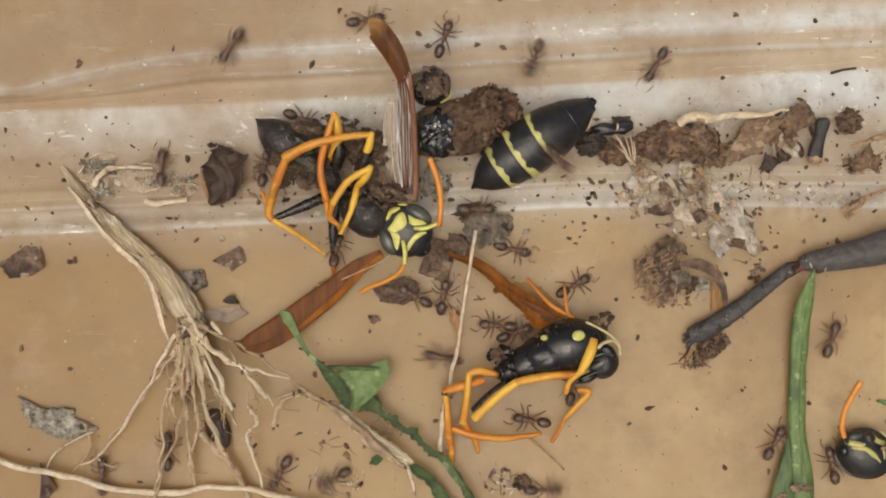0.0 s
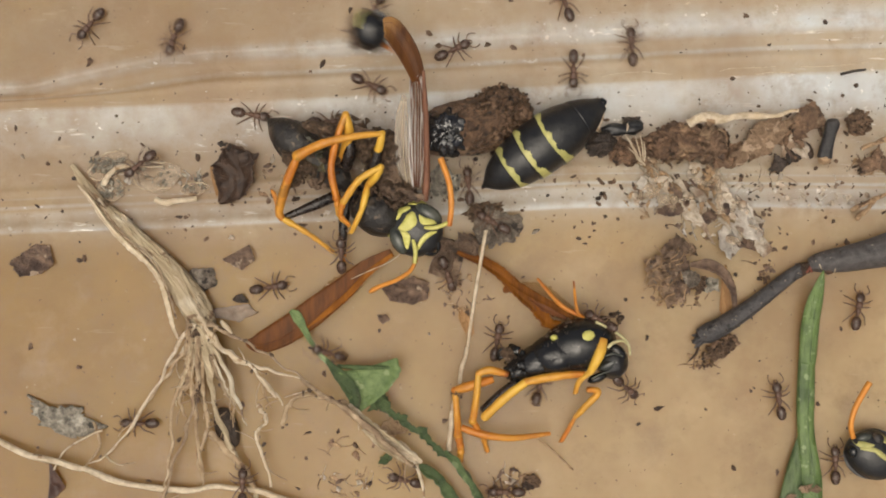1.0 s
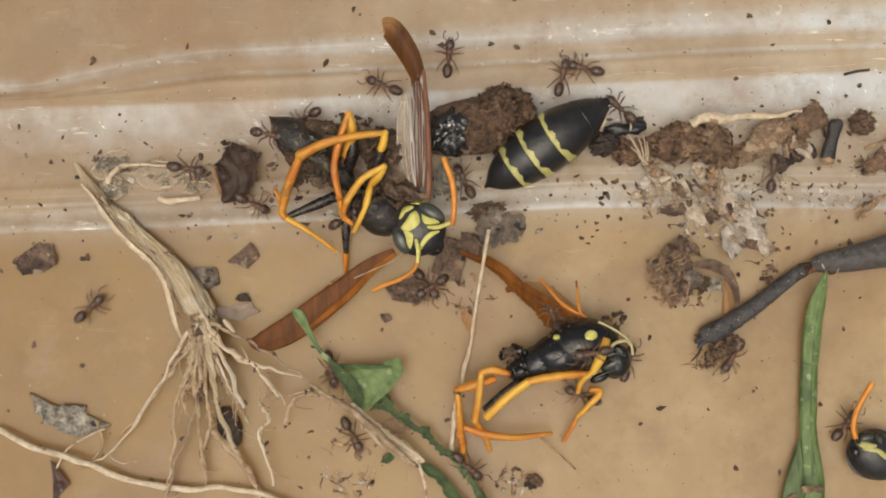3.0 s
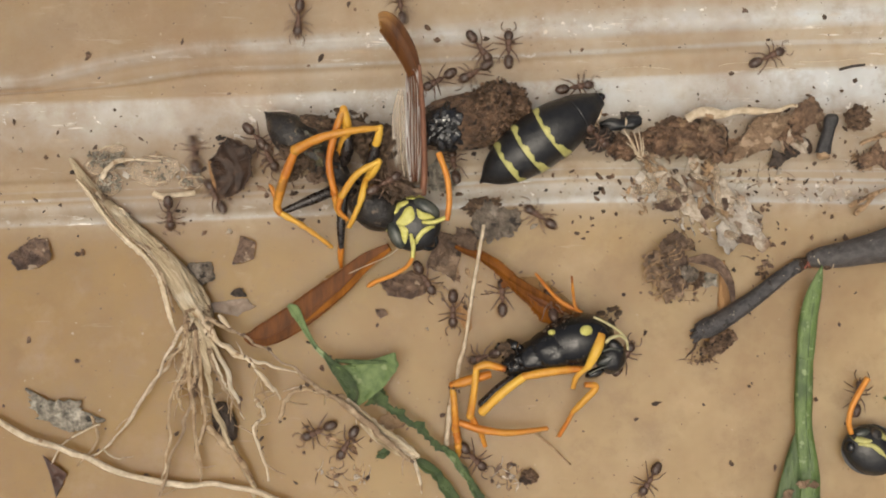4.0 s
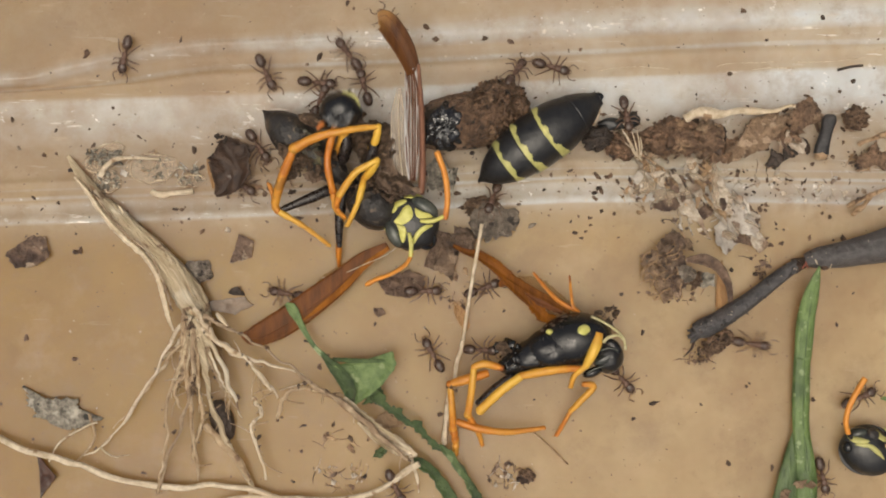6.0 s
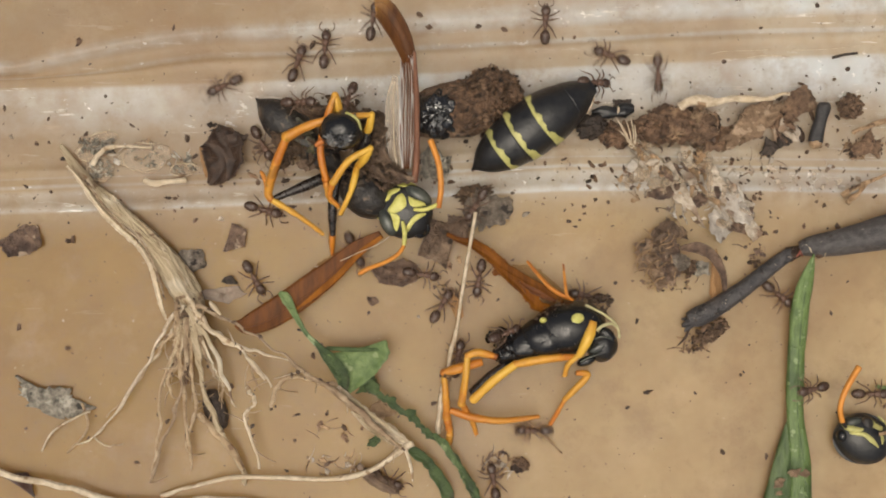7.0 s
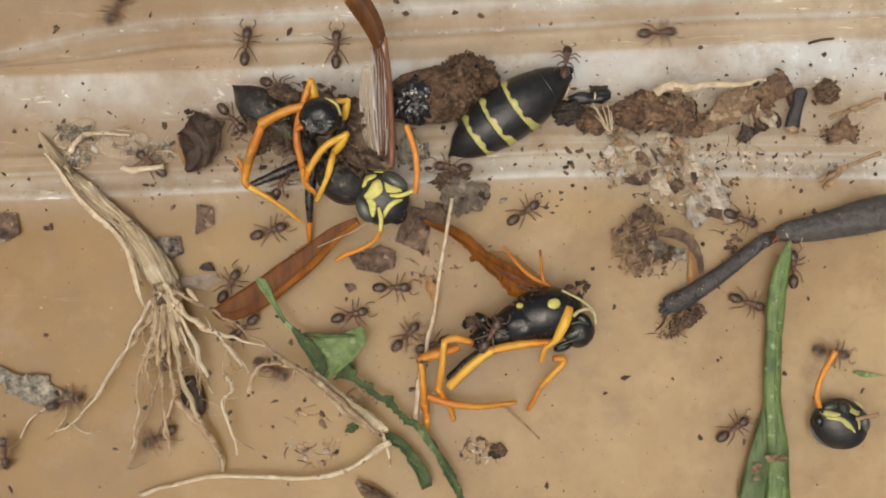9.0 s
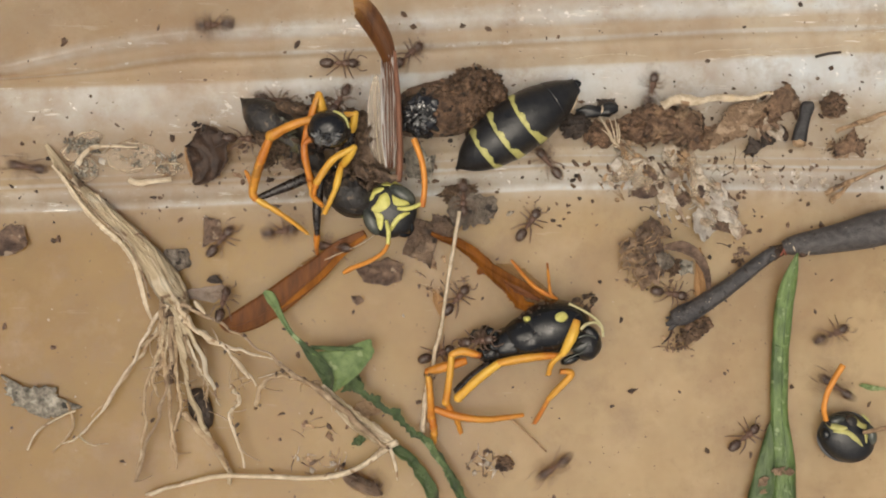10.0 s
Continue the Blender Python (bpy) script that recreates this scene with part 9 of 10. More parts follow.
    crawl(ants[17], [(0, 18.19, -10.74, 60), (0.5, 19.34, -10.29, 120), (0.7, 18.07, -8.30, 100), (1, 18.00, -8.39, 100), (1.2, 18.02, -7.26, 70), (1.266, 18.59, -7.14, 12), (1.5, 22.73, -6.30, 10), (1.7, 22.64, -4.53, 75), (1.85, 20.45, -4.13, 118), (2, 18.27, -3.73, 160), (2.2, 17.50, -4.44, 155), (2.35, 17.04, -4.13, 88), (2.5, 16.58, -3.82, 20), (2.665, 16.25, -4.36, -51), (2.83, 15.92, -4.90, -121), (4, 11.07, -12.84, -120), (4.25, 13.54, -12.91, -52), (4.5, 16.02, -12.99, 15), (4.7, 16.89, -12.84, 20), (5, 20.42, -10.15, 30), (5.2, 20.31, -10.60, 10), (5.321, 20.34, -10.75, -35), (5.442, 20.36, -10.89, -80), (6.3, 20.74, -13.05, -70), (6.367, 20.65, -12.97, -13), (6.434, 20.57, -12.90, 44), (6.5, 20.49, -12.82, 101), (6.89, 20.30, -9.00, 93), (6.945, 20.28, -8.74, 141), (7, 20.27, -8.48, 190), (7.2, 17.44, -12.46, 190), (7.35, 18.33, -12.28, 136), (7.5, 19.22, -12.11, 81), (7.6, 18.91, -12.35, 44), (7.7, 18.60, -12.59, 6), (8, 17.67, -12.19, 1), (8.2, 18.45, -12.24, -4), (8.35, 17.68, -12.21, -74), (8.5, 16.91, -12.18, -144), (8.567, 16.96, -11.91, -88), (8.633, 17.02, -11.64, -31), (8.7, 17.07, -11.37, 25), (9, 17.23, -11.61, 35), (9.055, 16.92, -11.54, 101), (9.11, 16.62, -11.47, 168), (9.39, 12.72, -10.62, 168), (9.445, 12.42, -10.55, 126), (9.5, 12.11, -10.48, 85), (9.89, 13.12, -4.22, 81), (9.945, 13.19, -3.80, 35), (10, 13.26, -3.37, -10)])
    crawl(ants[18], [(0, 21.42, -11.97, 100), (0.3, 21.00, -12.04, 90), (0.5, 21.35, -11.83, 90), (0.7, 21.21, -12.02, 90), (1, 21.09, -11.92, 90), (1.2, 21.08, -11.46, 90), (1.5, 21.37, -11.69, 90), (2, 21.05, -10.49, 90), (2.5, 21.08, -10.11, 90), (2.83, 21.24, -9.91, 51), (3.67, 22.26, -8.67, 51), (4, 22.42, -8.47, 80), (4.5, 22.60, -8.03, 70), (5, 22.56, -7.83, 70), (6.5, 22.60, -8.64, 6), (7, 23.51, -8.76, 0), (7.055, 23.42, -8.87, -65), (7.11, 23.33, -8.98, -129), (7.5, 21.99, -10.63, -135), (7.555, 21.76, -10.36, -182), (7.61, 21.54, -10.10, -230), (7.89, 18.68, -6.72, -230), (7.945, 18.46, -6.46, -162), (8, 18.23, -6.19, -94), (8.067, 18.17, -7.07, -34), (8.133, 18.11, -7.95, 26), (8.2, 18.05, -8.83, 86), (8.5, 21.29, -2.89, 86), (8.7, 20.87, -2.93, 110), (9, 20.56, -2.82, 90), (9.2, 20.46, -3.15, 90), (9.3, 19.81, -2.81, 149), (9.4, 19.16, -2.46, 207), (9.5, 18.51, -2.12, 265), (9.7, 18.58, -4.22, 265), (9.85, 20.39, -4.92, 325), (10, 22.20, -5.62, 385)])
    crawl(ants[19], [(0, -15.14, -11.20, 90), (0.234, -15.43, -9.77, 101), (0.3, -15.47, -9.57, 130), (0.4, -15.69, -9.54, 60), (0.5, -15.91, -9.51, -10), (0.6, -16.07, -9.56, -75), (0.7, -16.23, -9.60, -140), (1, -17.09, -9.65, -180), (1.2, -17.88, -9.72, -180), (1.5, -20.59, -10.86, -170), (1.537, -20.25, -10.81, -111), (1.573, -19.91, -10.76, -51), (1.61, -19.56, -10.72, 8), (1.89, -13.07, -9.80, 8), (1.945, -12.55, -9.73, 64), (2, -12.04, -9.66, 120), (2.1, -12.48, -10.39, 165), (2.2, -12.92, -11.11, 210), (2.266, -13.55, -10.76, 151), (2.5, -18.20, -8.17, 130), (2.7, -21.17, -4.54, 130), (2.821, -20.79, -4.19, 86), (2.942, -20.41, -3.83, 43), (3.8, -14.82, 1.35, 60), (4, -12.87, 2.42, 120), (4.39, -13.41, 8.21, 95), (4.427, -13.43, 8.47, 149), (4.463, -13.46, 8.74, 202), (4.5, -13.48, 9.00, 255), (4.567, -13.70, 9.06, 200), (4.633, -13.92, 9.13, 145), (4.7, -14.14, 9.19, 90), (4.766, -13.91, 9.67, 64), (5, -12.22, 13.20, 50), (5.048, -12.17, 13.10, -6), (5.095, -12.11, 13.00, -62), (5.338, -11.44, 11.76, -62), (5.433, -11.33, 11.56, -8), (5.528, -11.22, 11.36, -62), (5.867, -10.45, 9.93, -66), (6.205, -9.67, 8.49, -62), (6.3, -9.56, 8.29, -125), (6.367, -9.52, 8.35, -66), (6.434, -9.47, 8.40, -8), (6.5, -9.42, 8.46, 51), (6.8, -9.17, 9.24, 55), (7, -7.99, 8.96, 70), (7.1, -8.00, 9.34, 143), (7.2, -8.01, 9.73, 215), (7.266, -8.50, 10.08, 144), (7.434, -11.59, 12.31, 144), (7.5, -12.08, 12.66, 196), (7.61, -12.31, 11.80, 255), (8, -14.01, 5.50, 266), (8.11, -14.78, 4.78, 223), (8.39, -19.63, 0.22, 223), (8.445, -20.02, -0.14, 270), (8.5, -20.40, -0.50, 316), (8.61, -20.30, -1.67, 275), (8.89, -19.65, -9.10, 275), (8.945, -19.60, -9.68, 327), (9, -19.55, -10.27, 380), (9.036, -19.55, -10.67, 325), (9.072, -19.55, -11.08, 270), (9.327, -19.55, -17.00, 270), (10, -19.55, -17.00, 270)])
    crawl(ants[20], [(0, -18.74, -12.58, 90), (0.075, -19.01, -12.45, 50), (0.15, -19.28, -12.31, 10), (0.225, -19.55, -12.17, -30), (0.3, -19.81, -12.03, -70), (0.367, -18.80, -12.17, -17), (0.433, -17.78, -12.30, 37), (0.5, -16.77, -12.44, 90), (0.555, -16.45, -12.48, 42), (0.61, -16.12, -12.52, -7), (0.89, -12.03, -13.02, -7), (0.945, -11.70, -13.06, 42), (1, -11.38, -13.10, 90), (1.2, -12.17, -12.04, 80), (1.5, -12.36, -11.66, 70), (1.61, -11.91, -11.61, 6), (2, -8.65, -11.25, 20), (2.033, -8.65, -11.59, -35), (2.066, -8.65, -11.94, -90), (2.3, -8.65, -17.00, -90), (3.767, -4.03, -17.00, -150), (5.233, 0.60, -17.00, -210), (6.7, 5.22, -17.00, -270), (6.934, 5.22, -11.63, -270), (6.967, 5.22, -11.27, -225), (7, 5.22, -10.90, -180), (7.067, 4.78, -10.95, -125), (7.133, 4.34, -10.99, -70), (7.2, 3.91, -11.04, -15), (7.3, 3.88, -11.03, -74), (7.4, 3.85, -11.03, -134), (7.5, 3.83, -11.02, -194), (7.533, 3.83, -11.38, -142), (7.566, 3.83, -11.74, -90), (7.8, 3.83, -17.00, -90), (10, 3.83, -17.00, -90)])
    crawl(ants[21], [(0, -8.89, -12.21, 240), (0.066, -8.89, -12.78, 270), (0.3, -8.89, -17.00, 270), (2.386, 30.00, -20.00, 270), (4.471, 30.00, 20.00, 270), (6.557, 11.66, 17.00, 270), (7, 11.66, 8.81, 275), (7.2, 12.23, 6.65, 270), (7.5, 12.15, 3.20, 266), (7.6, 12.39, 2.29, 193), (7.7, 12.64, 1.38, 121), (7.766, 11.83, 1.49, 172), (8, 5.85, 2.31, 171), (8.05, 5.64, 2.36, 211), (8.1, 5.43, 2.41, 251), (8.15, 5.22, 2.46, 291), (8.2, 5.01, 2.52, 331), (8.5, 4.74, 2.35, 331), (8.537, 4.63, 2.37, 278), (8.573, 4.51, 2.38, 225), (8.61, 4.40, 2.40, 172), (9, 1.91, 2.77, 175), (9.25, 1.11, 2.95, 245), (9.5, 0.30, 3.13, 315), (9.89, 1.78, 1.94, 321), (10, 1.98, 1.78, 270)])
    crawl(ants[22], [(0, -5.91, -12.58, 210), (0.066, -5.91, -13.11, 270), (0.3, -5.91, -17.00, 270), (0.433, -30.00, -20.00, 270), (0.567, -30.00, 20.00, 270), (0.7, -15.11, 17.00, 270), (1, -15.11, 11.51, 250), (1.022, -15.11, 11.73, 197), (1.044, -15.11, 11.95, 143), (1.066, -15.11, 12.17, 90), (1.3, -15.11, 17.00, 90), (3.1, -30.00, 20.00, 90), (4.9, -30.00, -20.00, 90), (6.7, 2.94, -17.00, 90), (7, 2.94, -13.84, 100), (7.125, 2.94, -13.68, 138), (7.25, 2.93, -13.51, 176), (7.375, 2.93, -13.35, 214), (7.5, 2.93, -13.19, 251), (7.8, 2.93, -17.00, 270), (8.1, -5.58, -17.00, 210), (8.4, -14.10, -17.00, 150), (8.7, -22.61, -17.00, 90), (9, -22.61, -12.90, 90), (9.022, -22.61, -13.06, 30), (9.044, -22.61, -13.23, -30), (9.066, -22.61, -13.39, -90), (9.3, -22.61, -17.00, -90), (10, -22.61, -17.00, -90)])
    crawl(ants[23], [(0, 3.73, 0.03, -15), (0.167, 3.65, 0.08, 42), (0.334, 3.57, 0.13, 98), (0.5, 3.49, 0.18, 155), (1, 2.27, 1.41, 150), (1.055, 2.43, 1.86, 110), (1.11, 2.59, 2.31, 70), (1.5, 4.97, 8.95, 75), (1.7, 5.02, 9.46, 50), (2, 5.41, 9.02, 90), (2.2, 5.23, 8.51, 90), (2.5, 5.42, 8.90, 85), (2.7, 5.49, 9.44, 90), (3.35, 6.06, 8.98, 50), (4, 6.64, 8.53, 10), (4.11, 7.29, 7.98, -40), (4.39, 11.42, 4.46, -40), (4.5, 12.07, 3.91, -90), (4.537, 12.05, 4.05, -147), (4.573, 12.03, 4.20, -204), (4.61, 12.01, 4.34, -261), (4.89, 11.59, 7.07, -261), (4.945, 11.56, 7.28, -221), (5, 11.53, 7.50, -180), (5.2, 9.77, 7.95, -190), (5.475, 9.72, 7.64, -152), (5.75, 9.68, 7.34, -115), (6.025, 9.63, 7.04, -78), (6.3, 9.59, 6.74, -40), (6.367, 9.56, 6.86, 17), (6.434, 9.54, 6.97, 74), (6.5, 9.52, 7.09, 131), (6.566, 9.59, 7.27, 68), (6.734, 10.06, 8.39, 68), (6.8, 10.13, 8.57, 95), (7, 9.20, 9.56, 160), (7.087, 9.20, 10.45, 90), (7.396, 9.20, 17.00, 90), (7.529, 30.00, 20.00, 90), (7.595, 28.75, 6.61, 135), (7.662, 27.50, -6.78, 180), (8, 20.69, -6.78, 196), (8.1, 21.86, -5.10, 136), (8.2, 23.04, -3.42, 76), (8.5, 23.47, -5.18, 46), (8.6, 23.16, -4.51, -25), (8.7, 22.84, -3.85, -95), (8.85, 22.72, -5.56, -52), (9, 22.59, -7.27, -10), (9.5, 17.36, -11.52, 40), (9.7, 17.33, -11.47, 45), (10, 17.47, -11.35, 40)])
    crawl(ants[24], [(0, 1.73, 2.19, 0), (0.3, 0.51, 2.71, -20), (0.5, 0.56, 2.80, -20), (0.6, 1.01, 2.40, 30), (0.7, 1.46, 1.99, 80), (1, 0.87, 3.40, 95), (1.2, 0.70, 4.85, 100), (1.3, 0.69, 4.80, 157), (1.4, 0.68, 4.76, 214), (1.5, 0.68, 4.71, 270), (1.75, 0.62, 3.01, 320), (2, 0.56, 1.31, 370), (2.25, 1.01, 1.70, 415), (2.5, 1.45, 2.10, 460), (2.7, 0.90, 3.10, 480), (4, 0.20, 4.03, 460), (4.5, 1.00, 4.16, 445), (5, -0.46, 3.73, 440), (5.286, -1.15, 4.61, 488), (6.014, -5.49, 10.15, 488), (6.3, -6.18, 11.03, 435), (6.5, -6.82, 10.33, 446), (6.8, -5.54, 10.06, 480), (7, -6.46, 9.74, 445), (7.385, -6.46, 17.00, 450), (7.49, 1.10, 17.00, 390), (7.595, 8.65, 17.00, 330), (7.7, 16.21, 17.00, 270), (7.934, 16.21, 12.60, 270), (7.967, 16.21, 12.30, 320), (8, 16.21, 12.00, 371), (8.2, 19.38, 11.88, 351), (8.35, 19.27, 10.11, 398), (8.5, 19.16, 8.33, 446), (8.548, 19.66, 8.33, 403), (8.595, 20.16, 8.33, 360), (8.934, 27.50, 8.33, 360), (10, 27.50, 8.33, 360)])
    crawl(ants[25], [(0, 5.42, -13.26, 0), (0.033, 5.42, -13.48, -45), (0.066, 5.42, -13.71, -90), (0.3, 5.42, -17.00, -90), (1.433, -30.00, -20.00, -90), (2.567, -30.00, 20.00, -90), (3.7, -8.31, 17.00, -90), (4, -8.31, 12.29, -95), (4.11, -7.79, 11.77, -45), (4.39, -4.46, 8.50, -45), (4.445, -4.20, 8.24, -100), (4.5, -3.94, 7.98, -155), (4.75, -3.60, 7.84, -227), (5, -3.25, 7.71, -300), (5.1, -3.61, 8.13, -230), (5.2, -3.96, 8.56, -160), (5.75, -4.41, 8.45, -220), (6.3, -4.85, 8.34, -280), (6.5, -4.65, 8.20, -299), (6.667, -4.78, 7.74, -356), (6.833, -4.92, 7.29, -413), (7, -5.06, 6.84, -470), (7.05, -5.47, 7.21, -508), (7.1, -5.88, 7.59, -545), (7.15, -6.29, 7.96, -582), (7.2, -6.70, 8.34, -620), (7.5, -5.43, 8.11, -639), (7.89, -6.42, 12.10, -616), (8, -6.55, 12.64, -669), (8.067, -7.11, 12.41, -613), (8.133, -7.66, 12.18, -556), (8.2, -8.22, 11.94, -499), (8.266, -8.35, 11.64, -474), (8.5, -9.30, 9.48, -459), (8.567, -9.35, 9.40, -400), (8.633, -9.40, 9.31, -340), (8.7, -9.45, 9.22, -280), (9, -9.49, 9.15, -275), (9.2, -9.70, 8.81, -280), (9.5, -9.73, 9.04, -280), (9.555, -9.66, 8.92, -349), (9.61, -9.58, 8.81, -418), (9.89, -8.66, 7.32, -418), (10, -8.51, 7.09, -370)])
    crawl(ants[26], [(0, 3.88, -4.64, 20), (0.167, 4.06, -4.80, -40), (0.334, 4.23, -4.96, -100), (0.5, 4.41, -5.12, -160), (0.555, 4.43, -5.27, -121), (0.61, 4.45, -5.43, -82), (0.89, 4.72, -7.36, -82), (0.927, 4.73, -7.47, -28), (0.963, 4.75, -7.57, 26), (1, 4.76, -7.67, 80), (1.167, 6.88, -7.07, 20), (1.333, 9.00, -6.48, -40), (1.5, 11.12, -5.88, -100), (1.7, 9.45, -9.93, -155), (1.85, 8.10, -10.69, -227), (2, 6.74, -11.45, -300), (2.5, 8.60, -8.73, -320), (2.665, 8.21, -8.57, -261), (2.83, 7.82, -8.41, -202), (3.67, 2.88, -6.37, -202), (4, 2.10, -6.05, -160), (4.167, 2.17, -6.03, -101), (4.333, 2.23, -6.01, -43), (4.5, 2.29, -5.99, 15), (4.7, 2.38, -6.16, 10), (5, 2.53, -6.11, 10), (6.5, 1.64, -5.75, -4), (7, 3.18, -5.54, 20), (7.1, 2.70, -5.33, -45), (7.2, 2.22, -5.13, -110), (7.35, 2.00, -5.78, -49), (7.5, 1.79, -6.43, 11), (8, 2.39, -6.03, 61), (8.2, 2.99, -6.17, 11), (8.3, 2.68, -6.28, 67), (8.4, 2.37, -6.39, 124), (8.5, 2.06, -6.51, 181), (9, 0.89, -6.93, 200), (9.067, 0.04, -7.58, 144), (9.133, -0.82, -8.24, 87), (9.2, -1.68, -8.89, 30), (9.5, 0.69, -7.18, 20), (10, 0.50, -6.85, 20)])
    crawl(ants[27], [(0, 7.11, -7.66, 80), (0.5, 7.49, -7.37, 60), (0.75, 8.35, -7.36, 10), (1, 9.22, -7.34, -40), (1.5, 9.03, -7.27, -30), (2, 9.66, -6.21, 0), (2.25, 9.58, -6.27, 40), (2.5, 9.51, -6.32, 80), (4, 9.49, -6.38, 60), (4.5, 9.52, -6.25, 60), (4.75, 9.26, -6.47, 5), (5, 9.00, -6.68, -50), (5.2, 8.84, -7.04, -100), (6.3, 10.27, -7.30, -35), (6.5, 10.72, -6.44, -34), (6.65, 10.03, -7.23, -97), (6.8, 9.34, -8.03, -160), (7, 8.08, -3.50, -190), (7.125, 8.19, -3.56, -230), (7.25, 8.30, -3.63, -269), (7.375, 8.41, -3.69, -309), (7.5, 8.53, -3.75, -349), (8, 8.52, -4.12, -349), (8.5, 8.49, -3.31, -414), (8.537, 8.38, -3.17, -473), (8.573, 8.26, -3.03, -532), (8.61, 8.15, -2.88, -591), (8.89, 5.96, -0.19, -591), (8.945, 5.79, 0.03, -638), (9, 5.62, 0.24, -685), (9.2, 5.36, -0.08, -685), (9.5, 5.86, 0.25, -710), (9.7, 5.79, 0.53, -710), (10, 5.53, 0.27, -665)])
    crawl(ants[28], [(0, 1.40, 17.00, -90), (3.682, 1.40, 17.00, -90), (3.93, 1.40, 11.55, -90), (4, 1.40, 10.81, -50), (4.2, 1.38, 10.76, -80), (4.434, 2.37, 9.29, -56), (4.5, 2.51, 9.09, -20), (5, 2.60, 7.75, 0), (5.286, 2.71, 7.92, 57), (6.014, 3.39, 8.99, 57), (6.3, 3.50, 9.16, -5), (6.5, 5.82, 7.68, 21), (6.533, 5.80, 7.79, 61), (6.566, 5.78, 7.89, 101), (6.8, 5.46, 9.46, 85), (7, 5.50, 11.22, 90), (7.1, 4.65, 11.29, 30), (7.2, 3.80, 11.37, -30), (7.275, 4.21, 11.46, 9), (7.35, 4.63, 11.56, 48), (7.425, 5.04, 11.66, 87), (7.5, 5.45, 11.75, 126), (7.61, 4.71, 11.62, 190), (7.89, 0.05, 10.83, 190), (7.945, -0.32, 10.76, 140), (8, -0.69, 10.70, 91), (8.25, -1.01, 11.02, 51), (8.5, -1.33, 11.34, 11), (8.75, -2.95, 10.18, 50), (9, -4.57, 9.03, 90), (9.11, -4.09, 9.35, 33), (9.39, -1.01, 11.35, 33), (9.5, -0.53, 11.67, -30), (9.6, -0.48, 10.55, -87), (9.7, -0.43, 9.44, -145), (9.8, -0.67, 9.44, -203), (9.9, -0.91, 9.45, -261), (10, -1.15, 9.45, -320)])
    crawl(ants[29], [(0, 8.11, 17.00, -90), (0.2, 8.11, 17.00, -90), (0.434, 8.11, 13.99, -90), (0.467, 8.11, 13.79, -52), (0.5, 8.11, 13.58, -15), (0.6, 6.83, 13.21, 53), (0.7, 5.54, 12.84, 120), (1, 6.08, 13.28, 110), (1.3, 6.08, 17.00, 90), (2.1, 3.13, 17.00, 30), (2.9, 0.18, 17.00, -30), (3.7, -2.77, 17.00, -90), (3.934, -2.77, 13.29, -90), (3.956, -2.77, 13.12, -147), (3.978, -2.77, 12.95, -203), (4, -2.77, 12.78, -260), (4.1, -4.02, 12.45, -317), (4.2, -5.28, 12.11, -375), (4.3, -4.58, 12.30, -435), (4.4, -3.89, 12.49, -495), (4.5, -3.20, 12.68, -555), (4.61, -3.73, 12.34, -507), (4.89, -7.11, 10.18, -507), (5, -7.64, 9.84, -570), (5.1, -7.86, 9.35, -640), (5.2, -8.07, 8.86, -710), (6.5, -6.96, 8.48, -739), (6.555, -6.99, 8.37, -783), (6.61, -7.03, 8.26, -827), (6.89, -7.44, 6.88, -827), (6.945, -7.48, 6.77, -773), (7, -7.51, 6.66, -720), (7.5, -7.72, 6.86, -719), (7.7, -7.09, 6.78, -719), (8, -7.72, 7.10, -709), (8.5, -7.59, 6.83, -729), (8.7, -7.90, 6.91, -730), (9, -7.64, 7.01, -740), (9.5, -7.57, 6.91, -730), (9.89, -5.02, 6.82, -722), (9.945, -4.84, 6.82, -781), (10, -4.67, 6.81, -840)])
    crawl(ants[30], [(0, 27.50, 9.73, 180), (0.2, 27.50, 9.73, 180), (0.434, 22.18, 9.73, 180), (0.467, 21.81, 9.73, 110), (0.5, 21.45, 9.73, 40), (0.566, 22.18, 9.73, 0), (0.8, 27.50, 9.73, 0), (1.1, 30.00, 20.00, 0), (1.4, -30.00, 20.00, 0), (1.7, -27.50, -1.53, 0), (1.934, -24.09, -1.53, 0), (1.967, -23.85, -1.53, 40), (2, -23.62, -1.53, 80), (2.11, -22.66, -0.74, 40), (2.39, -16.62, 4.30, 40), (2.427, -16.30, 4.56, 91), (2.463, -15.98, 4.83, 143), (2.5, -15.66, 5.09, 195), (2.567, -15.36, 5.02, 254), (2.634, -15.07, 4.96, 312), (2.7, -14.78, 4.89, 370), (3.35, -15.09, 3.34, 320), (4, -15.39, 1.79, 270), (4.067, -15.74, 1.87, 210), (4.133, -16.08, 1.94, 150), (4.2, -16.42, 2.02, 90), (4.266, -16.60, 2.17, 140), (4.434, -17.73, 3.13, 140), (4.5, -17.91, 3.28, 110), (4.61, -17.57, 3.62, 45), (5, -15.10, 6.10, 40), (5.165, -14.80, 5.84, -0), (5.33, -14.50, 5.59, -41), (6.5, -10.13, 1.84, -19), (6.8, -10.18, 1.78, -10), (7, -9.92, 1.12, -15), (7.2, -9.81, 1.01, -10), (7.5, -9.66, 0.99, 11), (7.7, -9.14, 1.03, 11), (8, -9.36, 1.09, 11), (8.5, -9.22, -0.09, -14), (8.7, -9.95, 0.37, -30), (8.934, -8.56, -0.69, -37), (9, -8.37, -0.83, 20), (9.2, -8.25, -0.73, 15), (9.5, -8.28, -0.32, 10), (10, -11.39, -0.77, 50)])
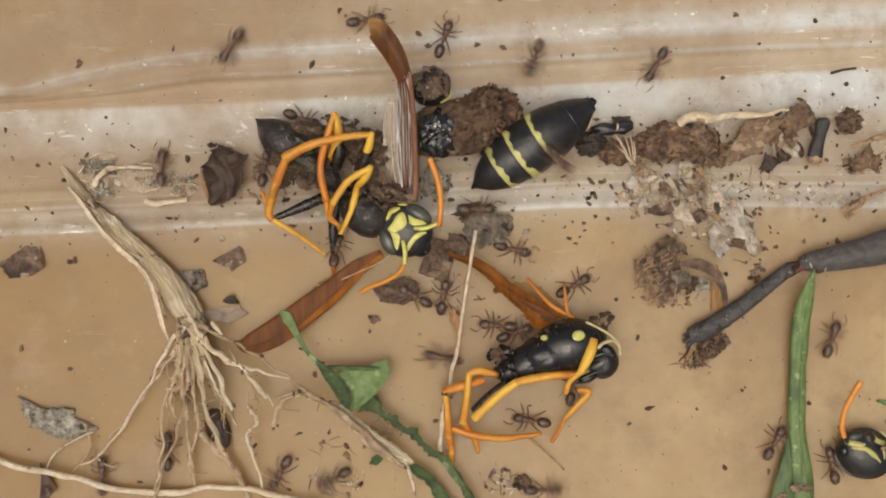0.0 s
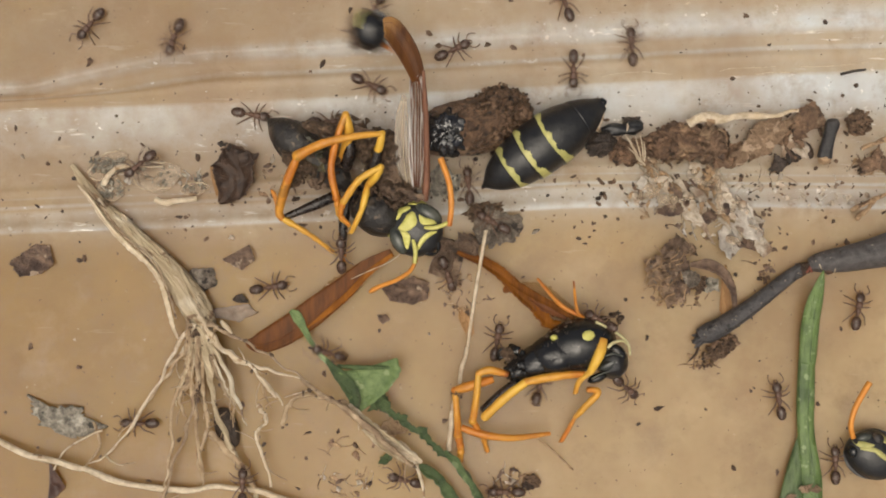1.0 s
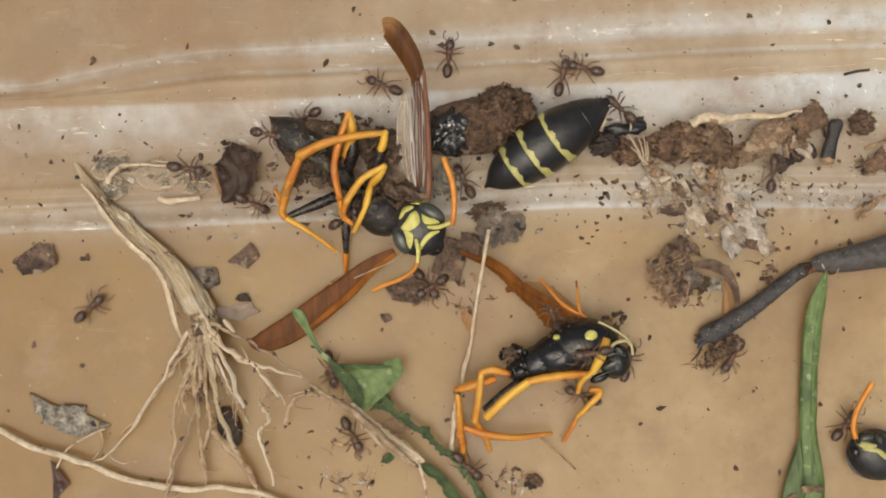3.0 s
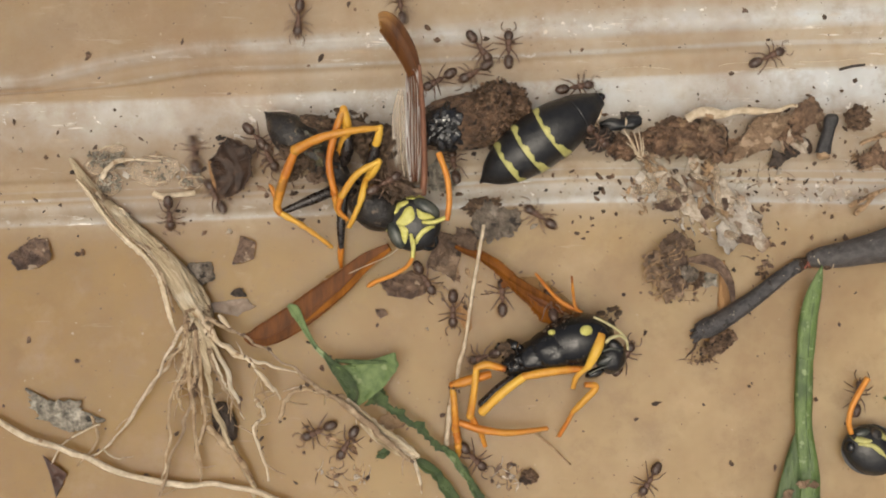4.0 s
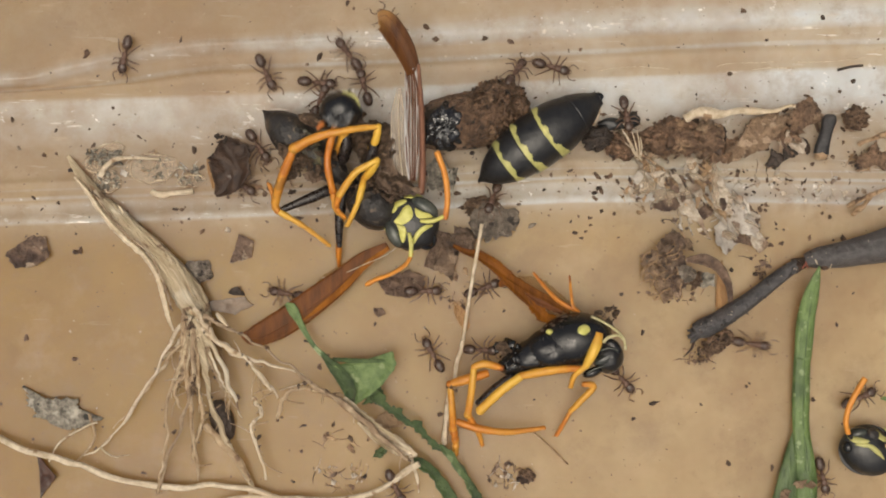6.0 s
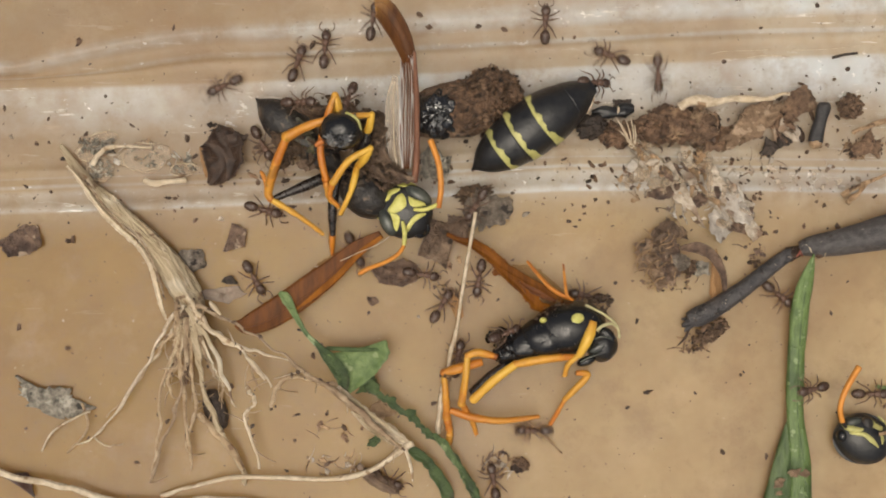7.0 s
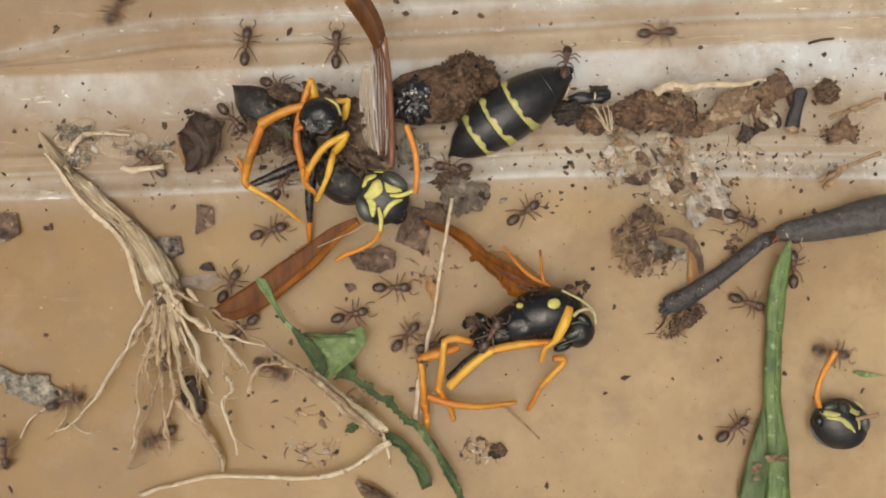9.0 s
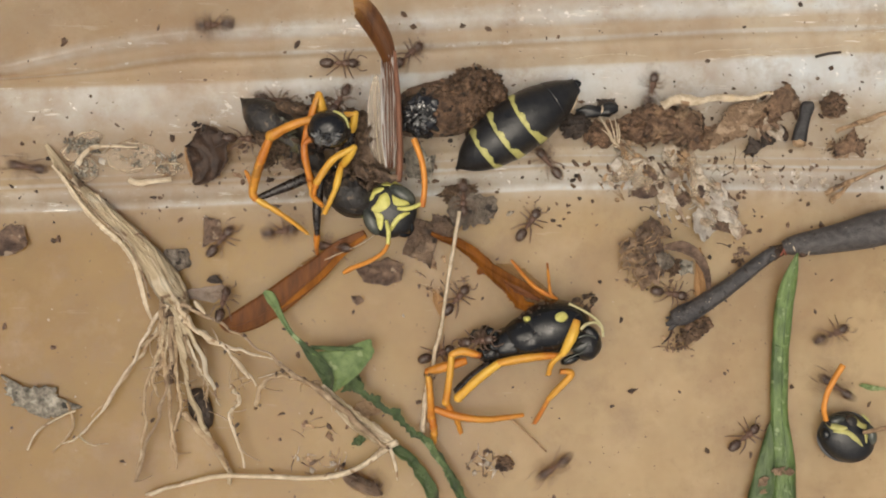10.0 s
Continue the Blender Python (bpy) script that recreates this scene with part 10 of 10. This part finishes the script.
    crawl(ants[31], [(0, -18.37, 17.00, -90), (0.156, -18.37, 17.00, -90), (0.424, -18.37, 11.19, -90), (0.5, -18.37, 10.40, -125), (0.555, -18.45, 10.51, -180), (0.61, -18.52, 10.62, -235), (0.89, -19.49, 11.98, -235), (0.945, -19.56, 12.09, -182), (1, -19.64, 12.20, -130), (1.2, -21.35, 10.84, -155), (1.5, -22.52, 9.87, -150), (1.566, -23.12, 9.87, -180), (1.8, -27.50, 9.87, -180), (1.867, -30.00, 20.00, -180), (1.933, 30.00, 20.00, -180), (2, 27.50, -2.29, -180), (2.39, 16.53, -2.29, -180), (2.445, 15.78, -2.29, -225), (2.5, 15.03, -2.29, -270), (2.7, 14.08, -2.71, -200), (3.558, 8.68, 0.54, -211), (3.8, 7.94, 0.98, -140), (3.9, 6.46, 1.21, -178), (4, 4.99, 1.44, -215), (4.067, 4.72, 1.60, -158), (4.133, 4.46, 1.76, -101), (4.2, 4.20, 1.92, -45), (4.5, 4.24, 1.41, -35), (4.7, 4.18, 1.82, -60), (4.8, 4.13, 1.90, -115), (4.9, 4.07, 1.98, -170), (5, 4.02, 2.06, -225), (5.2, 2.94, 2.86, -220), (5.475, 2.75, 2.71, -182), (5.75, 2.55, 2.55, -145), (6.025, 2.35, 2.40, -108), (6.3, 2.16, 2.24, -70), (6.5, 4.66, 0.59, 1), (6.65, 4.51, 1.06, 43), (6.8, 4.36, 1.53, 85), (6.85, 3.75, 1.53, 124), (6.9, 3.13, 1.53, 163), (6.95, 2.51, 1.52, 202), (7, 1.89, 1.52, 240), (7.1, 1.25, 2.17, 170), (7.2, 0.62, 2.82, 100), (7.5, 0.45, 4.78, 91), (7.555, -0.04, 4.61, 145), (7.61, -0.53, 4.43, 200), (7.89, -6.70, 2.22, 200), (8, -7.68, 1.87, 261), (8.2, -9.29, 1.22, 196), (8.434, -11.79, -0.36, 212), (8.5, -12.13, -0.58, 181), (8.555, -11.98, -0.91, 238), (8.61, -11.82, -1.24, 295), (8.89, -9.88, -5.40, 295), (8.945, -9.72, -5.73, 258), (9, -9.57, -6.06, 220), (9.5, -2.89, -1.82, 165), (9.89, -7.53, -0.33, 162), (9.927, -7.74, -0.27, 111), (9.963, -7.95, -0.20, 61), (10, -8.16, -0.13, 10)])


motions()
